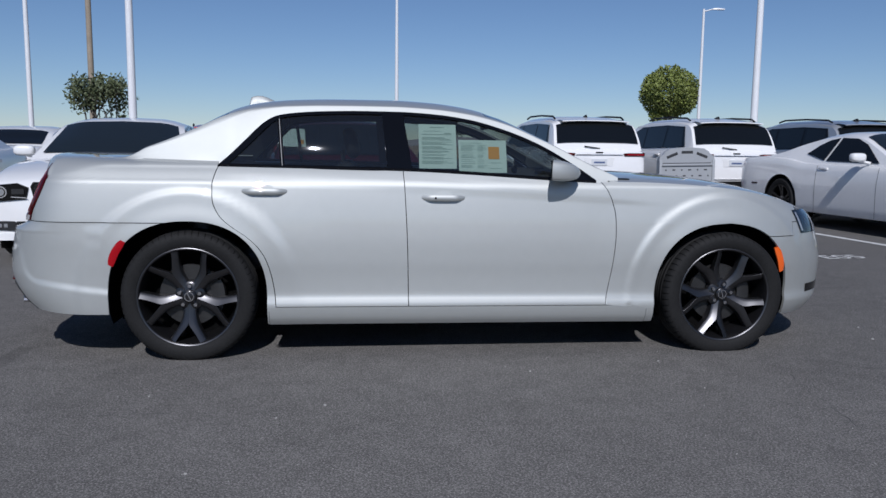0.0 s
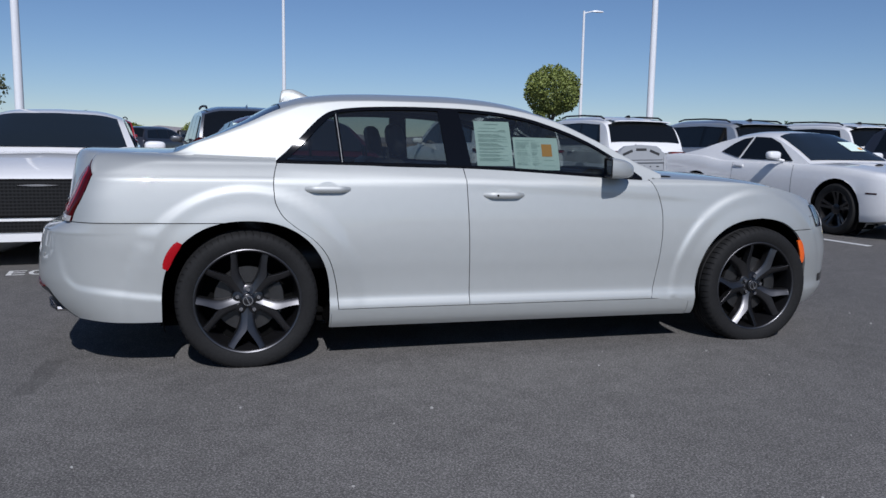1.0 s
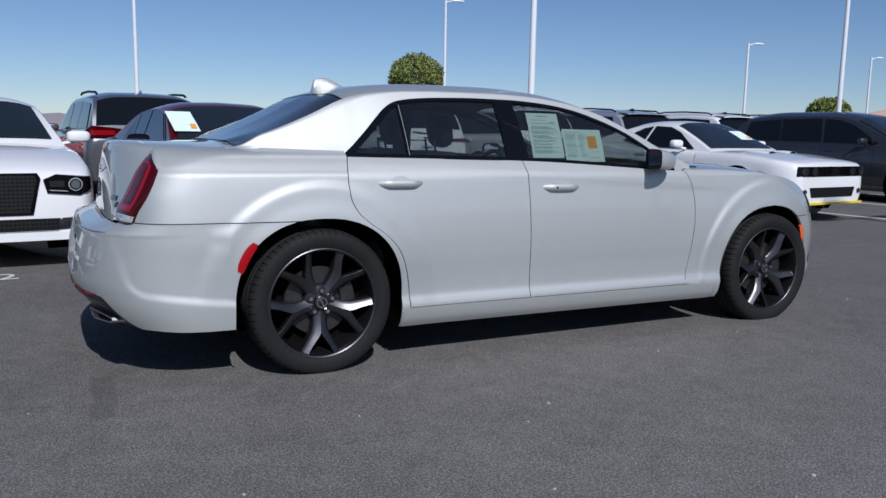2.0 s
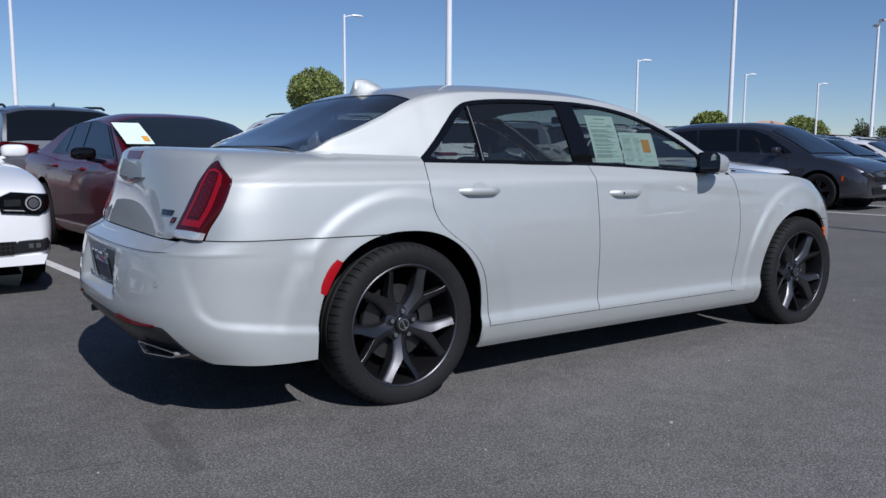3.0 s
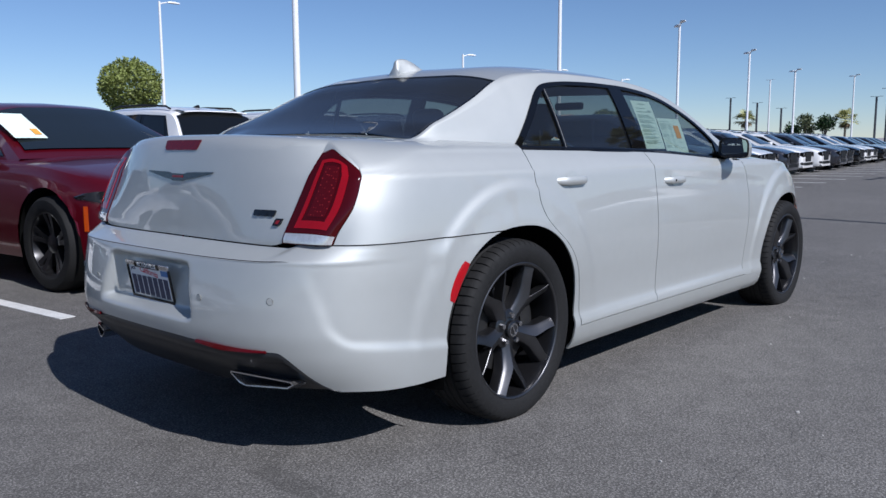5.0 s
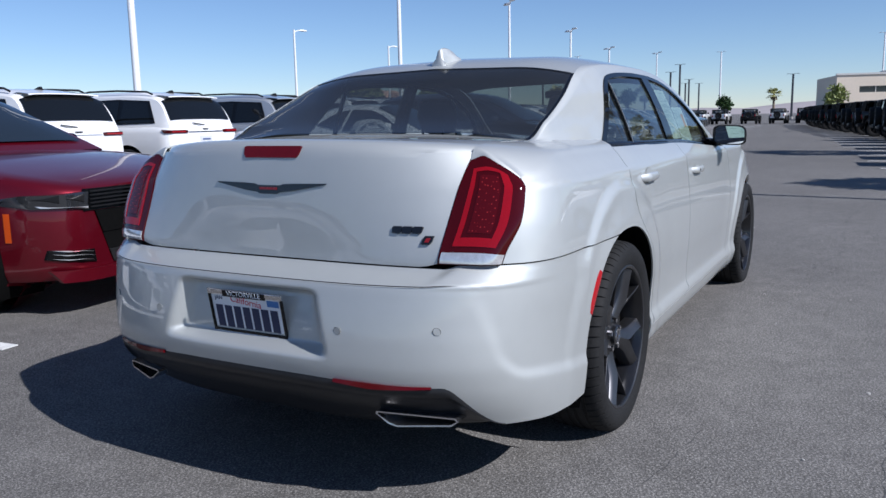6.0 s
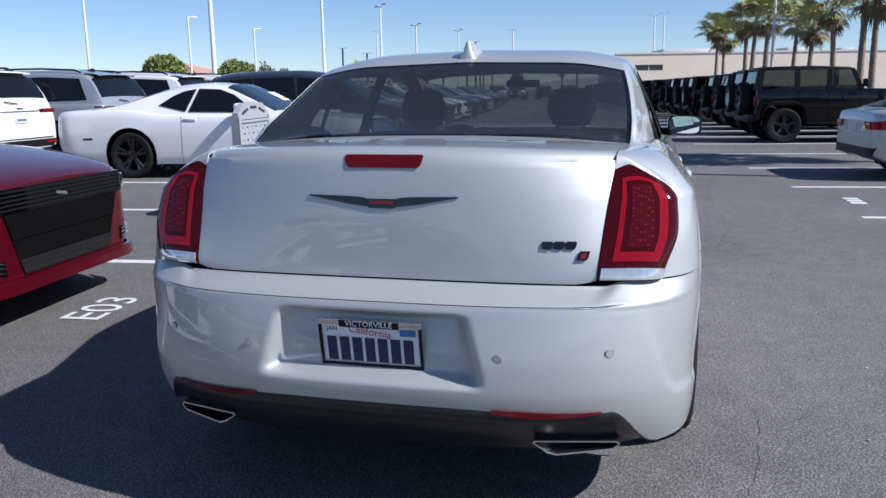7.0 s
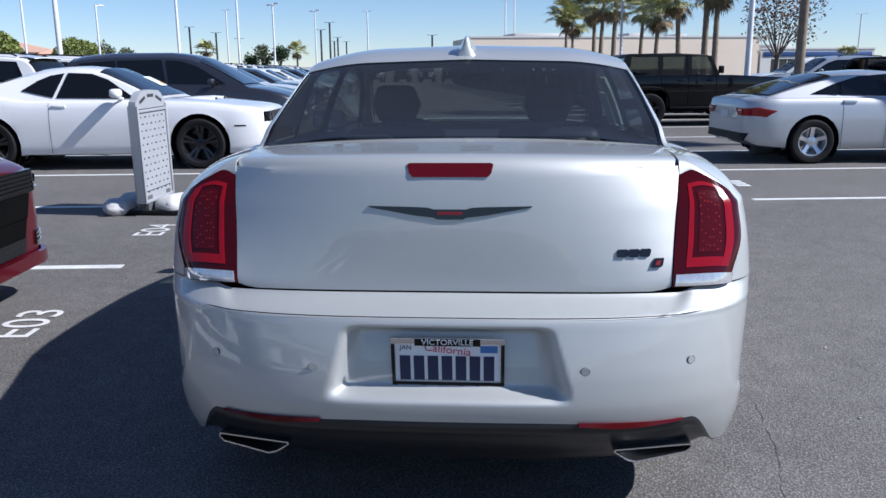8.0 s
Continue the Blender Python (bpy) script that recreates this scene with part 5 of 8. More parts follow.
# boot lid: rear face and deck in one sheet
prof_pts = [(rear_line(z), z) for z in lin(0.7592, 1.075, 20)] + [(-0.893, 1.090), (-0.884, 1.102), (-0.870, 1.1115), (-0.850, 1.117), (-0.82, 1.119), (-0.75, 1.1185), (-0.65, 1.1175), (-0.55, 1.117), (-0.45, 1.118), (-0.395, 1.1200), (-0.372, 1.1235), (-0.356, 1.1265)]
bm = bmesh.new()
rows = []
for px, pz in prof_pts:
    row = []
    if px < -0.85:
        w = lamp_inner(min(pz, 1.06)) - 0.0025
    else:
        w = 0.648 + 0.012 * ease(-0.85, -0.6, px)
    for u in lin(-1, 1, 44):
        y = u * w
        if pz < 1.08:
            z = pz - (SEAM_Z - lid_foot(y)) * ease(0.86, 0.7592, pz)
            x = rear_x(y, pz)
        else:
            k = abs(u)
            x = px + (rear_x(y, 1.075) - rear_line(1.075)) * ease(-0.4, -0.85, px)
            z = pz - (0.016 + 0.008 * ease(-0.62, -0.85, px) + 0.009 * ease(-0.44, -0.365, px)) * k ** 2.4
        row.append(Vector((x, y, z)))
    rows.append(row)
grid(bm, rows, flip=True)
bm.normal_update()
if sum(f.normal.z for f in bm.faces) < 0:
    bmesh.ops.reverse_faces(bm, faces=bm.faces[:])
fold(bm)
boot = part("boot_lid", bm, M_SILVER, hero, angle=50)

# tail lamps: dark lens, lit-red loop, dotted inner field, clear strip
def lamp_patch(name, strips, out, material, parent, s, label="", thick=0.0):
    bm = bmesh.new()
    for u0, u1, v0, v1 in strips:
        nu, nv = max(2, int(abs(u1 - u0) * 20)), max(2, int(abs(v1 - v0) * 20))
        grid(bm, [[lamp_point(u, v, out, s) for u in lin(u0, u1, nu)] for v in lin(v0, v1, nv)], flip=s > 0)
    bmesh.ops.recalc_face_normals(bm, faces=bm.faces[:])
    if sum(f.normal.x for f in bm.faces) > 0:
        bmesh.ops.reverse_faces(bm, faces=bm.faces[:])
    if thick:
        fold(bm, thick)
    return part(name, bm, material, parent, label)


for s in (-1, 1):
    lamp = lamp_patch("tail_lamp", [(0, 1, 0, 1)], 0.004, M_DARKRED, hero, s, "dark red tail lamp with a bright red loop", 0.03)
    lamp_patch("light_loop", [(0.51, 0.65, 0.175, 0.90), (0.10, 0.51, 0.175, 0.255), (0.10, 0.145, 0.255, 0.90), (0.145, 0.51, 0.865, 0.90)], 0.006, M_REDLENS, lamp, s, "bright red light guide", 0.003)
    lamp_patch("inner_field", [(0.195, 0.455, 0.295, 0.825)], 0.0055, M_REDFIELD, lamp, s, "red field of small lamps", 0.003)
    lamp_patch("clear_strip", [(0.02, 0.94, 0.012, 0.118)], 0.007, M_SILVERLENS, lamp, s, "clear reversing lamp strip", 0.004)

# stop lamp, wing emblem and letters on the lid
def on_lid(name, outline, out, material, label="", depth=0.008, parent=None):
    bm = bmesh.new()
    vs = [bm.verts.new((rear_x(y, z) - out, y, z)) for y, z in outline]
    f = bm.faces.new(vs)
    bm.normal_update()
    if f.normal.x > 0:
        f.normal_flip()
    r = bmesh.ops.extrude_face_region(bm, geom=[f])
    for g in r["geom"]:
        if isinstance(g, bmesh.types.BMVert):
            g.co.x += depth + out
    bmesh.ops.recalc_face_normals(bm, faces=bm.faces[:])
    return part(name, bm, material, parent or boot, label)


on_lid("stop_lamp", [(-0.113, 1.072), (-0.104, 1.062), (0.104, 1.062), (0.113, 1.072), (0.119, 1.095), (0.112, 1.099), (-0.112, 1.099), (-0.119, 1.095)], 0.004, M_STOPLENS, "narrow red high-level stop lamp")
on_lid("emblem_wing", [(-0.226, 0.983), (-0.222, 0.979), (-0.10, 0.958), (-0.045, 0.952), (-0.035, 0.947), (0.035, 0.947), (0.045, 0.952), (0.10, 0.958), (0.222, 0.979), (0.226, 0.983),
                       (0.10, 0.981), (0.06, 0.979), (0.045, 0.9745), (-0.045, 0.9745), (-0.06, 0.979), (-0.10, 0.981)], 0.004, M_BADGE, "black winged emblem")
on_lid("emblem_bar", [(-0.035, 0.9605), (0.035, 0.9605), (0.035, 0.968), (-0.035, 0.968)], 0.0065, M_BADGE_RED, "thin red bar on the emblem")
for y0 in (-0.474, -0.506, -0.538):
    pts = [(y0 + 0.014, 0.842), (y0 - 0.009, 0.840), (y0 - 0.014, 0.844), (y0 - 0.018, 0.858), (y0 - 0.014, 0.862), (y0 + 0.010, 0.862), (y0 + 0.014, 0.858)]
    on_lid("badge_mark", pts, 0.005, M_BADGE)
on_lid("badge_mark", [(-0.556, 0.812), (-0.582, 0.812), (-0.588, 0.818), (-0.592, 0.836), (-0.566, 0.836), (-0.561, 0.830)], 0.005, M_BADGE, "dark badge mark")
on_lid("badge_core", [(-0.566, 0.818), (-0.579, 0.818), (-0.584, 0.830), (-0.571, 0.830)], 0.006, M_BADGE_RED, "red centre of the badge mark")

# dark valance under the bumper, with reflectors and exhaust tips
bm = bmesh.new()
cols = []
for th in thetas:
    y_ = corner(th, 0.40)[1]
    if y_ > 0.80:
        break
    zt = bumper_bottom(y_) + 0.004
    zl = 0.250 + 0.016 * ease(0.3, 0.8, y_)
    col = []
    for v in lin(0, 1, 12):
        z = zt + (zl - zt) * v
        x, y = corner(th, z)
        inn = 0.006 + 0.03 * ease(0.0, 1.0, v) ** 1.3 - 0.014 * math.exp(-((v - 0.14) / 0.1) ** 2)
        col.append(Vector((x + inn, y * (1 - 0.02 * v), z)))
    col.append(Vector((col[-1].x + 0.25, col[-1].y * 0.96, 0.25)))
    cols.append(col)
full = [[Vector((p.x, -p.y, p.z)) for p in c] for c in cols[:0:-1]] + cols
grid(bm, full)
bmesh.ops.recalc_face_normals(bm, faces=bm.faces[:])
if sum(f.normal.x for f in bm.faces) > 0:
    bmesh.ops.reverse_faces(bm, faces=bm.faces[:])
part("valance", bm, M_VALANCE, hero, "dark grey plastic valance under the bumper", angle=50)

for s in (-1, 1):
    bm = bmesh.new()
    rows = []
    for t in lin(0, 1, 14):
        y = 0.350 + 0.290 * t
        z0 = bumper_bottom(y) + 0.006
        hgt = 0.017 * (1 - 0.55 * abs(2 * t - 0.8))
        rows.append([(rear_x(y, z0) - 0.006, s * y, z0), (rear_x(y, z0 - hgt) - 0.012, s * y, z0 - hgt)])
    grid(bm, rows)
    bmesh.ops.recalc_face_normals(bm, faces=bm.faces[:])
    if sum(f.normal.x for f in bm.faces) > 0:
        bmesh.ops.reverse_faces(bm, faces=bm.faces[:])
    fold(bm, 0.01)
    part("rear_reflector", bm, M_REARREFL, hero, "narrow dark red reflector")
    # exhaust: a bright bevelled frame round a dark mouth
    outer = [(0.458, 0.322), (0.682, 0.309), (0.690, 0.298), (0.672, 0.284), (0.520, 0.278), (0.494, 0.286), (0.455, 0.315)]
    inner = [(0.463, 0.3175), (0.678, 0.3045), (0.6845, 0.298), (0.669, 0.2885), (0.5215, 0.2825), (0.4975, 0.2895), (0.461, 0.3135)]
    bm = bmesh.new()
    xe = lambda y: rear_x(y, 0.36) + 0.018
    a = [bm.verts.new((xe(y), s * y, z)) for y, z in outer]
    b = [bm.verts.new((xe(y) + 0.001, s * y, z)) for y, z in inner]
    c = [bm.verts.new((xe(y) + 0.13, s * y, z)) for y, z in inner]
    d = [bm.verts.new((xe(y) + 0.13, s * y, z)) for y, z in outer]
    n = len(outer)
    for i in range(n):
        j = (i + 1) % n
        bm.faces.new((a[i], a[j], b[j], b[i]))
        bm.faces.new((b[i], b[j], c[j], c[i]))
        bm.faces.new((a[i], d[i], d[j], a[j]))
    bmesh.ops.recalc_face_normals(bm, faces=bm.faces[:])
    tip = part("exhaust_tip", bm, M_EXHAUST, hero, "flat chrome exhaust tip")
    bm = bmesh.new()
    bm.faces.new([bm.verts.new((xe(y) + 0.075, s * y, z)) for y, z in inner])
    part("exhaust_mouth", bm, M_UNDER, tip)

# bonnet
bm = bmesh.new()
rows = []
for x in lin(2.36, 3.78, 34):
    row = []
    w = min(side_y(x, min(fender_top(x), 0.95)) - 0.012, 0.86)
    for u in lin(-1, 1, 30):
        row.append(Vector((x, u * w, fender_top(x) + 0.004 + 0.040 * (1 - abs(u) ** 2.6) - 0.010 * ease(0.85, 1, abs(u)))))
    rows.append(row)
grid(bm, rows)
bm.normal_update()
if sum(f.normal.z for f in bm.faces) < 0:
    bmesh.ops.reverse_faces(bm, faces=bm.faces[:])
part("bonnet", bm, M_SILVER, hero, angle=50)
bm = bmesh.new()
box(bm, 2.28, 2.50, -0.78, 0.78, 0.985, 1.018, 0.01)
part("cowl", bm, M_PLASTIC, hero, "black plastic cowl under the windscreen")

# cabin
roof_line = smooth_curve([(-0.42, 1.112), (-0.25, 1.168), (0.0, 1.282), (0.17, 1.371), (0.26, 1.403), (0.36, 1.424), (0.55, 1.443), (0.80, 1.451), (1.10, 1.452), (1.35, 1.441), (1.55, 1.416), (1.75, 1.364), (2.0, 1.250), (2.25, 1.115), (2.48, 1.000)])
glass_base = smooth_curve([(-0.45, 0.752), (-0.2, 0.785), (0.2, 0.826), (1.0, 0.838), (2.0, 0.832), (2.5, 0.82)])     # half width under the front and rear glass
cab_base = smooth_curve([(-0.45, 0.690), (-0.2, 0.722), (0.0, 0.746), (0.2, 0.770), (0.45, 0.794), (1.0, 0.808), (2.0, 0.806), (2.5, 0.80)])
TUM = 0.30


def cab_zb(x):
    return belt(x) - 0.002 if x > 0.2 else belt(x) + 0.03 * ease(0.2, -0.45, x)


def sink(p):
    """Lets the foot of the rear pillar and the glass's lower corner run down into the shoulder."""
    y = abs(p.y)
    low = 1.1025 - 0.16 * max(0, y - 0.66)
    if p.x < -0.24 and p.z > low:
        p.z -= (p.z - low) * ease(-0.24, -0.405, p.x) * ease(0.40, 0.66, y)
    return p


def cab(x, f):
    """The cabin's skin: f 0..1 up the flank, 1..2 over the roof to the middle."""
    zt = cab_zb(x)
    h = max(roof_line(x) - zt, 0.002)
    yb = cab_base(x)
    g1 = 0.895
    ye = yb - TUM * h * g1 - 0.05 * (h / 0.4) ** 2
    if f <= 1:
        q = ease(0.16, -0.04, x) * ease(-0.47, -0.2, x) * max(0, 1 - f / 0.5) ** 2      # foot of the rear pillar, spread into the shoulder
        return sink(Vector((x, yb - TUM * h * g1 * f - 0.05 * (h / 0.4) ** 2 * f * f + 0.026 * q, zt + h * g1 * f - 0.030 * q)))
    g = f - 1
    return sink(Vector((x, ye * (1 - g), zt + h * (g1 + (1 - g1) * math.sin(min(g / 0.42, 1) * math.pi / 2) ** 0.9) + 0.018 * g * min(h / 0.35, 1))))


def cab_at(x, z):
    zt = cab_zb(x)
    h = max(roof_line(x) - zt, 0.002)
    return cab(x, min(max((z - zt) / (h * 0.895), 0), 1))


dlo_rear = smooth_curve([(1.03, 0.150), (1.065, 0.165), (1.12, 0.222), (1.20, 0.302), (1.28, 0.380), (1.32, 0.430), (1.345, 0.50), (1.36, 0.60)])     # x of the opening's rear edge by height
dlo_top = smooth_curve([(0.15, 1.06), (0.165, 1.075), (0.24, 1.15), (0.34, 1.255), (0.40, 1.312), (0.46, 1.345), (0.55, 1.362), (0.70, 1.374), (0.95, 1.381), (1.15, 1.380), (1.35, 1.370), (1.55, 1.344), (1.75, 1.291), (1.95, 1.213), (2.15, 1.100), (2.30, 1.000)])


def cab_panel(name, rows, material, s, label="", out=0.0, parent=None, folded=0.012, angle=40):
    bm = bmesh.new()
    pts = [[Vector((p.x, s * (p.y + out), p.z)) for p in r] for r in rows]
    grid(bm, pts, flip=s > 0)
    bm.normal_update()
    tot = sum((f.normal.y * f.calc_center_median().y + f.normal.z * 0.5) * f.calc_area() for f in bm.faces)
    if tot < 0:
        bmesh.ops.reverse_faces(bm, faces=bm.faces[:])
    if folded:
        fold(bm, folded)
    return part(name, bm, material, parent or hero, label, angle)


EDGE = 1.10     # where the rear and front glass begin, over the roof's side


def edge_f(x):
    """Where the glass and roof skin begin, with the rear pillar drawn in towards its foot."""
    zt = cab_zb(x)
    h = max(roof_line(x) - zt, 0.002)
    ye = cab_base(x) - TUM * h * 0.895 - 0.05 * (h / 0.4) ** 2
    return 2 - (2 - EDGE) * min((ye + glass_base(x) - cab_base(x)) / ye, 1.098)


REAR_GLASS = (-0.365, 0.185)
SHIELD = (1.66, 2.44)
for s in (-1, 1):
    # metal from the side openings back to the rear glass, and along the roof's edge
    rows = []
    for x in lin(-0.42, 2.42, 110):
        f0 = 0.0
        if x > 0.15:
            zt = cab_zb(x)
            h = max(roof_line(x) - zt, 0.002)
            f0 = min(max((dlo_top(min(x, 2.3)) - zt) / (h * 0.895), 0), 0.995) if x < 2.29 else 0.0
        rows.append([cab(x, f0 + (edge_f(x) - f0) * v) for v in lin(0, 1, 14)])
    cab_panel("body_side", rows, M_SILVER, s, angle=88)

    # black surround, pillars and panes of the side windows
    def zone(x0f, x1f, inset_top, bottom, n=24, m=12):
        rows = []
        for u in lin(0, 1, n):
            row = []
            for v in lin(0, 1, m):
                zlo = bottom
                # two passes settle the slanted ends
                z = zlo + 0.15
                for _ in range(4):
                    a, b = x0f(z), x1f(z)
                    x = a + (b - a) * u
                    top_ = dlo_top(x) - inset_top
                    lo = belt(x) + zlo
                    z = lo + max(top_ - lo, 0.001) * v
                row.append(cab_at(x, z))
            rows.append(row)
        return rows
    qx = lambda z: 0.502 - (z - 1.06) * 0.09       # bar between quarter light and rear pane, leaning
    b0 = lambda z: 1.085 + (z - 1.05) * (-0.10)
    b1 = lambda z: 1.225 + (z - 1.05) * (-0.16)
    end_r = lambda z: dlo_rear(min(z, 1.36)) + 0.024
    end_f = lambda z: 2.235 - (z - 1.02) * 1.60 if z > 1.02 else 2.235
    cab_panel("quarter_light", zone(end_r, lambda z: qx(z) - 0.010, 0.015, 0.012, 14), M_GLASS_REAR, s, "tinted fixed quarter light", -0.008, folded=0)
    cab_panel("rear_door_window", zone(lambda z: qx(z) + 0.010, b0, 0.015, 0.012), M_GLASS_REAR, s, "tinted rear door window", -0.008, folded=0)
    cab_panel("front_door_window", zone(b1, lambda z: 2.15 if z < 1.05 else 2.15 - (z - 1.05) * 1.30, 0.015, 0.012), M_GLASS, s, "tinted front door window", -0.008, folded=0)
    cab_panel("window_pillar", zone(b0, b1, 0.0, 0.0, 6), M_GLOSSBLACK, s, "gloss black window pillar", 0.0015)
    cab_panel("division_bar", zone(lambda z: qx(z) - 0.011, lambda z: qx(z) + 0.011, 0.012, 0.004, 2), M_GLOSSBLACK, s, "", 0.001)
    cab_panel("bar_edge", zone(lambda z: qx(z) - 0.0016, lambda z: qx(z) + 0.0016, 0.014, 0.008, 2), M_SENSOR, s, "pale edge of the window bar", 0.004)
    # surround strips
    rows = [[cab_at(x, dlo_top(x) - d) for d in (0.0, 0.008, 0.018)] for x in lin(0.20, 2.29, 90)]
    cab_panel("window_surround", rows, M_GLOSSBLACK, s, "gloss black window surround", 0.002)
    rows = [[cab_at(dlo_rear(z) + d, z) for d in (-0.016, 0.008, 0.030)] for z in lin(1.062, 1.335, 24)]
    cab_panel("window_surround", rows, M_GLOSSBLACK, s, "gloss black window surround", 0.0040)
    rows = [[cab_at(x, belt(x) + d) + Vector((0, o, 0)) for d, o in ((-0.012, 0.006), (-0.002, 0.010), (0.010, 0.008), (0.018, 0.0))] for x in lin(0.16, 2.28, 60)]
    cab_panel("belt_strip", rows, M_GLOSSBLACK, s, "black belt strip under the side windows", 0.0)
    rows = []
    for u in lin(0, 1, 8):
        rows.append([cab_at(2.13 + 0.155 * u - 0.02 * v, belt(2.13 + 0.155 * u) + 0.002 + v * max(dlo_top(2.13 + 0.155 * u) - 0.01 - belt(2.13 + 0.155 * u), 0.004)) for v in lin(0, 1, 5)])
    cab_panel("mirror_sail", rows, M_GLOSSBLACK, s, "black triangle at the mirror's foot", 0.004)

# roof skin
rows = []
for x in lin(REAR_GLASS[1] + 0.004, SHIELD[0] - 0.004, 40):
    half = [cab(x, edge_f(x) + (2 - edge_f(x)) * j / 18) for j in range(19)]
    rows.append([Vector((p.x, -p.y, p.z)) for p in half] + half[-2::-1])
bm = bmesh.new()
grid(bm, rows)
bm.normal_update()
if sum(f.normal.z for f in bm.faces) < 0:
    bmesh.ops.reverse_faces(bm, faces=bm.faces[:])
part("roof", bm, M_SILVER, hero, angle=50)

# rear glass and windscreen, each with a black border
for name, (xa, xb), mt in (("rear_window", REAR_GLASS, M_GLASS_DUSTY_VEIL), ("windscreen", SHIELD, M_GLASS)):
    for sub in ("glass", "border"):
        bm = bmesh.new()
        rows = []
        for i in range(17):
            x = xa + (xb - xa) * ((0.12 if i == 1 else 15.88 if i == 15 else i) / 16)
            edge0 = edge_f(x) + 0.004
            half = [cab(x, edge0 + (2 - edge0) * (0.22 if j == 1 else j) / 16) for j in range(17)]
            rows.append([Vector((p.x, -p.y, p.z - 0.003)) for p in half] + [Vector((p.x, p.y, p.z - 0.003)) for p in half[-2::-1]])
        if sub == "glass":
            grid(bm, rows)
        else:
            rows = [[p + Vector((0, 0, 0.0025)) for p in r] for r in rows]
            grid(bm, [r[:2] for r in rows])
            grid(bm, [r[-2:] for r in rows])
            grid(bm, rows[:2])
            grid(bm, rows[-2:])
            bmesh.ops.remove_doubles(bm, verts=bm.verts, dist=0.0005)
        bm.normal_update()
        if sum(f.normal.z for f in bm.faces) < 0:
            bmesh.ops.reverse_faces(bm, faces=bm.faces[:])
        if sub == "glass":
            pane_ob = part(name, bm, mt, hero, "tinted " + ("rear window" if name[0] == "r" else "windscreen"), angle=60)
        else:
            part("border", bm, M_GLOSSBLACK, pane_ob, "black glass border", angle=60)

# roof aerial: a fin
bm = bmesh.new()
rows = []
for t, h, w in ((0.0, 0.003, 0.036), (0.04, 0.030, 0.032), (0.08, 0.0545, 0.020), (0.16, 0.056, 0.017), (0.30, 0.054, 0.019), (0.46, 0.048, 0.024), (0.62, 0.036, 0.030), (0.80, 0.020, 0.032), (0.93, 0.007, 0.026), (1.0, 0.001, 0.014)):
    x = 0.222 + 0.195 * t
    h *= 1.32
    w *= 1.2
    zr = cab(x, 1.98).z - 0.006
    rows.append([(x, -w, zr), (x, -w * 0.8, zr + h * 0.45), (x, -w * 0.32, zr + h * 0.93), (x, 0, zr + h), (x, w * 0.32, zr + h * 0.93), (x, w * 0.8, zr + h * 0.45), (x, w, zr)])
grid(bm, rows)
bmesh.ops.recalc_face_normals(bm, faces=bm.faces[:])
part("roof_aerial", bm, M_WHITEFIN, hero, "pale shark-fin roof aerial", angle=60)

# door mirrors
for s in (-1, 1):
    bm = bmesh.new()
    rows = []
    for i in range(11):
        t = i / 10          # from the glass face forward
        x = 1.992 + 0.160 * t
        k = math.sqrt(max(0.0, 1 - (t * 0.98) ** 2.4))
        cy, cz = 0.948 - 0.02 * t, 1.064 - 0.012 * t
        ring = []
        for j in range(20):
            a = 2 * math.pi * j / 20
            ca, sa = math.cos(a), math.sin(a)
            yy = 0.098 * k * abs(ca) ** 0.5 * (1 if ca > 0 else -1)
            zz = (0.060 if sa > 0 else 0.056) * k * abs(sa) ** 0.5 * (1 if sa > 0 else -1)
            ring.append((x - 0.024 * ca * (1 - t), s * (cy + yy), cz + zz + 0.010 * ca * -1 * 0.4))
        rows.append(ring)
    vs = grid(bm, rows, closed=True)
    bm.faces.new(vs[-1])
    bmesh.ops.recalc_face_normals(bm, faces=bm.faces[:])
    mirror = part("door_mirror", bm, M_MIRRORSHELL, hero, "silver door mirror shell", angle=60)
    bm = bmesh.new()
    mid = Vector((1.992, s * 0.948, 1.064))
    edge = [Vector(p) for p in rows[0]]
    a = [bm.verts.new(p) for p in edge]
    b = [bm.verts.new(p.lerp(mid, 0.10) - Vector((0.006, 0, 0))) for p in edge]
    c = [bm.verts.new(p.lerp(mid, 0.13) + Vector((0.006, 0, 0))) for p in edge]
    for i in range(20):
        j = (i + 1) % 20
        bm.faces.new((a[i], a[j], b[j], b[i]))
        bm.faces.new((b[i], b[j], c[j], c[i]))
    bmesh.ops.recalc_face_normals(bm, faces=bm.faces[:])
    part("mirror_rim", bm, M_PLASTIC, mirror, "black mirror rim")
    bm = bmesh.new()
    f = bm.faces.new([bm.verts.new(p.lerp(mid, 0.13) + Vector((0.005, 0, 0))) for p in edge])
    bm.normal_update()
    if f.normal.x > 0:
        f.normal_flip()
    part("mirror_glass", bm, M_MIRROR, mirror, "mirror glass")
    bm = bmesh.new()
    tube(bm, [(2.13, s * 0.780, 1.018), (2.10, s * 0.85, 1.020), (2.06, s * 0.91, 1.034)], [0.030, 0.026, 0.022], 10)
    part("mirror_foot", bm, M_GLOSSBLACK, mirror, "black mirror foot")


# ---------------------------------------------------------------- its wheels
TYRE_R, RIM_R, HALF_W = 0.364, 0.272, 0.122


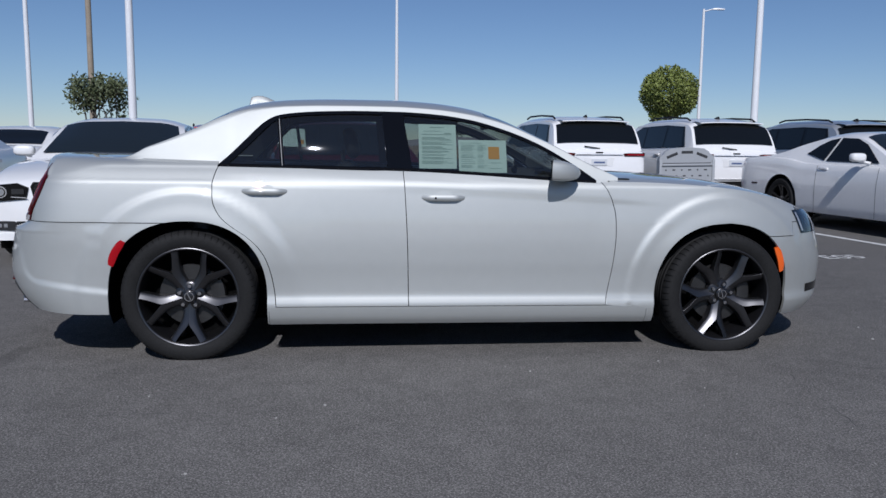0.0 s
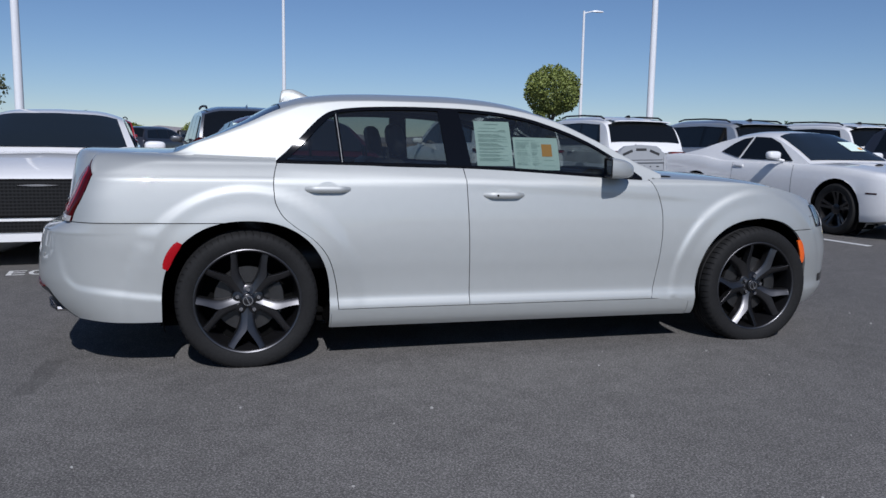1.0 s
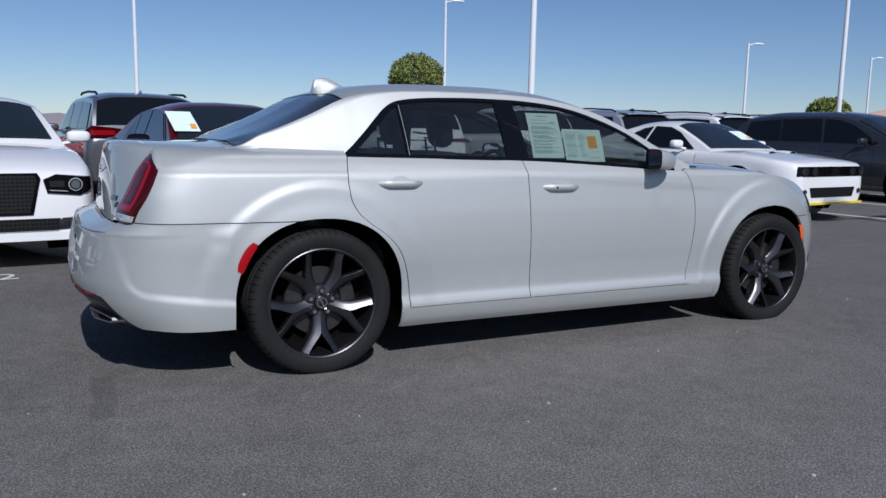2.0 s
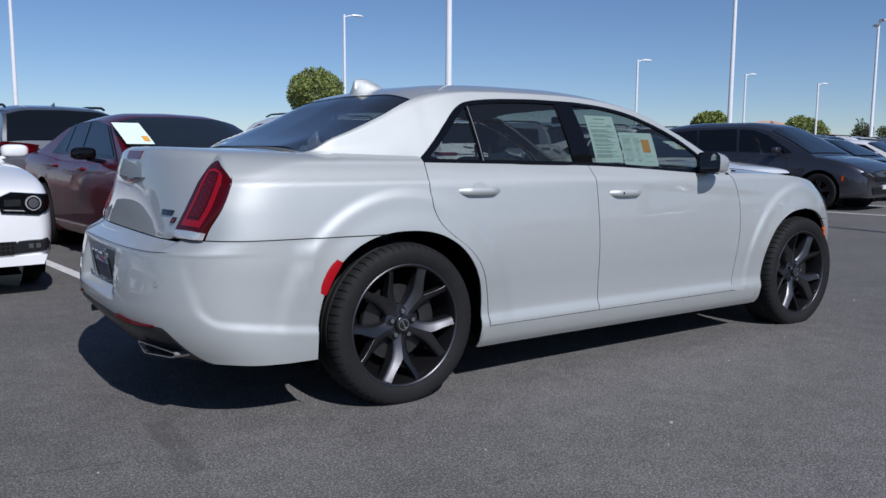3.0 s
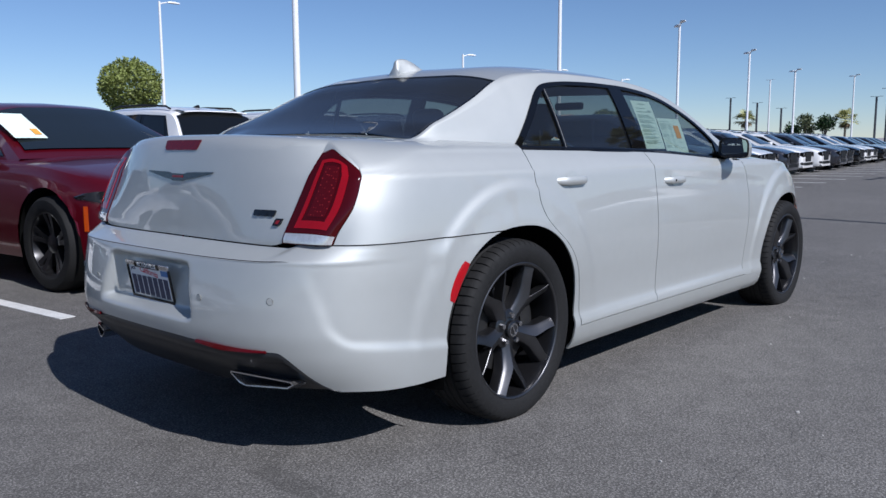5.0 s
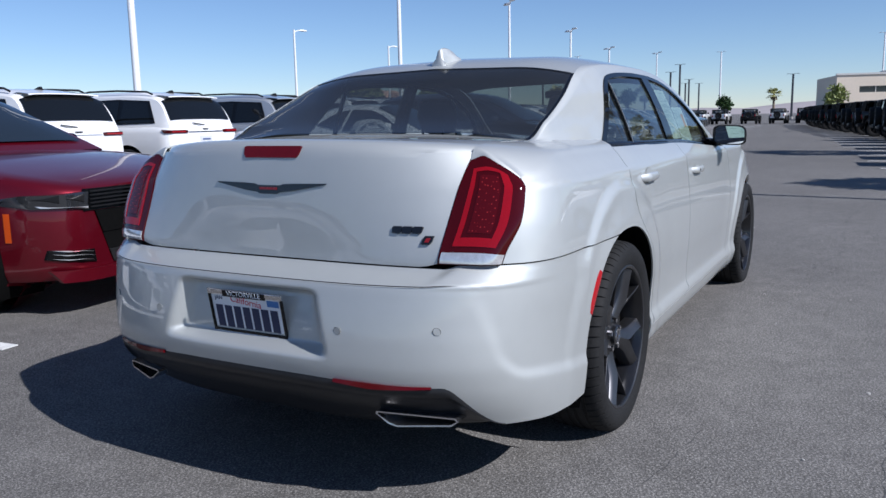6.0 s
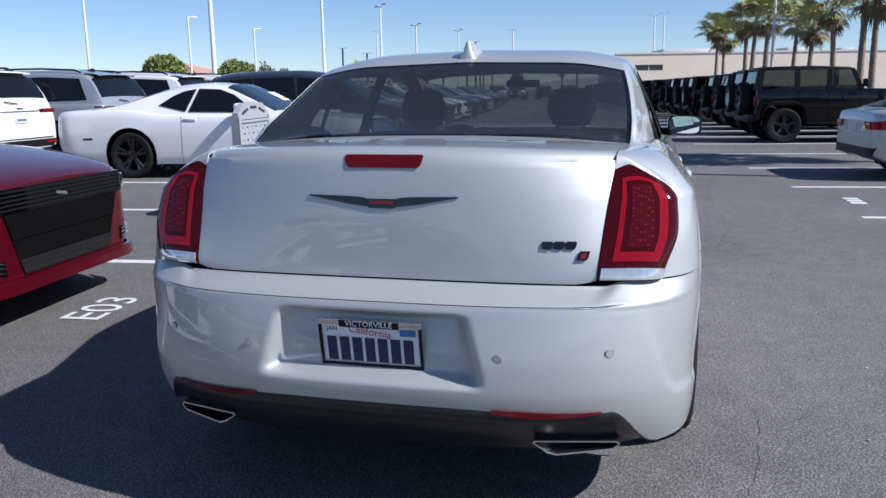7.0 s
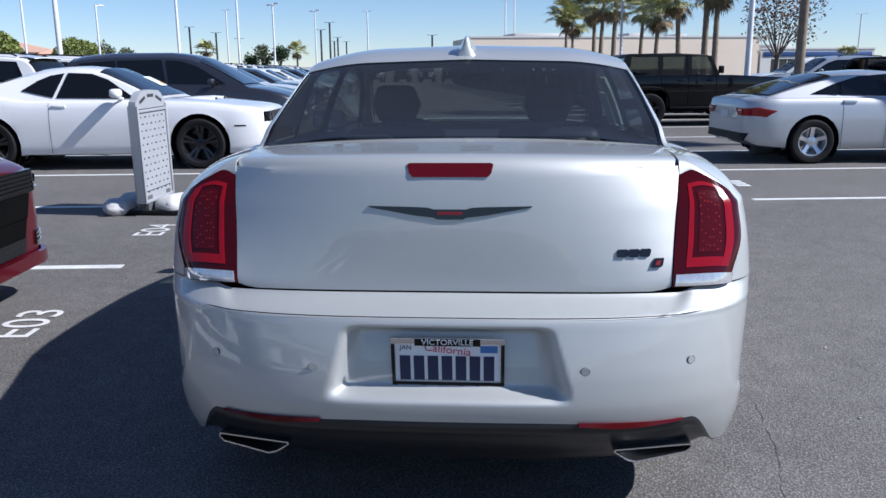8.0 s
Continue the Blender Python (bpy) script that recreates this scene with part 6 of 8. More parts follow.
def hero_wheel(parent, m, spin):
    n = 310
    prof = [(RIM_R - 0.012, 0.100), (RIM_R + 0.012, 0.116), (0.315, 0.122), (0.340, 0.116), (0.353, 0.104), (0.360, 0.088), (0.3635, 0.062), (0.3575, 0.058), (0.3575, 0.050), (0.364, 0.047),
            (0.3645, 0.022), (0.3580, 0.019), (0.3580, 0.010), (0.3645, 0.007)]
    prof = prof + [(r, -o) for r, o in prof[::-1]]
    prof[-2] = (RIM_R + 0.010, -0.114)
    bm = bmesh.new()
    rings = []
    cuts = [(j + f, deep) for j in range(n // 5) for f, deep in ((0.0, 0), (0.03, 1), (0.13, 1), (0.16, 0), (0.58, 0))]
    for k, deep in cuts:
        a = 2 * math.pi * k / (n // 5)
        ring = []
        for r, o in prof:
            rr = r - 0.0055 * deep if 0.060 < abs(o) < 0.112 and r > 0.345 else r
            ring.append(bm.verts.new((rr * math.cos(a + 0.35 * o), o, rr * math.sin(a + 0.35 * o))))
        rings.append(ring)
    for k in range(n):
        A, B = rings[k], rings[(k + 1) % n]
        for j in range(len(prof) - 1):
            bm.faces.new((A[j], A[j + 1], B[j + 1], B[j]))
    bmesh.ops.recalc_face_normals(bm, faces=bm.faces[:])
    tyre = part("tyre", bm, M_TYRE, parent, "black low-profile tyre", 30, at=m)
    turn = pose(0, 0, 0, 0, spin, 0)
    # barrel with its lip
    bm = bmesh.new()
    lathe(bm, [(RIM_R + 0.003, -0.106), (RIM_R - 0.003, -0.109), (RIM_R - 0.010, -0.105), (RIM_R - 0.014, -0.094), (RIM_R - 0.020, -0.06), (RIM_R - 0.035, 0.03), (RIM_R - 0.03, 0.10), (RIM_R, 0.105)], 72)
    bmesh.ops.recalc_face_normals(bm, faces=bm.faces[:])
    rim = part("rim", bm, M_RIM_DARK, tyre, "dark alloy rim with five forked spokes")
    bm = bmesh.new()
    lathe(bm, [(RIM_R + 0.002, -0.1085), (RIM_R - 0.002, -0.1105), (RIM_R - 0.006, -0.1095), (RIM_R - 0.0085, -0.107)], 72)
    part("rim_edge", bm, M_SPOKE, rim, "dark satin rim edge")
    # brake disc, caliper
    bm = bmesh.new()
    lathe(bm, [(0.085, 0.0), (0.085, -0.012), (0.170, -0.012), (0.172, -0.008), (0.172, 0.012)], 48)
    part("brake_disc", bm, M_BRAKE, tyre, "steel brake disc")
    bm = bmesh.new()
    rows = []
    for a in lin(-0.5, 0.5, 10):
        rows.append([(r * math.cos(a), o, r * math.sin(a)) for r, o in ((0.115, -0.030), (0.150, -0.040), (0.185, -0.034), (0.190, 0.0))])
    grid(bm, rows)
    part("brake_caliper", bm, M_BRAKE, tyre)
    bm = bmesh.new()
    lathe(bm, [(RIM_R - 0.032, 0.04), (0.001, 0.04)], 36)
    part("wheel_back", bm, M_UNDER, tyre)

    # forked spokes with a ridge down the middle: radius, inner edge, outer edge, outboard height
    limb = ((0.025, 0.0, 0.036, 0.060), (0.060, 0.0, 0.036, 0.062), (0.095, 0.0, 0.0355, 0.069), (0.125, 0.0, 0.040, 0.0775), (0.150, 0.0005, 0.048, 0.0855), (0.160, 0.004, 0.0525, 0.0875), (0.172, 0.012, 0.059, 0.0895),
            (0.190, 0.026, 0.070, 0.0925), (0.212, 0.042, 0.083, 0.0960), (0.238, 0.058, 0.099, 0.1000), (0.264, 0.070, 0.118, 0.1035))
    for k in range(5):
        a = math.radians(-90 + 72 * k)
        bm = bmesh.new()
        ca, sa = math.cos(a), math.sin(a)
        for sgn in (-1, 1):
            rows = []
            for r, p, q, o in limb:
                deep = 0.045 * ease(0.145, 0.165, r)
                slope = 0.013 + 0.004 * ease(0.08, 0.14, r)
                ring = []
                for off, h in ((p, o - deep), (p, o - 0.0012), (p + min(0.0015, p), o), (p + 0.55 * (q - p), o - 0.50 * slope), (q - 0.0030, o - slope), (q - 0.0005, o - slope - 0.004), (q + 0.002, o - slope - 0.045)):
                    ring.append((r * ca - sgn * off * sa, -h, r * sa + sgn * off * ca))
                rows.append(ring)
            grid(bm, rows, flip=sgn > 0)
        bmesh.ops.recalc_face_normals(bm, faces=bm.faces[:])
        bm.normal_update()
        if sum(f.normal.y * f.calc_area() for f in bm.faces) > 0:
            bmesh.ops.reverse_faces(bm, faces=bm.faces[:])
        part("spoke", bm, M_SPOKE, rim, at=turn)
        b = math.radians(90 + 72 * k)
        bm = bmesh.new()
        bmesh.ops.create_cone(bm, cap_ends=True, segments=6, radius1=0.0125, radius2=0.0105, depth=0.026, matrix=pose(0.057 * math.cos(b), -0.062, 0.057 * math.sin(b), 90, 0, 0))
        part("wheel_nut", bm, M_NUT, rim, "chrome wheel nut", at=turn)
    bm = bmesh.new()
    lathe(bm, [(0.083, -0.02), (0.081, -0.050), (0.072, -0.0565), (0.045, -0.059), (0.037, -0.062), (0.0345, -0.076), (0.028, -0.0805), (0.001, -0.0805)], 30)
    bmesh.ops.recalc_face_normals(bm, faces=bm.faces[:])
    part("hub", bm, M_RIM_DARK, rim, at=turn)
    bm = bmesh.new()
    lathe(bm, [(0.027, -0.0805), (0.0265, -0.0825), (0.0215, -0.0825), (0.021, -0.0805)], 30)
    part("cap_ring", bm, M_NUT, rim, at=turn)
    bm = bmesh.new()
    box(bm, -0.022, 0.022, -0.0825, -0.0800, -0.003, 0.003, 0, pose(0, 0, 0, 0, 62, 0))
    part("cap_bar", bm, M_NUT, rim, at=turn)
    return tyre


for cx, spin in ((0, 2), (WHEELBASE, 11)):
    for s in (-1, 1):
        hero_wheel(hero, pose(cx, s * 0.806, HUB_Z, 0, 0, 0 if s < 0 else 180), spin)
        bm = bmesh.new()
        rows = []
        for a in lin(-0.32, math.pi + 0.32, 26):
            rx = (ARCH_R + 0.003) * math.copysign(abs(math.cos(a)) ** (2 / ARCH_P), math.cos(a))
            rz = (ARCH_R + 0.001) * math.copysign(abs(math.sin(a)) ** (2 / ARCH_P), math.sin(a))
            yo = side_y(cx + rx, max(HUB_Z + rz, 0.2)) - 0.008
            rows.append([(cx + rx, s * yo, HUB_Z + rz), (cx + rx * 1.03, s * (yo - 0.05), HUB_Z + rz * 1.03), (cx + rx * 1.05, s * 0.52, HUB_Z + rz * 1.05)])
        grid(bm, rows)
        part("wheel_well", bm, M_UNDER, hero, "black wheel-well liner")
        bm = bmesh.new()
        box(bm, cx - 0.46, cx + 0.46, s * 0.50, s * 0.52, 0.15, 0.80)
        part("inner_arch", bm, M_UNDER, hero)

# floor pan and axle parts
bm = bmesh.new()
box(bm, -0.55, 3.5, -0.55, 0.55, 0.200, 0.235, 0.01)
box(bm, 0.47, 2.58, -0.85, 0.85, 0.195, 0.225, 0.008)
part("floor_pan", bm, M_UNDER, hero, "black floor pan")
bm = bmesh.new()
box(bm, -0.84, -0.46, -0.72, 0.72, 0.285, 0.32, 0.01)
part("rear_undertray", bm, M_UNDER, hero)

# ---------------------------------------------------------------- its cabin
for s in (-1, 1):
    bm = bmesh.new()
    rows = [[(x, s * (0.785 - 0.10 * max(0, 0.9 - z)), z) for x in lin(0.1, 2.35, 12)] for z in lin(0.79, 1.035, 6)]
    grid(bm, rows, flip=s > 0)
    part("door_lining", bm, M_SEAT, hero, "black door lining")
bm = bmesh.new()
rows = []
for x in lin(0.25, 1.64, 18):
    half = [cab(x, 1.12 + 0.88 * j / 8) for j in range(9)]
    rows.append([Vector((p.x, -p.y, p.z - 0.035)) for p in half] + [Vector((p.x, p.y, p.z - 0.035)) for p in half[-2::-1]])
grid(bm, rows)
part("headliner", bm, M_HEADLINER, hero, "grey headliner")
for s in (-1, 1):
    rows = [[cab(x, max(edge_f(x) - 0.02, 0.2) * v) for v in lin(0, 1, 10)] for x in lin(-0.36, 0.145, 16)]
    rows += [[cab_at(x, z) for z in lin(dlo_top(x) - 0.004, cab(x, 0.99).z, 10)] for x in lin(0.16, 0.40, 8)]
    edge = [[cab_at(x, z) for z in lin(dlo_top(x) - 0.006, cab(x, 0.995).z, 6)] for x in lin(0.42, 2.20, 40)]
    cab_panel("roof_edge_trim", edge, M_SEAT, s, "dark inner trim along the roof's edge", -0.028, folded=0)
    cab_panel("pillar_trim", rows, M_SEAT, s, "dark inner trim of the rear pillar", -0.030, folded=0)
bm = bmesh.new()
box(bm, -0.34, 0.22, -0.70, 0.70, 1.015, 1.045, 0.008)
part("parcel_shelf", bm, M_SEAT, hero, "black parcel shelf")


def seat(bm, x, y, w, base_z, back_h, lean, rest=True):
    mm = pose(x, y, base_z, 0, -lean, 0)
    box(bm, -0.06, 0.07, -w, w, 0.0, back_h, 0.05, mm)
    box(bm, 0.0, 0.50, -w, w, -0.02, 0.12, 0.05, pose(x, y, base_z, 0, -6, 0))
    if rest:
        tube(bm, [mm @ Vector((0, -0.06, back_h - 0.02)), mm @ Vector((0.01, -0.06, back_h + 0.07))], 0.007, 6)
        tube(bm, [mm @ Vector((0, 0.06, back_h - 0.02)), mm @ Vector((0.01, 0.06, back_h + 0.07))], 0.007, 6)


def headrest(x, y, base_z, back_h, lean, w, h):
    mm = pose(x, y, base_z, 0, -lean, 0)
    bm = bmesh.new()
    rows = []
    for i in range(9):
        t = -1 + i / 4
        k = math.sqrt(max(0.02, 1 - abs(t) ** 5.5))
        ring = []
        for j in range(12):
            a = 2 * math.pi * j / 12
            ring.append(mm @ Vector((0.015 + 0.055 * k * math.cos(a) * (1 if math.cos(a) > 0 else 0.7), w * t, back_h + 0.06 + h / 2 + h / 2 * k * abs(math.sin(a)) ** 0.6 * (1 if math.sin(a) > 0 else -1))))
        rows.append(ring)
    vs = grid(bm, rows, closed=True)
    bm.faces.new(vs[0])
    bm.faces.new(vs[-1])
    bmesh.ops.recalc_face_normals(bm, faces=bm.faces[:])
    return bm


for y in (-0.37, 0.37):
    bm = bmesh.new()
    seat(bm, 0.98, y, 0.25, 0.46, 0.64, 14)
    st = part("front_seat", bm, M_SEAT, hero, "black leather front seat", 50)
    part("headrest", headrest(1.04, y, 0.46, 0.60, 14, 0.118, 0.19), M_SEAT, st, "padded black headrest", 60)
bm = bmesh.new()
seat(bm, 0.14, 0, 0.66, 0.46, 0.60, 24, False)
st = part("rear_seat", bm, M_SEAT, hero, "black leather rear bench", 50)
for y in (-0.36, 0.36):
    part("headrest", headrest(0.14, y, 0.44, 0.52, 20, 0.12, 0.13), M_SEAT, st, "padded black headrest", 60)
bm = bmesh.new()
rows = []
for x, z in ((1.78, 0.60), (1.76, 0.80), (1.80, 0.955), (1.92, 0.985), (2.15, 0.975), (2.42, 0.985)):
    rows.append([(x + 0.03 * math.cos(y * 2), y, z + (0.03 * math.exp(-((y - 0.37) / 0.22) ** 2) if 1.79 < x < 2.0 else 0)) for y in lin(-0.78, 0.78, 24)])
grid(bm, rows)
part("dashboard", bm, M_SEAT, hero, "black dashboard", 50)
bm = bmesh.new()
pts = [Vector((1.62 + 0.185 * 0.36 * math.sin(a), 0.37 + 0.185 * math.cos(a), 0.90 + 0.185 * 0.93 * math.sin(a))) for a in lin(0, 2 * math.pi, 28)]
tube(bm, pts, 0.015, 8, cap=False)
part("steering_wheel", bm, M_SEAT, hero)
bm = bmesh.new()
box(bm, 1.74, 1.77, -0.10, 0.10, 1.30, 1.345, 0.012)
part("rear_view_mirror", bm, M_PLASTIC, hero)

# notices behind the front side window
def notice(x0, x1, z1, z0, parent, bars, square=None, s=-1):
    def at(u, v, d):
        x, z = x0 + (x1 - x0) * u, z0 + (z1 - z0) * v
        p = cab_at(x, z)
        return Vector((p.x, s * (p.y - 0.014 + d), p.z))
    bm = bmesh.new()
    grid(bm, [[at(u, v, 0) for u in lin(0, 1, 4)] for v in lin(0, 1, 6)], flip=s > 0)
    sheet = part("notice", bm, M_PAPER, parent, "pale green printed notice behind the glass")
    bm = bmesh.new()
    for u0, u1, v0, v1 in bars:
        grid(bm, [[at(u, v, 0.0015) for u in (u0, u1)] for v in (v0, v1)], flip=s > 0)
    part("print_bars", bm, M_PAPER_INK, sheet, "rows of small grey print")
    if square:
        u0, u1, v0, v1 = square
        bm = bmesh.new()
        grid(bm, [[at(u, v, 0.002) for u in (u0, u1)] for v in (v0, v1)], flip=s > 0)
        part("print_square", bm, M_ORANGE, sheet, "orange printed square")


rnd = random.Random(5)
bars = [(0.30, 0.68, 0.925, 0.94), (0.12, 0.62, 0.84, 0.848), (0.68, 0.86, 0.79, 0.805), (0.08, 0.88, 0.765, 0.776)]
v = 0.70
while v > 0.10:
    for _ in range(rnd.randint(2, 4)):
        if v > 0.08:
            bars.append((0.08, rnd.uniform(0.6, 0.93), v, v + 0.007))
        v -= 0.020
    v -= 0.022
notice(1.263, 1.478, 1.312, 1.062, hero, bars)
bars = [(0.04, 0.5, 0.90, 0.91)]
v = 0.84
while v > 0.12:
    bars.append((0.05, rnd.uniform(0.26, 0.36), v, v + 0.008))
    bars.append((0.39, rnd.uniform(0.48, 0.60), v, v + 0.008))
    v -= rnd.choice((0.03, 0.03, 0.06))
bars.append((0.64, 0.9, 0.13, 0.14))
bars.append((0.66, 0.88, 0.30, 0.31))
notice(1.490, 1.768, 1.226, 1.042, hero, bars, (0.62, 0.85, 0.42, 0.80))

# ---------------------------------------------------------------- its number plate
def words(name, body, size, material, parent, m, label=""):
    """Lettering in the built-in font as a thin mesh."""
    cu = bpy.data.curves.new(name, "FONT")
    cu.body, cu.size, cu.align_x, cu.align_y, cu.extrude = body, size, "CENTER", "CENTER", 0.0006
    tmp = bpy.data.objects.new(name, cu)
    scene.collection.objects.link(tmp)
    dg = bpy.context.evaluated_depsgraph_get()
    me = bpy.data.meshes.new_from_object(tmp.evaluated_get(dg))
    bpy.data.objects.remove(tmp)
    me.materials.clear()
    me.materials.append(material)
    ob = new(name, me)
    ob.matrix_basis = m
    if parent is not None:
        ob.parent = parent
    if label:
        ob["label"] = label
    return ob


plate = new("number_plate")
plate.empty_display_size = 0.1
plate.parent = hero
plate.matrix_basis = pose(-1.046, 0, 0.575, 90, 0, -90) @ pose(0, 0, 0, 10, 0, 0) @ Matrix.Diagonal((0.955, 0.93, 1, 1))
plate["label"] = "white number plate in a bright dealer frame"
bm = bmesh.new()
box(bm, -0.150, 0.150, -0.074, 0.074, 0.0, 0.003)
part("plate_sheet", bm, M_PLATEWHITE, plate, "white embossed plate sheet")
for nm, (x0, x1, y0, y1), mt in (("frame_top", (-0.160, 0.160, 0.066, 0.086), M_EXHAUST), ("frame_bottom", (-0.160, 0.160, -0.090, -0.060), M_GLOSSBLACK), ("frame_side", (-0.160, -0.149, -0.060, 0.066), M_GLOSSBLACK), ("frame_side", (0.149, 0.160, -0.060, 0.066), M_GLOSSBLACK)):
    bm = bmesh.new()
    box(bm, x0, x1, y0, y1, 0.001, 0.009, 0.003)
    part(nm, bm, mt, plate)
bm = bmesh.new()
box(bm, -0.150, 0.150, -0.0850, -0.0640, 0.008, 0.0096)
part("frame_strip", bm, M_GLOSSBLACK, plate, "black strip of the plate frame")
bm = bmesh.new()
x = -0.143
for w in (0.068, 0.036, 0.048, 0.034, 0.034):
    box(bm, x, x + w, -0.0810, -0.0685, 0.0090, 0.0102)
    x += w + 0.0115
part("strip_bars", bm, M_PLATEWHITE, plate, "pale bars of lettering")
bm = bmesh.new()
box(bm, -0.092, 0.092, 0.0620, 0.0845, 0.008, 0.0096)
part("frame_strip", bm, M_GLOSSBLACK, plate, "black strip of the plate frame")
words("frame_lettering", "VICTORVILLE", 0.0245, M_PLATEWHITE, plate, pose(0, 0.0735, 0.0098), "white lettering VICTORVILLE")
words("plate_lettering", "California", 0.034, M_PLATERED, plate, pose(0, 0.046, 0.0034) @ Matrix(((1, 0.25, 0, 0), (0, 1, 0, 0), (0, 0, 1, 0), (0, 0, 0, 1))), "red lettering California")
words("plate_lettering", "JAN", 0.020, M_PLATEBLUE, plate, pose(-0.118, 0.052, 0.0034), "blue lettering JAN")
bm = bmesh.new()
box(bm, 0.092, 0.140, 0.038, 0.060, 0.003, 0.0042)
part("plate_sticker", bm, M_STICKER, plate, "blue sticker")
for i in range(7):
    bm = bmesh.new()
    x = -0.136 + i * 0.0395
    box(bm, x, x + 0.0300, -0.054, 0.026, 0.0028, 0.0046, 0.0)
    part("number_bar", bm, M_PLATEBLUE, plate, "dark blue bar of a plate number")


# ---------------------------------------------------------------- ground
GROUND_LEVEL = 0.655     # paleness of the asphalt


def ground_material():
    """Worn asphalt: aggregate grain, mottling, broad fading, and a few stains with shapes of their own."""
    m = mat("asphalt", (0.1, 0.1, 0.1), 0.82, spec=0.35)
    nt, p = m.node_tree, m.node_tree.nodes["Principled BSDF"]
    ln = nt.links.new
    tc = nt.nodes.new("ShaderNodeTexCoord")

    def noise_node(scale, detail=3, rough=0.55, vec=None):
        n = nt.nodes.new("ShaderNodeTexNoise")
        n.inputs["Scale"].default_value, n.inputs["Detail"].default_value, n.inputs["Roughness"].default_value = scale, detail, rough
        ln(vec or tc.outputs["Object"], n.inputs["Vector"])
        return n.outputs["Fac"]

    def op(kind, a, b=None, c=None):
        n = nt.nodes.new("ShaderNodeMath")
        n.operation = kind
        for i, v in enumerate((a, b, c)):
            if v is None:
                continue
            if isinstance(v, (int, float)):
                n.inputs[i].default_value = v
            else:
                ln(v, n.inputs[i])
        return n.outputs[0]

    def fade(v, a, b):
        n = nt.nodes.new("ShaderNodeMapRange")
        n.interpolation_type = "SMOOTHSTEP"
        n.inputs["From Min"].default_value, n.inputs["From Max"].default_value = a, b
        ln(v, n.inputs["Value"])
        return n.outputs[0]
    fine, grit, mid, big, broad = noise_node(120, 5, 0.72), noise_node(330, 2), noise_node(7, 6, 0.62), noise_node(0.9, 5, 0.6), noise_node(0.12, 3)
    v = nt.nodes.new("ShaderNodeTexVoronoi")
    v.inputs["Scale"].default_value = 120
    ln(tc.outputs["Object"], v.inputs["Vector"])
    stone = fade(v.outputs["Distance"], 0.62, 0.2)
    sep = nt.nodes.new("ShaderNodeSeparateXYZ")
    ln(tc.outputs["Object"], sep.inputs[0])
    wob = op("MULTIPLY", op("SUBTRACT", noise_node(9, 4), 0.5), 0.10)
    # a smooth dark repair patch
    rubx = op("ADD", op("ABSOLUTE", op("SUBTRACT", sep.outputs["X"], op("MULTIPLY_ADD", sep.outputs["Y"], 0.08, -0.93))), wob)
    rub = op("MULTIPLY", fade(rubx, 0.058, 0.046), op("MULTIPLY", fade(op("ADD", sep.outputs["Y"], wob), -1.17, -1.13), fade(op("ADD", sep.outputs["Y"], wob), -0.53, -0.57)))
    grain = op("ADD", op("MULTIPLY", op("SUBTRACT", fine, 0.5), 1.4), op("MULTIPLY", op("SUBTRACT", grit, 0.5), 0.5))
    grain = op("MULTIPLY", grain, op("MULTIPLY_ADD", rub, -0.5, 1.0))
    val = op("ADD", op("MULTIPLY_ADD", mid, 0.22, op("MULTIPLY_ADD", big, 0.16, op("MULTIPLY", broad, 0.20))), GROUND_LEVEL)
    val = op("MULTIPLY_ADD", stone, 0.22, op("ADD", val, grain))
    val = op("MULTIPLY_ADD", rub, -0.07, val)
    ramp = nt.nodes.new("ShaderNodeValToRGB")
    el = ramp.color_ramp.elements
    el[0].position, el[0].color = 0.55, (0.040, 0.038, 0.0355, 1)
    el[1].position, el[1].color = 1.0, (0.31, 0.297, 0.278, 1)
    e2 = el.new(0.78)
    e2.color = (0.138, 0.132, 0.124, 1)
    ln(op("MULTIPLY", val, 0.74), ramp.inputs["Fac"])
    ln(ramp.outputs["Color"], p.inputs["Base Color"])
    bp = nt.nodes.new("ShaderNodeBump")
    bp.inputs["Strength"].default_value, bp.inputs["Distance"].default_value = 0.55, 0.004
    ln(op("MULTIPLY_ADD", stone, 0.5, fine), bp.inputs["Height"])
    ln(bp.outputs["Normal"], p.inputs["Normal"])
    return m


bm = bmesh.new()
grid(bm, [[(x, y, 0) for x in (-1500, -200, -40, 0, 40, 120, 300, 2500)] for y in (-1500, -200, -40, 0, 40, 120, 300, 2500)], flip=True)
ground = tagged(new("ground", mesh_of("ground", bm, ground_material())), "dark grey weathered asphalt of a car lot", "ground", kind="structure")

STALL = 2.91
for i in range(-4, 30):
    for x, y0, y1 in ((2.29 + 2.66 * i, 2.55, 8.4), (10.36 + (2.79 if i > 0 else 2.48) * i, -2.3, -8.2)):
        if y0 < 0 and x < 4:
            continue
        step = (0.075 if y0 > 0 else 0.10) * (x - (2.29 if y0 > 0 else 10.36))
        bm = bmesh.new()
        box(bm, -0.05, 0.05, min(0, y1 - y0), max(0, y1 - y0), -0.002, 0.004, 0, pose(x, y0 + step, 0, 0, 0, 5.5))
        tagged(new("stall_line", mesh_of("stall_line", bm, M_LINE)), "worn white painted stall line on asphalt", "road marking", "stall lines", "structure")


# ---------------------------------------------------------------- parked cars
SKEW = 5.5          # the lot's stalls stand a little askew to the silver sedan
FACING = -90 + SKEW
AWAY = 90 + SKEW


def parked(x, y, reach, turn):
    """A car whose nose (or tail, with a negative reach) stands at x, y."""
    a = math.radians(turn)
    return pose(x - reach * math.cos(a), y - reach * math.sin(a), 0, 0, 0, turn)


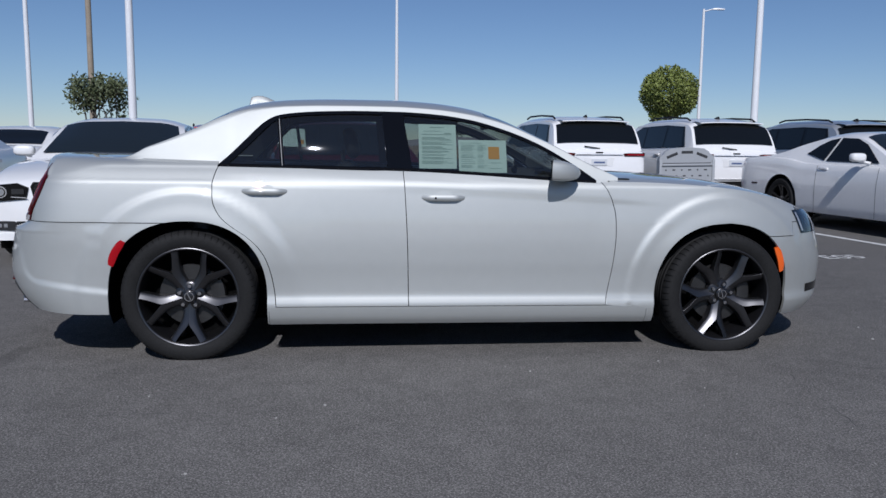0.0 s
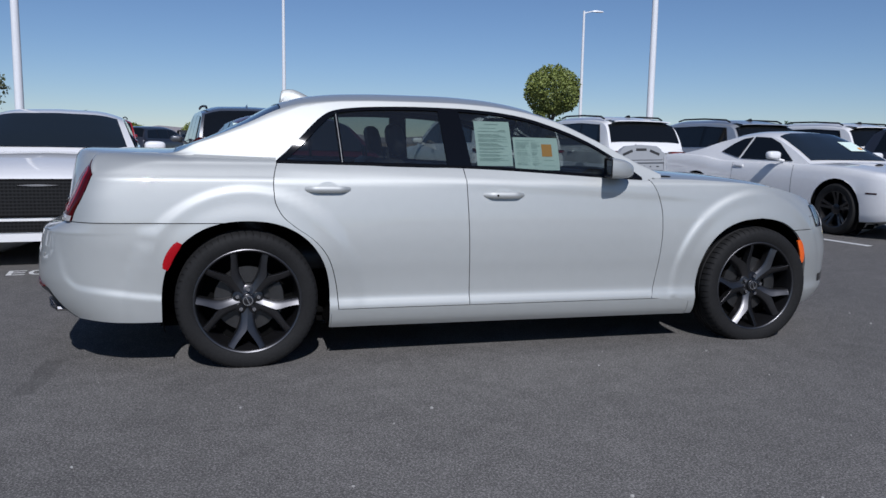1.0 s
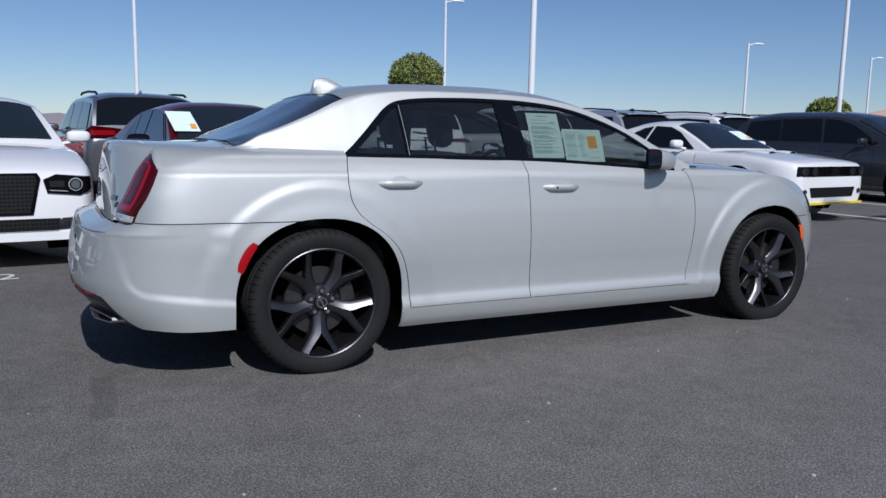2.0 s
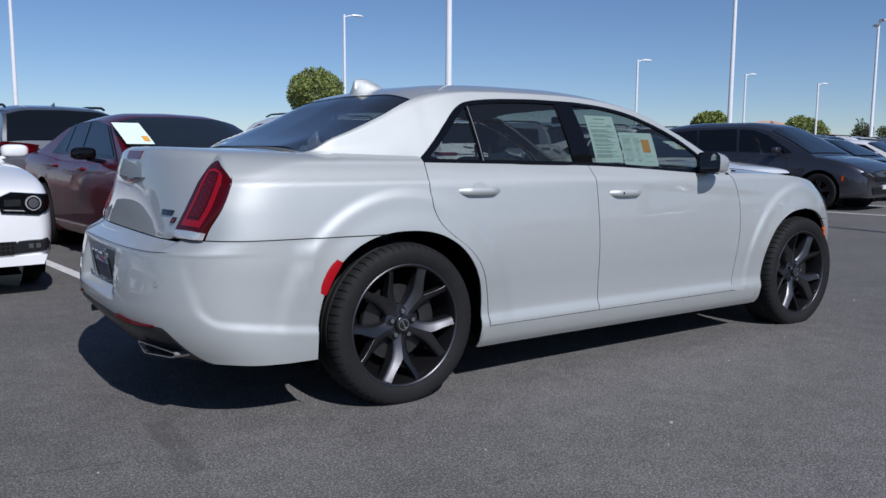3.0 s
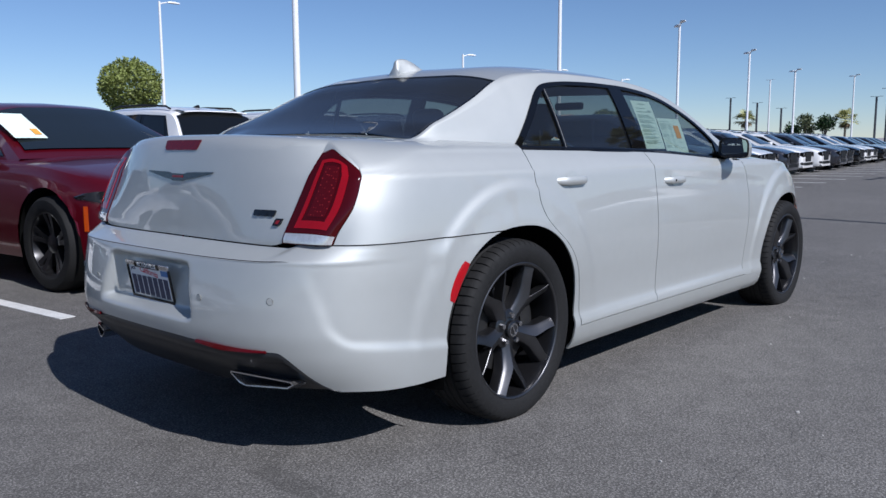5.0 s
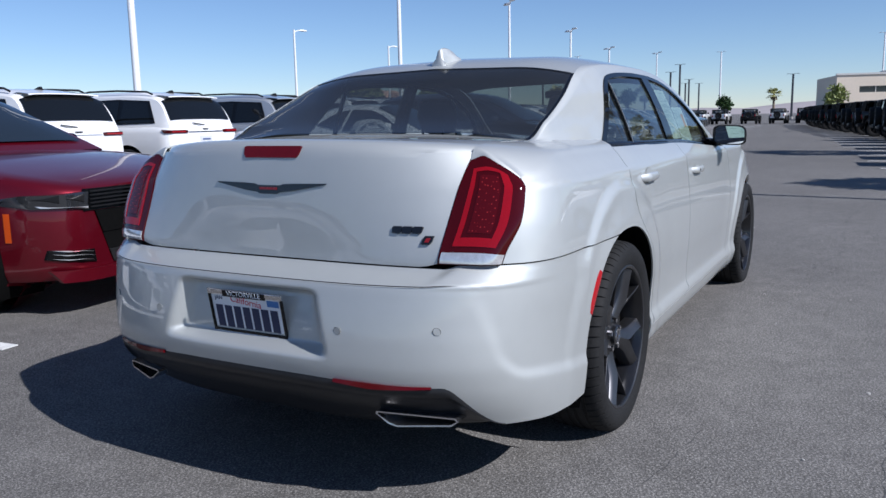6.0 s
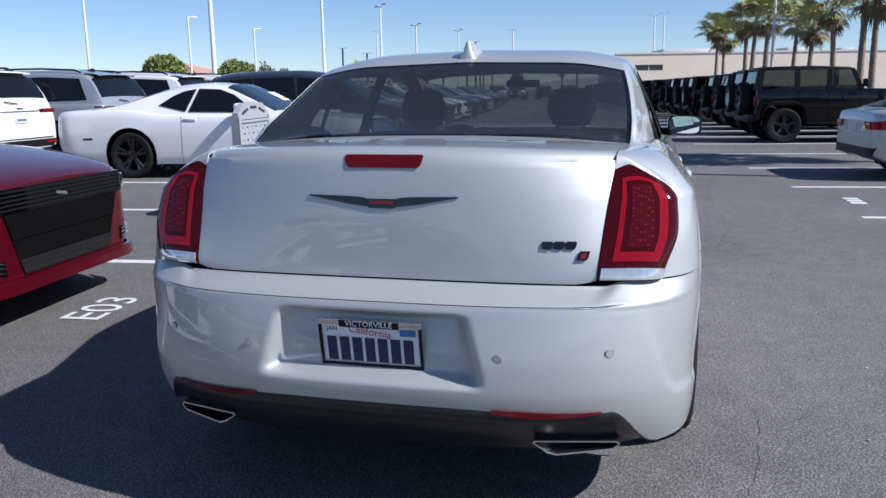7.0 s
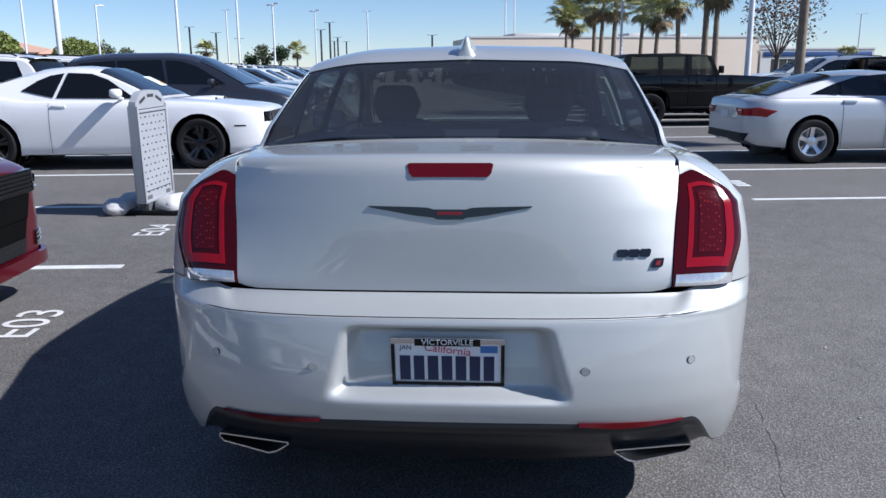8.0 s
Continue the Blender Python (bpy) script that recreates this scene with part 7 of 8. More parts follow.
SEDAN_W = dict(SEDAN, shield=M_SHIELD, pinch_front=0.16, round_front=0.42)
CHARGER = dict(SEDAN, shield=M_SHIELD, mirror_mat=M_GLOSSBLACK, mirror=(1.92, 1.01), pinch_front=0.36, round_front=0.75,
               top=[(-1.08, 0.98), (-1.0, 1.04), (-0.6, 1.06), (0.0, 1.03), (0.5, 0.985), (1.5, 0.975), (2.3, 0.985), (2.9, 0.955), (3.45, 0.885), (3.80, 0.815), (3.88, 0.785)],
               bottom=[(-1.08, 0.33), (-0.8, 0.25), (0.3, 0.2), (2.6, 0.2), (3.45, 0.2), (3.88, 0.22)])
white_sedan = car(SEDAN_W, parked(-1.69, 2.72, 3.87, FACING), "white four-door sedan with a black mesh grille, parked", "car", "parked cars", M_WHITE)
front_sedan_white(white_sedan, SEDAN_W)
red_sedan = car(CHARGER, parked(0.95, 2.64, 3.88, FACING), "dark red four-door sedan with black wheels, parked", "car", "parked cars", M_RED)
front_sedan_red(red_sedan, CHARGER)
paper_on_shield(red_sedan, CHARGER, 1.86, 2.28, -0.74, -0.47, 0)
COUPE_W = dict(COUPE, shield=M_SHIELD)
coupe = car(COUPE_W, parked(9.0, 4.20, 2.95, FACING), "white two-door muscle coupe with black wheels, parked", "car", "parked cars", M_WHITE)
front_coupe(coupe, COUPE_W)
paper_on_shield(coupe, COUPE_W, 1.80, 2.08, 0.25, 0.55, 0)
VAN_D = dict(VAN, shield=M_SHIELD)
dark_van = car(VAN_D, parked(14.2, 4.95, 3.09, FACING), "dark grey minivan with black wheels, parked", "car", "parked cars", M_DARKGREY)
front_van(dark_van, VAN_D, M_DARKGREY)
suv_white = car(SUV, parked(5.45, 9.35, -0.98, AWAY), "white sport utility car with slim red tail lamps, parked", "car", "parked cars", M_WHITE)
rear_suv(suv_white, SUV, M_WHITE)
suv_grey = car(SUV, parked(11.1, 9.35, -0.98, AWAY), "silver-grey sport utility car with slim red tail lamps, parked", "car", "parked cars", M_GREY)
rear_suv(suv_grey, SUV, M_GREY)
for x in (8.15, 14.0, 16.9):
    copy_thing(suv_white, parked(x, 9.35, -0.98, AWAY))
grey_van = car(VAN, parked(0.42, 8.95, -1.02, AWAY), "grey minivan with large red tail lamps, parked", "car", "parked cars", M_GREYVAN)
rear_van(grey_van, VAN, M_GREYVAN)
SALOON = dict(SEDAN, name="saloon", base=2.83, tyre=0.335, rim=0.215, half=0.925, style="plain", tumble=0.46,
              top=[(-1.0, 0.84), (-0.96, 0.95), (-0.6, 0.985), (0.3, 0.985), (1.5, 0.965), (2.2, 0.95), (2.9, 0.88), (3.4, 0.76), (3.6, 0.66)],
              bottom=[(-1.0, 0.36), (-0.8, 0.26), (0.3, 0.2), (2.4, 0.2), (3.2, 0.2), (3.6, 0.26)],
              roof=[(-0.70, 0.99), (-0.4, 1.09), (0.0, 1.215), (0.3, 1.29), (0.6, 1.335), (1.0, 1.36), (1.3, 1.345), (1.65, 1.27), (2.0, 1.15), (2.45, 0.94)],
              trim=[(-0.05, 1.03), (0.3, 1.17), (0.7, 1.285), (1.2, 1.32), (1.6, 1.245), (2.2, 0.97)],
              panes=[[(0.05, 1.045), (0.28, 1.135), (0.36, 1.165), (0.36, 1.02)], [(0.42, 1.02), (0.42, 1.19), (0.7, 1.26), (0.97, 1.29), (1.02, 1.0)], [(1.12, 0.995), (1.07, 1.295), (1.3, 1.285), (1.62, 1.205), (2.05, 0.985)]],
              rear_glass=(-0.62, 0.35), front_glass=(1.45, 2.35), mirror=(1.95, 0.98), seams=(0.42, 1.08, 2.1), handles=((0.52, 0.92), (1.3, 0.90)), pinch_rear=0.24, round_rear=0.5, handle_mat=M_CHROME)
silver_saloon = car(SALOON, pose(9.5, -4.50, 0, 0, 0, FACING) @ Matrix.Diagonal((0.95, 0.95, 0.95, 1)), "silver four-door sedan with bright five-spoke wheels, parked", "car", "parked cars", M_SILVER2, M_ALLOY)
rear_saloon(silver_saloon, SALOON, M_SILVER2)

# the aisle runs a little aslant, so the rows step over as they go on
off_row = smooth_curve([(17.2, -3.65), (22.7, -3.47), (26.4, -3.10), (31.0, -2.55), (38.4, -1.68), (47.8, 0.0), (60.6, 2.1), (80.0, 4.4)])     # rear axles of the off-roaders


def nose_row(x):
    return 5.2 + 0.115 * (x - 18.3)


# the row beyond the minivan, noses to the aisle
black_sedan = car(SEDAN_W, parked(18.3, 5.0, 3.87, FACING), "black four-door sedan in a row of parked cars", "car", "parked cars", M_BLACK)
front_sedan_white(black_sedan, SEDAN_W)
grey_sedan = car(SEDAN_W, parked(24.1, nose_row(24.1), 3.87, FACING), "dark grey four-door sedan in a row of parked cars", "car", "parked cars", M_DARKGREY)
front_sedan_white(grey_sedan, SEDAN_W)
rnd = random.Random(11)
kinds = [black_sedan, white_sedan, grey_sedan, white_sedan, grey_sedan]
for i in range(15):
    x = 21.2 + STALL * i
    if abs(x - 24.1) < 1:
        continue
    src = white_sedan if i == 0 else kinds[rnd.randrange(len(kinds))]
    copy_thing(src, parked(x + rnd.uniform(-0.1, 0.1), nose_row(x) + rnd.uniform(-0.15, 0.15), 3.87, FACING))
for i in range(15):
    x = 19.9 + STALL * i
    src = rnd.choice((suv_white, suv_grey, grey_van, suv_white))
    copy_thing(src, pose(x, nose_row(x) + 6.3 + rnd.uniform(-0.15, 0.15), 0, 0, 0, AWAY))
# cars beside and behind, towards the field
for x, y, rz, src in ((-4.8, 6.3, FACING, white_sedan), (-7.7, 6.3, FACING, white_sedan), (-10.6, 6.4, FACING, black_sedan), (-5.6, 10.6, 90, white_sedan), (-8.6, 10.4, 90, suv_grey), (-4.2, 40.0, 60, dark_van),
                      (-13.5, 6.3, FACING, white_sedan), (-16.4, 6.4, FACING, grey_sedan), (2.6, 10.4, 90, None)):
    if src is not None:
        copy_thing(src, pose(x, y, 0, 0, 0, rz))

# a red car and a white off-roader standing farther off
M_BRIGHTRED = paint("bright_red_paint", (0.34, 0.02, 0.025), 0.2, 0.3)
red_suv = car(SUV, pose(-3.6, 21.4, 0, 0, 0, 100), "bright red sport utility car parked far off", "car", "parked cars", M_BRIGHTRED)
rear_suv(red_suv, SUV, M_BRIGHTRED)
pale_offroader = offroader(pose(-2.05, 50.0, 0, 0, 0, 90), "white boxy off-roader parked far off", M_WHITE)

# the row of off-roaders on the aisle's other side
black_offroader = offroader(pose(17.2, -3.6, 0, 0, 0, FACING), "black boxy off-roader with a spare wheel on its tailgate", M_BLACK)
white_offroader = offroader(pose(19.95, -3.6, 0, 0, 0, FACING), "black boxy off-roader with a bright spare wheel on its tailgate", M_BLACK, M_ALLOY)
for i in range(2, 23):
    x = 17.2 + 2.8 * i + rnd.uniform(-0.08, 0.08)
    copy_thing(black_offroader if i % 4 else white_offroader, pose(x, off_row(x) + rnd.uniform(-0.12, 0.12), 0, 0, 0, FACING) @ SMALLER)
# the row across the aisle's far end
for y, src in ((17.0, pale_offroader), (14.6, pale_offroader), (11.4, black_offroader), (8.45, pale_offroader), (5.75, white_offroader)):
    copy_thing(src, pose(92.5, y, 0, 0, 0, 0) @ SMALLER)
copy_thing(suv_white, pose(93, 4.35, 0, 0, 0, 0))
# second row behind the off-roaders
for x, y, rz, src in ((27.5, -14.5, 60, black_offroader), (31.0, -14.8, 90, suv_grey), (34.5, -15.2, 90, suv_white), (22.0, -14.4, 90, suv_white), (19.2, -14.4, 90, suv_grey)):
    copy_thing(src, pose(x, y, 0, 0, 0, rz))


# ---------------------------------------------------------------- lamp posts
def lamp_post(x, y, h, heads=0, turn=0.0, r0=0.10, r1=0.055, m=None, label="tall white-painted steel lamp post in a car lot"):
    e = thing("street_lamp", pose(x, y, 0, 0, 0, turn), label, "street lamp", "lamp posts")
    bm = bmesh.new()
    tube(bm, [(0, 0, 0.3), (0, 0, h)], [r0, r1], 14)
    part("pole", bm, m or M_GALV, e)
    bm = bmesh.new()
    tube(bm, [(0, 0, 0), (0, 0, 0.42), (0, 0, 0.45)], [0.27, 0.27, 0.24], 18)
    part("footing", bm, M_CONCRETE, e, "round concrete footing")
    for k in range(heads):
        s = -1 if k else 1
        arm = bmesh.new()
        tube(arm, [(0, 0, h - 0.12), (s * 0.35, 0, h - 0.02), (s * 0.5, 0, h)], [0.035, 0.03, 0.03], 8)
        a = part("arm", arm, m or M_GALV, e)
        bm = bmesh.new()
        rows = []
        for u, w, t in ((0.42, 0.04, 0.025), (0.5, 0.09, 0.045), (0.75, 0.14, 0.05), (1.0, 0.12, 0.035), (1.06, 0.07, 0.02)):
            rows.append([(s * u, -w, h - 0.02), (s * u, -w * 0.8, h + t), (s * u, w * 0.8, h + t), (s * u, w, h - 0.02)])
        vs = grid(bm, rows, closed=True, flip=s < 0)
        part("lamp_head", bm, m or M_GALV, a, "flat lamp head on a short arm")
    return e


M_CONCRETE = mat("concrete_footing", (0.34, 0.33, 0.31), 0.85, var=0.15, scale=6, bump=0.4, bump_scale=60)
M_DARKPOLE = mat("dark_pole_paint", (0.05, 0.055, 0.065), 0.5, var=0.1, scale=2)
M_WOODPOLE = mat("weathered_wood_pole", (0.30, 0.25, 0.19), 0.85, var=0.25, scale=3, bump=0.4, bump_scale=40)
for x, y in ((11.1, 14.5), (25.23, 15.54), (-4.35, 14.5)):
    lamp_post(x, y, 10.5, 2)
lamp_post(2.9, 34.8, 10.0, 2, r0=0.11)
lamp_post(-9.75, 22.6, 10.0, 1, r0=0.09)
lamp_post(18.0, 33.6, 8.0, 1)
for x, y, h in ((32.2, 26.5, 6.1), (45, 28.6, 6.25), (50.4, 26.7, 5.8)):
    lamp_post(x, y, h, 1, r0=0.08)
for x, y, h in ((35.1, 15.1, 6.9), (44.9, 15.35, 6.4), (54.6, 15.9, 6.0), (75, 17.5, 7.0)):
    lamp_post(x, y, h, 2, 35, r0=0.08)
lamp_post(23.3, -7.95, 10.5, 2)
lamp_post(8.5, -8.1, 10.5, 2)
lamp_post(50.9, -8, 10.5, 2)
for x, y, h in ((150, 51.4, 12.8), (150, 24.5, 12.2), (150, -1.2, 13.9), (152, -2.9, 14.4), (150, -64.8, 10.6)):
    lamp_post(x, y, h, 2, 60, 0.17, 0.12)
for x, y, h in ((150, 58.7, 9.8), (150, 53.6, 8.7), (151, 49.5, 7.6), (150, 33.4, 9.0), (150, 31.7, 10.3), (175, 35.2, 8.6), (200, 38.0, 8.6), (150, 12.4, 7.8), (180, 37, 8)):
    lamp_post(x, y, h, 2, 80, 0.2, 0.17, M_DARKPOLE, "far dark lamp post with two short arms")
lamp_post(-10.97, 32.8, 12, 0, 0, 0.14, 0.11, M_WOODPOLE, "tall weathered brown wooden pole")


# ---------------------------------------------------------------- trees
M_LEAFDEEP = mat("deep_leaf_green", (0.032, 0.070, 0.016), 0.5, var=0.4, scale=4)
M_LEAFGREY = mat("grey_green_leaf", (0.10, 0.12, 0.055), 0.6, var=0.35, scale=4)
M_LEAFBROWN = mat("dry_brown_leaf", (0.16, 0.085, 0.045), 0.7, var=0.35, scale=4)
M_TRUNK = mat("grey_tree_bark", (0.12, 0.095, 0.075), 0.9, var=0.3, scale=9, bump=0.5, bump_scale=50)


def leaf_bm(bm, p, size, r, up=0.3):
    """One pointed leaf, a folded pair of triangles."""
    d = Vector((r.gauss(0, 1), r.gauss(0, 1), r.gauss(up, 0.8))).normalized()
    s = d.orthogonal().normalized()
    s.rotate(Matrix.Rotation(r.uniform(0, 6.28), 3, d))
    n = d.cross(s) * size * 0.12
    a, b = bm.verts.new(p), bm.verts.new(p + d * size)
    c, e = bm.verts.new(p + d * size * 0.45 + s * size * 0.3 + n), bm.verts.new(p + d * size * 0.45 - s * size * 0.3 + n)
    bm.faces.new((a, c, b))
    bm.faces.new((a, b, e))


def tree(x, y, trunk_h, crown_z, rx, rz, leaves, leaf, seed, label, leaf_mat, lobes=9, solid=0.55, group="trees", stems=1, twig=0.035, trunk_r=0.09):
    """A trunk that forks into limbs, and a crown of clumps of single leaves."""
    r = random.Random(seed)
    e = thing("tree", pose(x, y, 0), label, "tree", group)
    bm = bmesh.new()
    centres = []
    for i in range(lobes):
        a, v = i * 2.4 + r.uniform(-0.3, 0.3), r.uniform(-0.85, 0.95) if i else 0
        k = math.sqrt(max(0, 1 - v * v)) * solid
        centres.append((Vector((math.cos(a) * k * rx, math.sin(a) * k * rx, crown_z + v * solid * rz)), r.uniform(0.42, 0.6)))
    for s in range(stems):
        bx = (s - (stems - 1) / 2) * 0.22
        top = Vector((bx * 2.2, r.uniform(-0.05, 0.05), trunk_h))
        tube(bm, [(bx, 0, -0.02), (bx + r.uniform(-0.04, 0.04), 0.03, trunk_h * 0.5), top], [trunk_r * 1.25, trunk_r, trunk_r * 0.85], 9)
        for c, _ in centres[s::stems]:
            mid = top.lerp(c, 0.5) + Vector((r.uniform(-0.1, 0.1), r.uniform(-0.1, 0.1), 0.06))
            tube(bm, [top - Vector((0, 0, 0.1)), mid, c], [trunk_r * 0.6, twig, twig * 0.4], 6)
            for _k in range(3):
                tip = c + Vector((r.gauss(0, 1), r.gauss(0, 1), r.gauss(0.3, 1))).normalized() * rx * 0.4
                tube(bm, [mid.lerp(c, 0.6), tip], [twig * 0.5, twig * 0.2], 4)
    part("trunk", bm, M_TRUNK, e)
    bm = bmesh.new()
    for i in range(leaves):
        c, k = centres[r.randrange(len(centres))]
        d = Vector((r.gauss(0, 1), r.gauss(0, 1), r.gauss(0, 1))).normalized()
        q = k * (r.uniform(0.55, 1.08) if i % 4 else r.uniform(0.1, 0.7))
        leaf_bm(bm, c + Vector((d.x * rx * q, d.y * rx * q, d.z * rz * q)), leaf * r.uniform(0.6, 1.25), r)
    part("crown", bm, leaf_mat, e)
    return e


def clipped_tree(x, y, trunk_h, crown_z, rx, rz, leaves, leaf, seed, label, leaf_mat):
    """A round clipped crown: a dense shell of small leaves with dents, on a short forked trunk."""
    r = random.Random(seed)
    e = thing("tree", pose(x, y, 0), label, "tree", "clipped trees")
    bm = bmesh.new()
    tube(bm, [(0, 0, -0.02), (0.02, 0, trunk_h * 0.6), (-0.03, 0.02, trunk_h)], [0.14, 0.10, 0.09], 10)
    for i in range(7):
        a = i * 0.9
        tube(bm, [(-0.03, 0.02, trunk_h - 0.15), (math.cos(a) * rx * 0.3, math.sin(a) * rx * 0.3, crown_z - rz * 0.45), (math.cos(a) * rx * 0.75, math.sin(a) * rx * 0.75, crown_z + rz * 0.2 * (i % 3 - 1))], [0.06, 0.045, 0.015], 6)
    part("trunk", bm, M_TRUNK, e)
    bm = bmesh.new()
    ph = [(Vector((r.gauss(0, 1), r.gauss(0, 1), r.gauss(0, 1))).normalized(), r.uniform(4, 9), r.uniform(0, 6)) for _ in range(7)]
    for i in range(leaves):
        d = Vector((r.gauss(0, 1), r.gauss(0, 1), r.gauss(0, 1))).normalized()
        lump = 1 + sum(0.030 * math.sin(f * d.dot(u) + o) for u, f, o in ph)
        q = lump * (1 - abs(r.gauss(0, 0.09)) if i % 5 else r.uniform(0.4, 0.9))
        if i % 60 == 0:
            q *= r.uniform(1.0, 1.08)
        leaf_bm(bm, Vector((d.x * rx * q, d.y * rx * q, crown_z + d.z * rz * q)), leaf * r.uniform(0.6, 1.2), r)
    # a looser clump under one side
    for i in range(leaves // 14):
        d = Vector((r.gauss(0, 1), r.gauss(0, 1), r.gauss(0, 1))).normalized() * r.uniform(0.2, 1.0)
        leaf_bm(bm, Vector((-0.45 * rx + d.x * 0.28 * rx, d.y * 0.35 * rx, crown_z - rz * 0.98 + d.z * 0.32 * rz)), leaf * r.uniform(0.6, 1.2), r)
    part("crown", bm, leaf_mat, e)
    return e


clipped_tree(16.8, 34.5, 2.4, 3.95, 1.42, 1.22, 9000, 0.16, 3, "round clipped green tree on a thin trunk", M_LEAF)
clipped_tree(39.5, 27, 1.6, 2.60, 1.15, 0.85, 5000, 0.24, 4, "far round clipped green tree", M_LEAF)
clipped_tree(60.2, 33.5, 1.8, 2.80, 1.75, 1.20, 4500, 0.24, 5, "far round clipped green tree", M_LEAF)
tree(-7.75, 23.4, 1.4, 2.75, 0.85, 0.80, 2300, 0.15, 6, "leafy small tree with upright olive-green shoots", M_LEAFGREY, lobes=13, solid=0.85, stems=3, twig=0.02, trunk_r=0.035)
tree(42, -15, 1.9, 4.1, 2.0, 1.5, 1150, 0.19, 7, "sparse tree with dry brown leaves and bare twigs", M_LEAFBROWN, lobes=16, solid=0.8, stems=2, twig=0.03, trunk_r=0.08)
for x, y, h, seed, lm in ((150, 75.6, 7.2, 21, M_LEAFGREY), (150, 71.2, 6.1, 22, M_LEAFGREY), (150, 44.7, 6.6, 24, M_LEAFGREY), (152, 47.6, 5.2, 25, M_LEAFDEEP), (149, 41.1, 6.2, 26, M_LEAFDEEP), (120, 4.2, 4.9, 29, M_LEAF),
                          (140, 22, 4.2, 30, M_LEAFDEEP), (100, 120, 6, 31, M_LEAFDEEP), (60, 130, 6, 32, M_LEAFDEEP), (20, 150, 6, 33, M_LEAFGREY), (-20, 130, 5, 34, M_LEAFDEEP), (-36, 140, 5, 35, M_LEAFGREY)):
    tree(x, y, h * 0.35, h * 0.66, h * 0.30, h * 0.34, 900, 0.5, seed, "far dusty green tree beyond the car lot", lm, lobes=8, group="far trees", twig=0.06, trunk_r=0.16)


# ---------------------------------------------------------------- palms
def palm(x, y, h, crown, seed, trunk_r=0.22, label="fan palm with a rough brown trunk and dry lower fronds"):
    r = random.Random(seed)
    e = thing("palm_tree", pose(x, y, 0, 0, 0, r.uniform(0, 360)), label, "palm tree", "palms")
    bm = bmesh.new()
    pts, rad, lean = [], [], r.uniform(-0.25, 0.25)
    n = int(h / 0.16)
    for i in range(n + 1):
        f = i / n
        pts.append((lean * f * f, 0.1 * lean * f, h * f - 0.02))
        rad.append(trunk_r * (1.25 - 0.45 * f + 0.25 * max(0, 0.06 - f) / 0.06) * (1.05 if i % 2 else 0.96))
    tube(bm, pts, rad, 12)
    part("trunk", bm, M_BARK, e)
    top = Vector(pts[-1])

    def frond(bm, az, el, length, spread):
        d = Vector((math.cos(az) * math.cos(el), math.sin(az) * math.cos(el), math.sin(el)))
        side = Vector((-math.sin(az), math.cos(az), 0))
        hub = top + d * length * 0.45 - Vector((0, 0, 0.05 * length))
        w = side * 0.025
        q = [bm.verts.new(top - w), bm.verts.new(top + w), bm.verts.new(hub + w), bm.verts.new(hub - w)]
        bm.faces.new(q)
        for k in range(17):
            a = spread * (k / 8.0 - 1)
            dd = (d * math.cos(a) + side * math.sin(a)).normalized()
            ll = length * 0.62 * (1 - 0.25 * abs(k / 8.0 - 1)) * r.uniform(0.88, 1.08)
            tip = hub + dd * ll - Vector((0, 0, ll * r.uniform(0.12, 0.34)))
            mid = hub + dd * ll * 0.62 + d.cross(side) * (0.03 if k % 2 else -0.03)
            sw = dd.cross(d.cross(side)).normalized() * ll * 0.055
            a0, m0, m1, t0 = bm.verts.new(hub), bm.verts.new(mid + sw), bm.verts.new(mid - sw), bm.verts.new(tip)
            bm.faces.new((a0, m0, m1))
            bm.faces.new((m0, t0, m1))
    bm = bmesh.new()
    for i in range(30):
        frond(bm, i * 2.4 + r.uniform(-0.2, 0.2), r.uniform(-0.35, 1.25) if i % 3 else r.uniform(0.2, 0.7), crown * 0.52 * r.uniform(0.85, 1.1), 1.25)
    part("crown", bm, M_LEAF2, e)
    bm = bmesh.new()
    for i in range(12):
        frond(bm, i * 2.4 + r.uniform(-0.3, 0.3), r.uniform(-1.2, -0.55), crown * 0.36 * r.uniform(0.8, 1.1), 1.0)
    part("dry_fronds", bm, M_LEAF_DRY, e, "hanging dry straw-coloured fronds")
    return e


for x, y, h, c, seed in ((97, -9, 6.8, 5.4, 1), (100, -8.4, 8.1, 5.4, 2), (75, -9.0, 7.0, 4.9, 3), (70, -9.0, 6.9, 4.9, 4), (61.8, -9.0, 6.3, 4.4, 5), (49.5, -9.0, 5.1, 3.6, 6), (44.4, -9.0, 4.5, 3.4, 7), (38.2, -9.0, 4.7, 3.3, 8), (33.2, -9.0, 6.6, 3.4, 9), (32.6, -9.3, 4.8, 3.4, 10),
                         (21.8, -9.0, 8.0, 3.4, 11), (11.1, -9.2, 6.2, 3.0, 21), (60, -26, 2.3, 1.8, 12), (150, 55.6, 5.6, 4.6, 13), (150, 38.1, 5.2, 4.6, 14), (130, 13.1, 4.0, 2.6, 15)):
    palm(x, y, h, c, seed, 0.12 if x < 50 else 0.18)


for x, y, z, rx, rz, seed in ((-12.0, 120, 2.3, 1.5, 1.0, 61), (-9.0, 118, 1.2, 3.0, 0.8, 62), (-4.3, 122, 2.6, 1.4, 0.9, 63), (-14.8, 125, 1.6, 2.4, 0.8, 64)):
    tree(x, y, 0.8, z, rx, rz, 1500, 0.3, seed, "far olive-green bush beside the dry field", M_LEAF, group="far bushes")


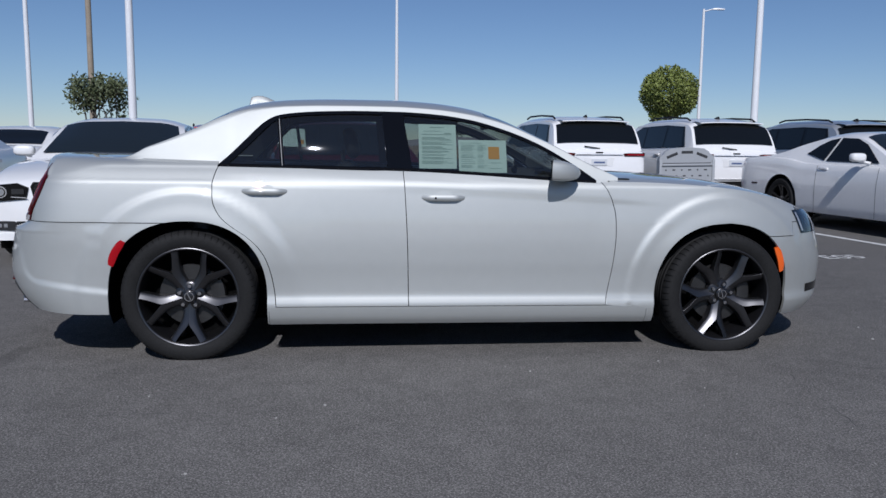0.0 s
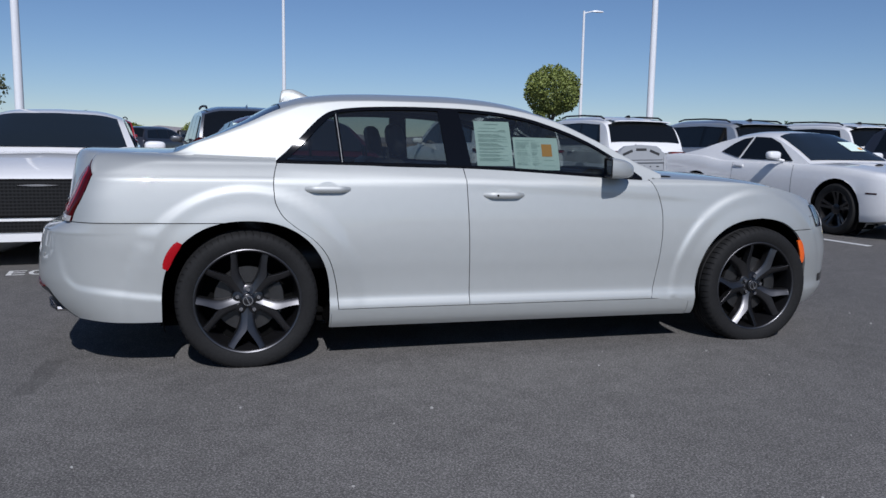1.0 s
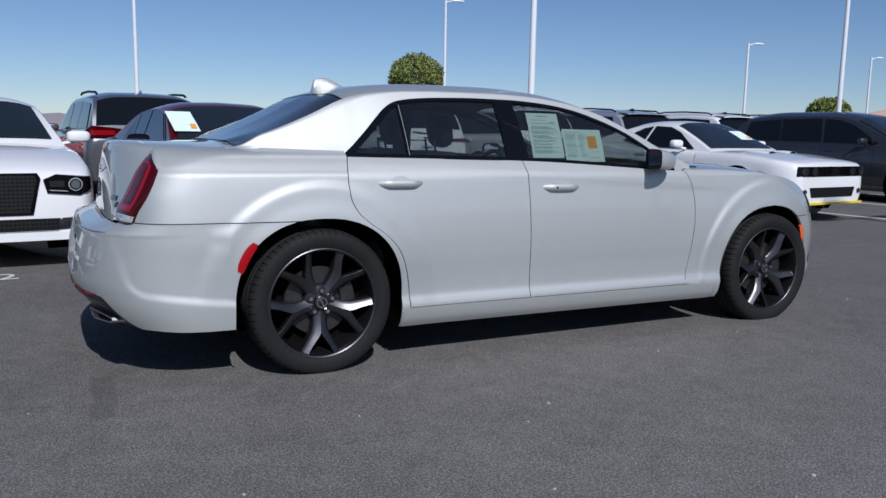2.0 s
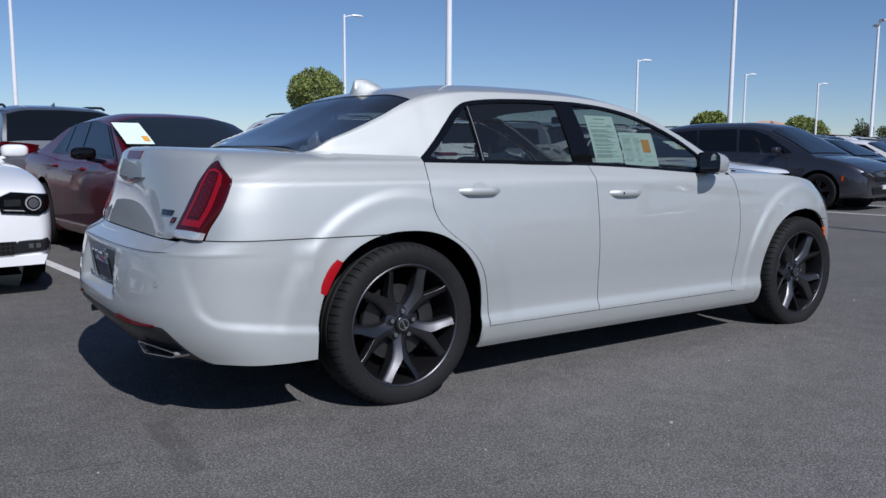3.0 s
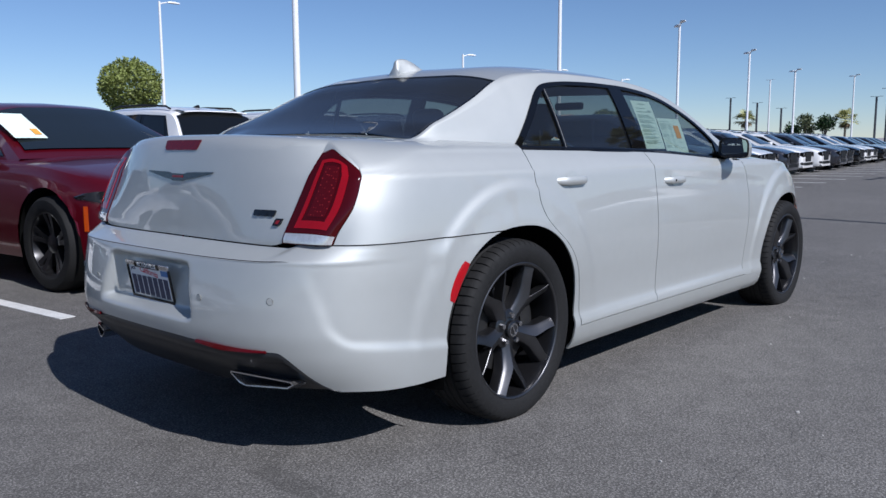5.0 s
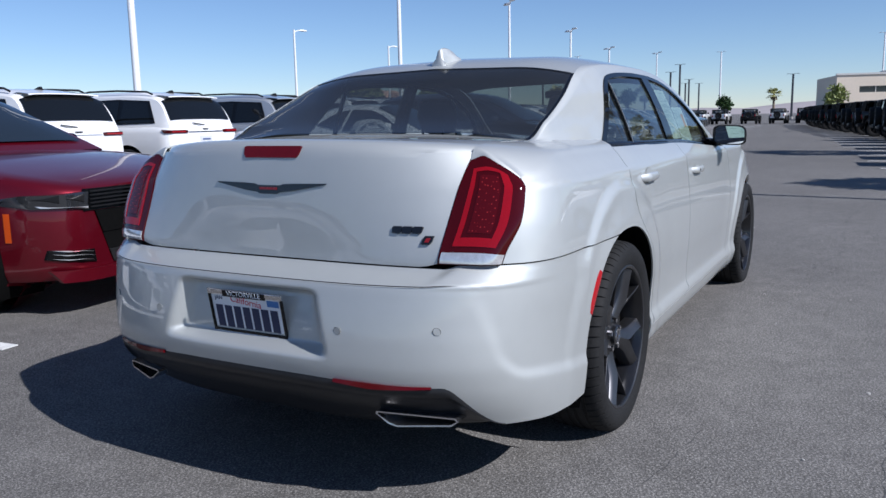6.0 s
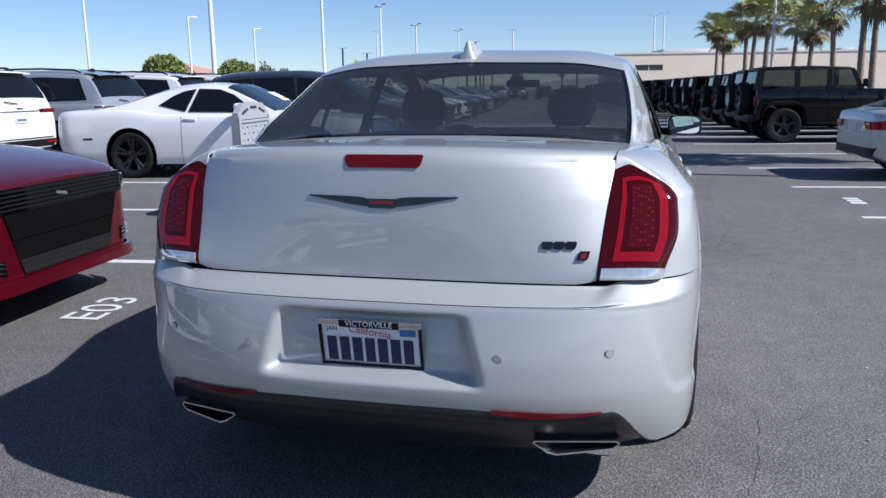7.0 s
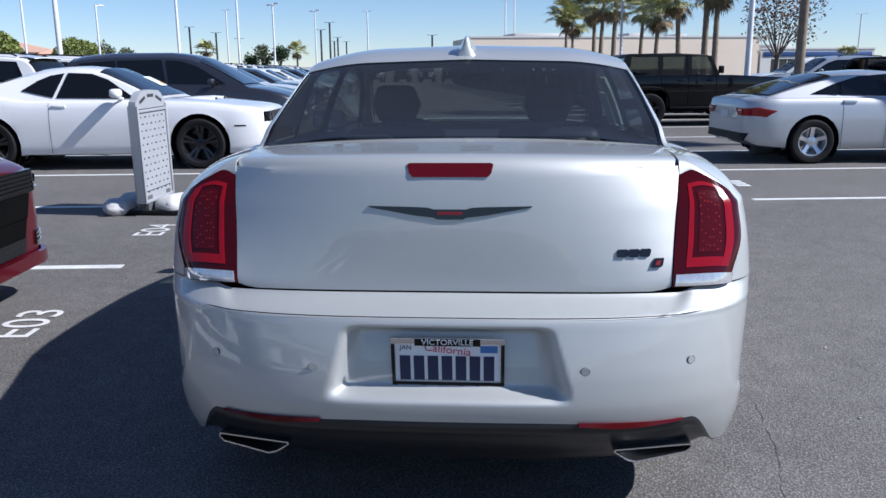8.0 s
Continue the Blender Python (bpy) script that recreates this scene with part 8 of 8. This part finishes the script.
# ---------------------------------------------------------------- far buildings
M_WHITEWALL = mat("white_stucco", (0.66, 0.64, 0.60), 0.85, var=0.05, scale=0.3)
M_PINKWALL = mat("pink_beige_stucco", (0.58, 0.44, 0.34), 0.85, var=0.06, scale=0.3)
M_FARGLASS = mat("dark_shop_glass", (0.02, 0.025, 0.03), 0.08, spec=0.6)
M_BLUEPANEL = mat("blue_fascia", (0.03, 0.08, 0.22), 0.5, var=0.05, scale=1)


def building(name, m, w, d, h, wall_m, label, windows=(), sign=(), roof_boxes=(), parapet=0.45):
    """A flat-roofed block facing -x: front along y, with recessed window openings and a parapet."""
    e = thing(name, m, label, "building", "far buildings")
    bm = bmesh.new()
    # front wall cut into piers, sills and heads round the openings
    edges = sorted({-w / 2, w / 2} | {v for y0, y1, z0, z1 in windows for v in (y0, y1)})
    for a, b in zip(edges, edges[1:]):
        hit = [q for q in windows if q[0] <= a + 1e-6 and q[1] >= b - 1e-6]
        if not hit:
            box(bm, 0, 0.35, a, b, -0.02, h)
        for y0, y1, z0, z1 in hit:
            if z0 > 0:
                box(bm, 0, 0.35, a, b, -0.02, z0)
            box(bm, 0, 0.35, a, b, z1, h)
    box(bm, 0.35, d, -w / 2, -w / 2 + 0.35, -0.02, h)
    box(bm, 0.35, d, w / 2 - 0.35, w / 2, -0.02, h)
    box(bm, d - 0.35, d, -w / 2 + 0.35, w / 2 - 0.35, -0.02, h)
    part("wall", bm, wall_m, e)
    bm = bmesh.new()
    box(bm, 0.35, d - 0.35, -w / 2 + 0.35, w / 2 - 0.35, h - parapet - 0.3, h - parapet)
    roof = part("roof", bm, M_CONCRETE, e)
    for x0, x1, y0, y1, zz in roof_boxes:
        bm = bmesh.new()
        box(bm, x0, x1, y0, y1, h - parapet, h + zz, 0.04)
        part("roof_unit", bm, M_WHITEWALL, roof, "white boxy unit on the roof")
    bm = bmesh.new()
    box(bm, -0.12, 0.4, -w / 2 - 0.12, w / 2 + 0.12, h, h + 0.25)
    part("coping", bm, M_WHITEWALL, e)
    for y0, y1, z0, z1 in windows:
        bm = bmesh.new()
        box(bm, 0.2, 0.24, y0, y1, z0, z1)
        win = part("window", bm, M_FARGLASS, e, "dark shop window")
        for k in range(1, max(2, int((y1 - y0) / 1.6))):
            y = y0 + (y1 - y0) * k / max(2, int((y1 - y0) / 1.6))
            bm = bmesh.new()
            box(bm, 0.12, 0.2, y - 0.05, y + 0.05, z0, z1)
            part("mullion", bm, M_WHITEWALL, win)
    for y0, y1, z0, z1, sm in sign:
        bm = bmesh.new()
        box(bm, -0.12, -0.005, y0, y1, z0, z1, 0.02)
        part("sign_bar", bm, sm, e, "dark bar of a far shop sign")
    return e


building("building", pose(130, 4.6, 0, 0, 0, 14) @ pose(0, -25.5, 0), 51, 15, 6.45, M_WALL, "large cream flat-roofed shop building far across the lot",
         windows=[(18.0, 22.4, 3.9, 4.8), (2.0, 10.0, 0.6, 2.8), (-14, -8, 0.6, 2.8)], roof_boxes=[(4, 12, 8, 17, 0.9), (8, 13, -8, -5, 1.1), (8, 12, -16, -14, 0.9)])
building("building", pose(132.5, 0.9, 0), 4, 20, 5.2, M_WALL, "lower cream wing of a far shop building", windows=[(-1.5, 1.5, 0.4, 2.6)])
building("building", pose(145, -56, 0, 0, 0, 14), 22, 20, 4.4, M_WHITEWALL, "low white shop building with a blue fascia", windows=[(-10, -2, 0.4, 2.8), (1, 9, 0.4, 2.8)], sign=[(-10.5, 10.5, 3.2, 4.0, M_BLUEPANEL)], roof_boxes=[(5, 9, 2, 6, 1.0)])


def hip_house(m, w, d, h, rise, label):
    """A stuccoed block with a tiled hip roof whose tile courses are ridged."""
    e = thing("building", m, label, "building", "far buildings")
    bm = bmesh.new()
    box(bm, -d / 2, d / 2, -w / 2, w / 2, -0.02, h)
    part("wall", bm, M_PINKWALL, e)
    bm = bmesh.new()
    o = 0.7
    n = 26
    ridge = w / 2 - d / 2
    for s in (-1, 1):
        for k in range(n):
            y0, y1 = -w / 2 - o + (w + 2 * o) * k / n, -w / 2 - o + (w + 2 * o) * (k + 1) / n
            yt0, yt1 = max(-ridge, min(ridge, y0)), max(-ridge, min(ridge, y1))
            ym, ytm = (y0 + y1) / 2, (yt0 + yt1) / 2
            grid(bm, [[(s * (d / 2 + o), y0, h), (0, yt0, h + rise)], [(s * (d / 2 + o), ym, h + 0.16), (0, ytm, h + rise + 0.1)], [(s * (d / 2 + o), y1, h), (0, yt1, h + rise)]], flip=s > 0)
        grid(bm, [[(-d / 2 - o, s * (w / 2 + o), h), (0, s * ridge, h + rise)], [(d / 2 + o, s * (w / 2 + o), h), (0, s * ridge, h + rise)]], flip=s < 0)
    part("roof", bm, M_ROOFTILE, e, "pale pinkish tile roof")
    for y in (-w * 0.3, 0, w * 0.3):
        bm = bmesh.new()
        box(bm, -d / 2 - 0.06, -d / 2 + 0.05, y - 0.9, y + 0.9, 1.0, 2.6, 0.02)
        part("window", bm, M_FARGLASS, e, "dark window")
    bm = bmesh.new()
    box(bm, -d / 2 - 0.3, d / 2 + 0.3, -w / 2 - 0.3, w / 2 + 0.3, h - 0.35, h - 0.02)
    part("eaves_band", bm, M_WHITEWALL, e)
    return e


hip_house(pose(135, 86, 0), 14, 12, 4.9, 2.1, "far pink-beige stucco building with a pale pinkish tile roof")
hip_house(pose(134, 77.0, 0), 7, 6.5, 4.0, 1.4, "far pink-beige stucco building with a low pale tile roof")

# a dry field and low hills past the lot
M_DIRT = mat("dry_tan_field", (0.26, 0.19, 0.125), 0.95, var=0.3, scale=0.05, bump=0.5, bump_scale=2)
M_HILL = mat("hazy_desert_hill", (0.30, 0.27, 0.27), 0.95, var=0.15, scale=0.004)
bm = bmesh.new()
grid(bm, [[(x, y, 0.02 + (0.25 * math.sin(x * 0.09 + y * 0.05) + 0.25 if 75 < y < 400 else 0)) for x in range(-600, 90, 15)] for y in (64, 70, 80, 95, 120, 160, 220, 300, 420, 600, 900, 1400)], flip=True)
tagged(new("field", mesh_of("field", bm, M_DIRT)), "dry tan open field beyond the car lot", "field", kind="structure")
bm = bmesh.new()
rnd_h = random.Random(5)
hs = [rnd_h.uniform(10, 34) for _ in range(90)]
rows = [[], [], []]
for i in range(90):
    a = math.radians(-75 + 2.6 * i)
    hh = hs[i] * (0.6 + 0.4 * math.sin(i * 0.31))
    for k, (rad, z) in enumerate(((1500, -2), (1750, hh * 0.6 + 4), (2000, hh + 6))):
        rows[k].append((rad * math.cos(a), rad * math.sin(a), z))
grid(bm, rows)
tagged(new("backdrop", mesh_of("backdrop", bm, M_HILL)), "low hazy desert hills on the horizon", "hills", kind="structure")


# ---------------------------------------------------------------- plastic barricade with sandbags
def barricade(m):
    e = thing("sign_board", m, "grey perforated plastic sign board on a low black foot", "sign", "")
    w, h0, h1 = 0.315, 0.13, 1.155
    bm = bmesh.new()
    # upright panel with a domed top; thin plates coloured as shade stand for its holes
    outline = [(-w, h0), (w, h0), (w, h1 - 0.10), (w - 0.01, h1 - 0.06), (w - 0.05, h1 - 0.04), (w - 0.07, h1 - 0.01), (w * 0.6, h1 + 0.025), (0, h1 + 0.04), (-w * 0.6, h1 + 0.025), (-w + 0.07, h1 - 0.01), (-w + 0.05, h1 - 0.04), (-w + 0.01, h1 - 0.06), (-w, h1 - 0.10)]
    slab(bm, outline, 0.07, pose(0, 0.035, 0, 90, 0, 0))
    bmesh.ops.recalc_face_normals(bm, faces=bm.faces[:])
    panel = part("panel", bm, M_SIGN, e)
    for s in (-1, 1):
        for x0, x1, z0, z1 in ((-w, -w + 0.03, h0, h1 - 0.1), (w - 0.03, w, h0, h1 - 0.1), (-w + 0.03, w - 0.03, h1 - 0.165, h1 - 0.14), (-w + 0.03, w - 0.03, h0, h0 + 0.03)):
            bm = bmesh.new()
            box(bm, x0, x1, s * 0.042 - 0.009, s * 0.042 + 0.009, z0, z1, 0.004)
            part("rim_bar", bm, M_SIGN, panel)
        for r in range(12):
            for c in range(6):
                bm_x = -0.225 + 0.09 * c + (0.018 if r % 2 else -0.012)
                z = h1 - 0.21 - 0.065 * r
                big = (r + c) % 2
                ob = new("slot", SLOT_WIDE if big else SLOT_SMALL)
                ob.parent = panel
                ob.matrix_basis = pose(bm_x, s * 0.0353, z, 0, 0, 0)
        for x, z, tilt in ((-0.17, h1 - 0.05, -22), (0.17, h1 - 0.05, 22), (0, h1 - 0.015, 0)):
            ob = new("grip_slot", SLOT_GRIP)
            ob.parent = panel
            ob.matrix_basis = pose(x, s * 0.0353, z, 0, tilt, 0)
        for z in (h1 - 0.135, h0 + 0.11):
            ob = new("groove", SLOT_LONG)
            ob.parent = panel
            ob.matrix_basis = pose(0, s * 0.0353, z, 0, 0, 0)
    for x in (-0.2, 0.2):
        bm = bmesh.new()
        box(bm, x - 0.05, x + 0.05, -0.04, 0.04, 0.03, 0.2, 0.008)
        part("leg", bm, M_SIGNDARK, e)
        bm = bmesh.new()
        box(bm, x - 0.06, x + 0.06, -0.36, 0.36, 0, 0.055, 0.015)
        part("foot", bm, M_PLASTIC, e, "black foot bar")
    return e


def slot_mesh(w, h):
    bm = bmesh.new()
    box(bm, -w / 2, w / 2, -0.0012, 0.0012, -h / 2, h / 2, 0.0006)
    return mesh_of("slot", bm, M_SLOT)


# shade inside the holes and grooves, put in as a dark colour
M_SLOT = mat("slot_shade", (0.035, 0.037, 0.04), 0.9)
M_SIGNDARK = mat("dark_grey_plastic", (0.10, 0.105, 0.11), 0.6, var=0.1, scale=9)
SLOT_WIDE, SLOT_SMALL, SLOT_GRIP, SLOT_LONG = slot_mesh(0.034, 0.014), slot_mesh(0.016, 0.016), slot_mesh(0.13, 0.03), slot_mesh(0.55, 0.008)
barricade(pose(4.58, 3.27, 0, 0, -1.2, -2))


def sandbag(m, l, w, h, seed):
    r = random.Random(seed)
    bm = bmesh.new()
    bmesh.ops.create_uvsphere(bm, u_segments=28, v_segments=14, radius=1.0)
    o = [r.uniform(0, 6) for _ in range(6)]
    for v in bm.verts:
        x, y, z = v.co
        k = 1 + 0.06 * math.sin(5 * x + o[0]) * math.sin(4 * y + o[1]) + 0.04 * math.sin(11 * x + o[2]) * math.sin(9 * z + o[3]) + 0.025 * math.sin(19 * y + o[4])
        sx = math.copysign(abs(x) ** 0.72, x)
        sy = math.copysign(abs(y) ** 0.8, y)
        v.co = (sx * l / 2 * k, sy * w / 2 * k, max(0.0, h * 0.42 + z * h * 0.58 * k))
    tube(bm, [(l * 0.47, 0, h * 0.35), (l * 0.55, 0.01, h * 0.42), (l * 0.62, 0.03, h * 0.30)], [0.035, 0.018, 0.05], 8)
    ob = new("sandbag", mesh_of("sandbag", bm, M_SANDBAG, 60))
    ob.matrix_basis = m
    return tagged(ob, "dusty white filled sandbag lying on the board's foot", "sandbag", "sandbags")


sandbag(pose(4.44, 3.60, 0, 0, 0, 20), 0.40, 0.28, 0.15, 1)
sandbag(pose(4.52, 3.02, 0, 0, 0, -35), 0.44, 0.30, 0.19, 2)
sandbag(pose(4.86, 2.90, 0, 0, 0, -60), 0.46, 0.30, 0.18, 3)
sandbag(pose(4.80, 3.62, 0, 0, 0, 10), 0.40, 0.28, 0.15, 4)


# ---------------------------------------------------------------- stall numbers, cracks and loose stones
def stall_number(body, x, y, turn=0, size=0.36):
    ob = words("stall_number", body, size, M_LINE, None, pose(x, y, 0.0045, 0, 0, turn + SKEW))
    tagged(ob, "white stencilled stall number painted on asphalt", "road marking", "stall numbers", "structure")


stall_number("E02", -1.66, 2.44)
stall_number("E03", 0.98, 2.46)
stall_number("E04", 3.61, 2.86)
stall_number("E05", 6.27, 2.93)
bm = bmesh.new()
for k in range(3):
    box(bm, 6.38 + 0.18 * k, 6.51 + 0.18 * k, -3.08, -2.92, 0.001, 0.005)
tagged(new("stall_mark", mesh_of("stall_mark", bm, M_LINE)), "worn white painted stall mark on asphalt", "road marking", "stall numbers", "structure")

M_CRACK = mat("dark_crack", (0.06, 0.06, 0.061), 0.95)


def crack(points, seed, width=0.004):
    """A thin jagged seam in the asphalt that comes and goes."""
    r = random.Random(seed)
    bm = bmesh.new()
    for (x0, y0), (x1, y1) in zip(points, points[1:]):
        a, b = Vector((x0, y0, 0.0012)), Vector((x1, y1, 0.0012))
        n = max(3, int((b - a).length / 0.045))
        side = (b - a).cross(Vector((0, 0, 1))).normalized()
        prev = None
        off = 0.0
        for i in range(n + 1):
            off = off * 0.8 + r.gauss(0, 0.008)
            p = a.lerp(b, i / n) + side * off
            w = width * 0.5 * max(0.0, r.uniform(-0.25, 1.0))
            cur = (bm.verts.new(p - side * w), bm.verts.new(p + side * w))
            if prev and w > 0:
                bm.faces.new((prev[0], cur[0], cur[1], prev[1]))
            prev = cur
    bmesh.ops.recalc_face_normals(bm, faces=bm.faces[:])
    for f in bm.faces:
        if f.normal.z < 0:
            f.normal_flip()
    ob = new("crack", mesh_of("crack", bm, M_CRACK))
    tagged(ob, "thin dark crack in the asphalt", "crack", "asphalt cracks", "structure")


crack([(-1.56, -0.83), (-1.03, -0.96), (-0.72, -1.05), (-0.48, -1.12), (0.06, -1.185)], 1, 0.006)
crack([(3.23, -1.17), (3.14, -1.66), (3.05, -2.19)], 2, 0.006)
crack([(-0.21, -2.51), (0.30, -2.52)], 3, 0.004)
crack([(-0.32, -1.80), (0.62, -1.80)], 6, 0.004)
crack([(2.22, -1.93), (2.52, -1.97)], 8, 0.004)
crack([(3.6, -1.3), (4.6, -1.5), (6.5, -1.42), (8.5, -1.6)], 4, 0.010)
crack([(6.5, -1.1), (9.5, -0.9)], 7, 0.014)

bm = bmesh.new()
r = random.Random(9)
for i in range(420):
    x, y = r.uniform(-2.2, 6.5), r.uniform(-4.4, -0.4) if i % 5 else r.uniform(-4.4, 4.0)
    s = 0.0035 * r.uniform(0.5, 1.0) if i % 9 else r.uniform(0.005, 0.010)
    q = bmesh.ops.create_icosphere(bm, subdivisions=1, radius=s, matrix=Matrix.Translation((x, y, s * 0.35)) @ Matrix.Rotation(r.uniform(0, 3), 4, "Z") @ Matrix.Diagonal((1, r.uniform(0.6, 1), 0.7, 1)))
M_PEBBLE = mat("pale_pebble", (0.36, 0.35, 0.33), 0.8, var=0.4, scale=3)
tagged(new("gravel", mesh_of("gravel", bm, M_PEBBLE)), "scattered small pale stones on the asphalt", "gravel", kind="stuff")
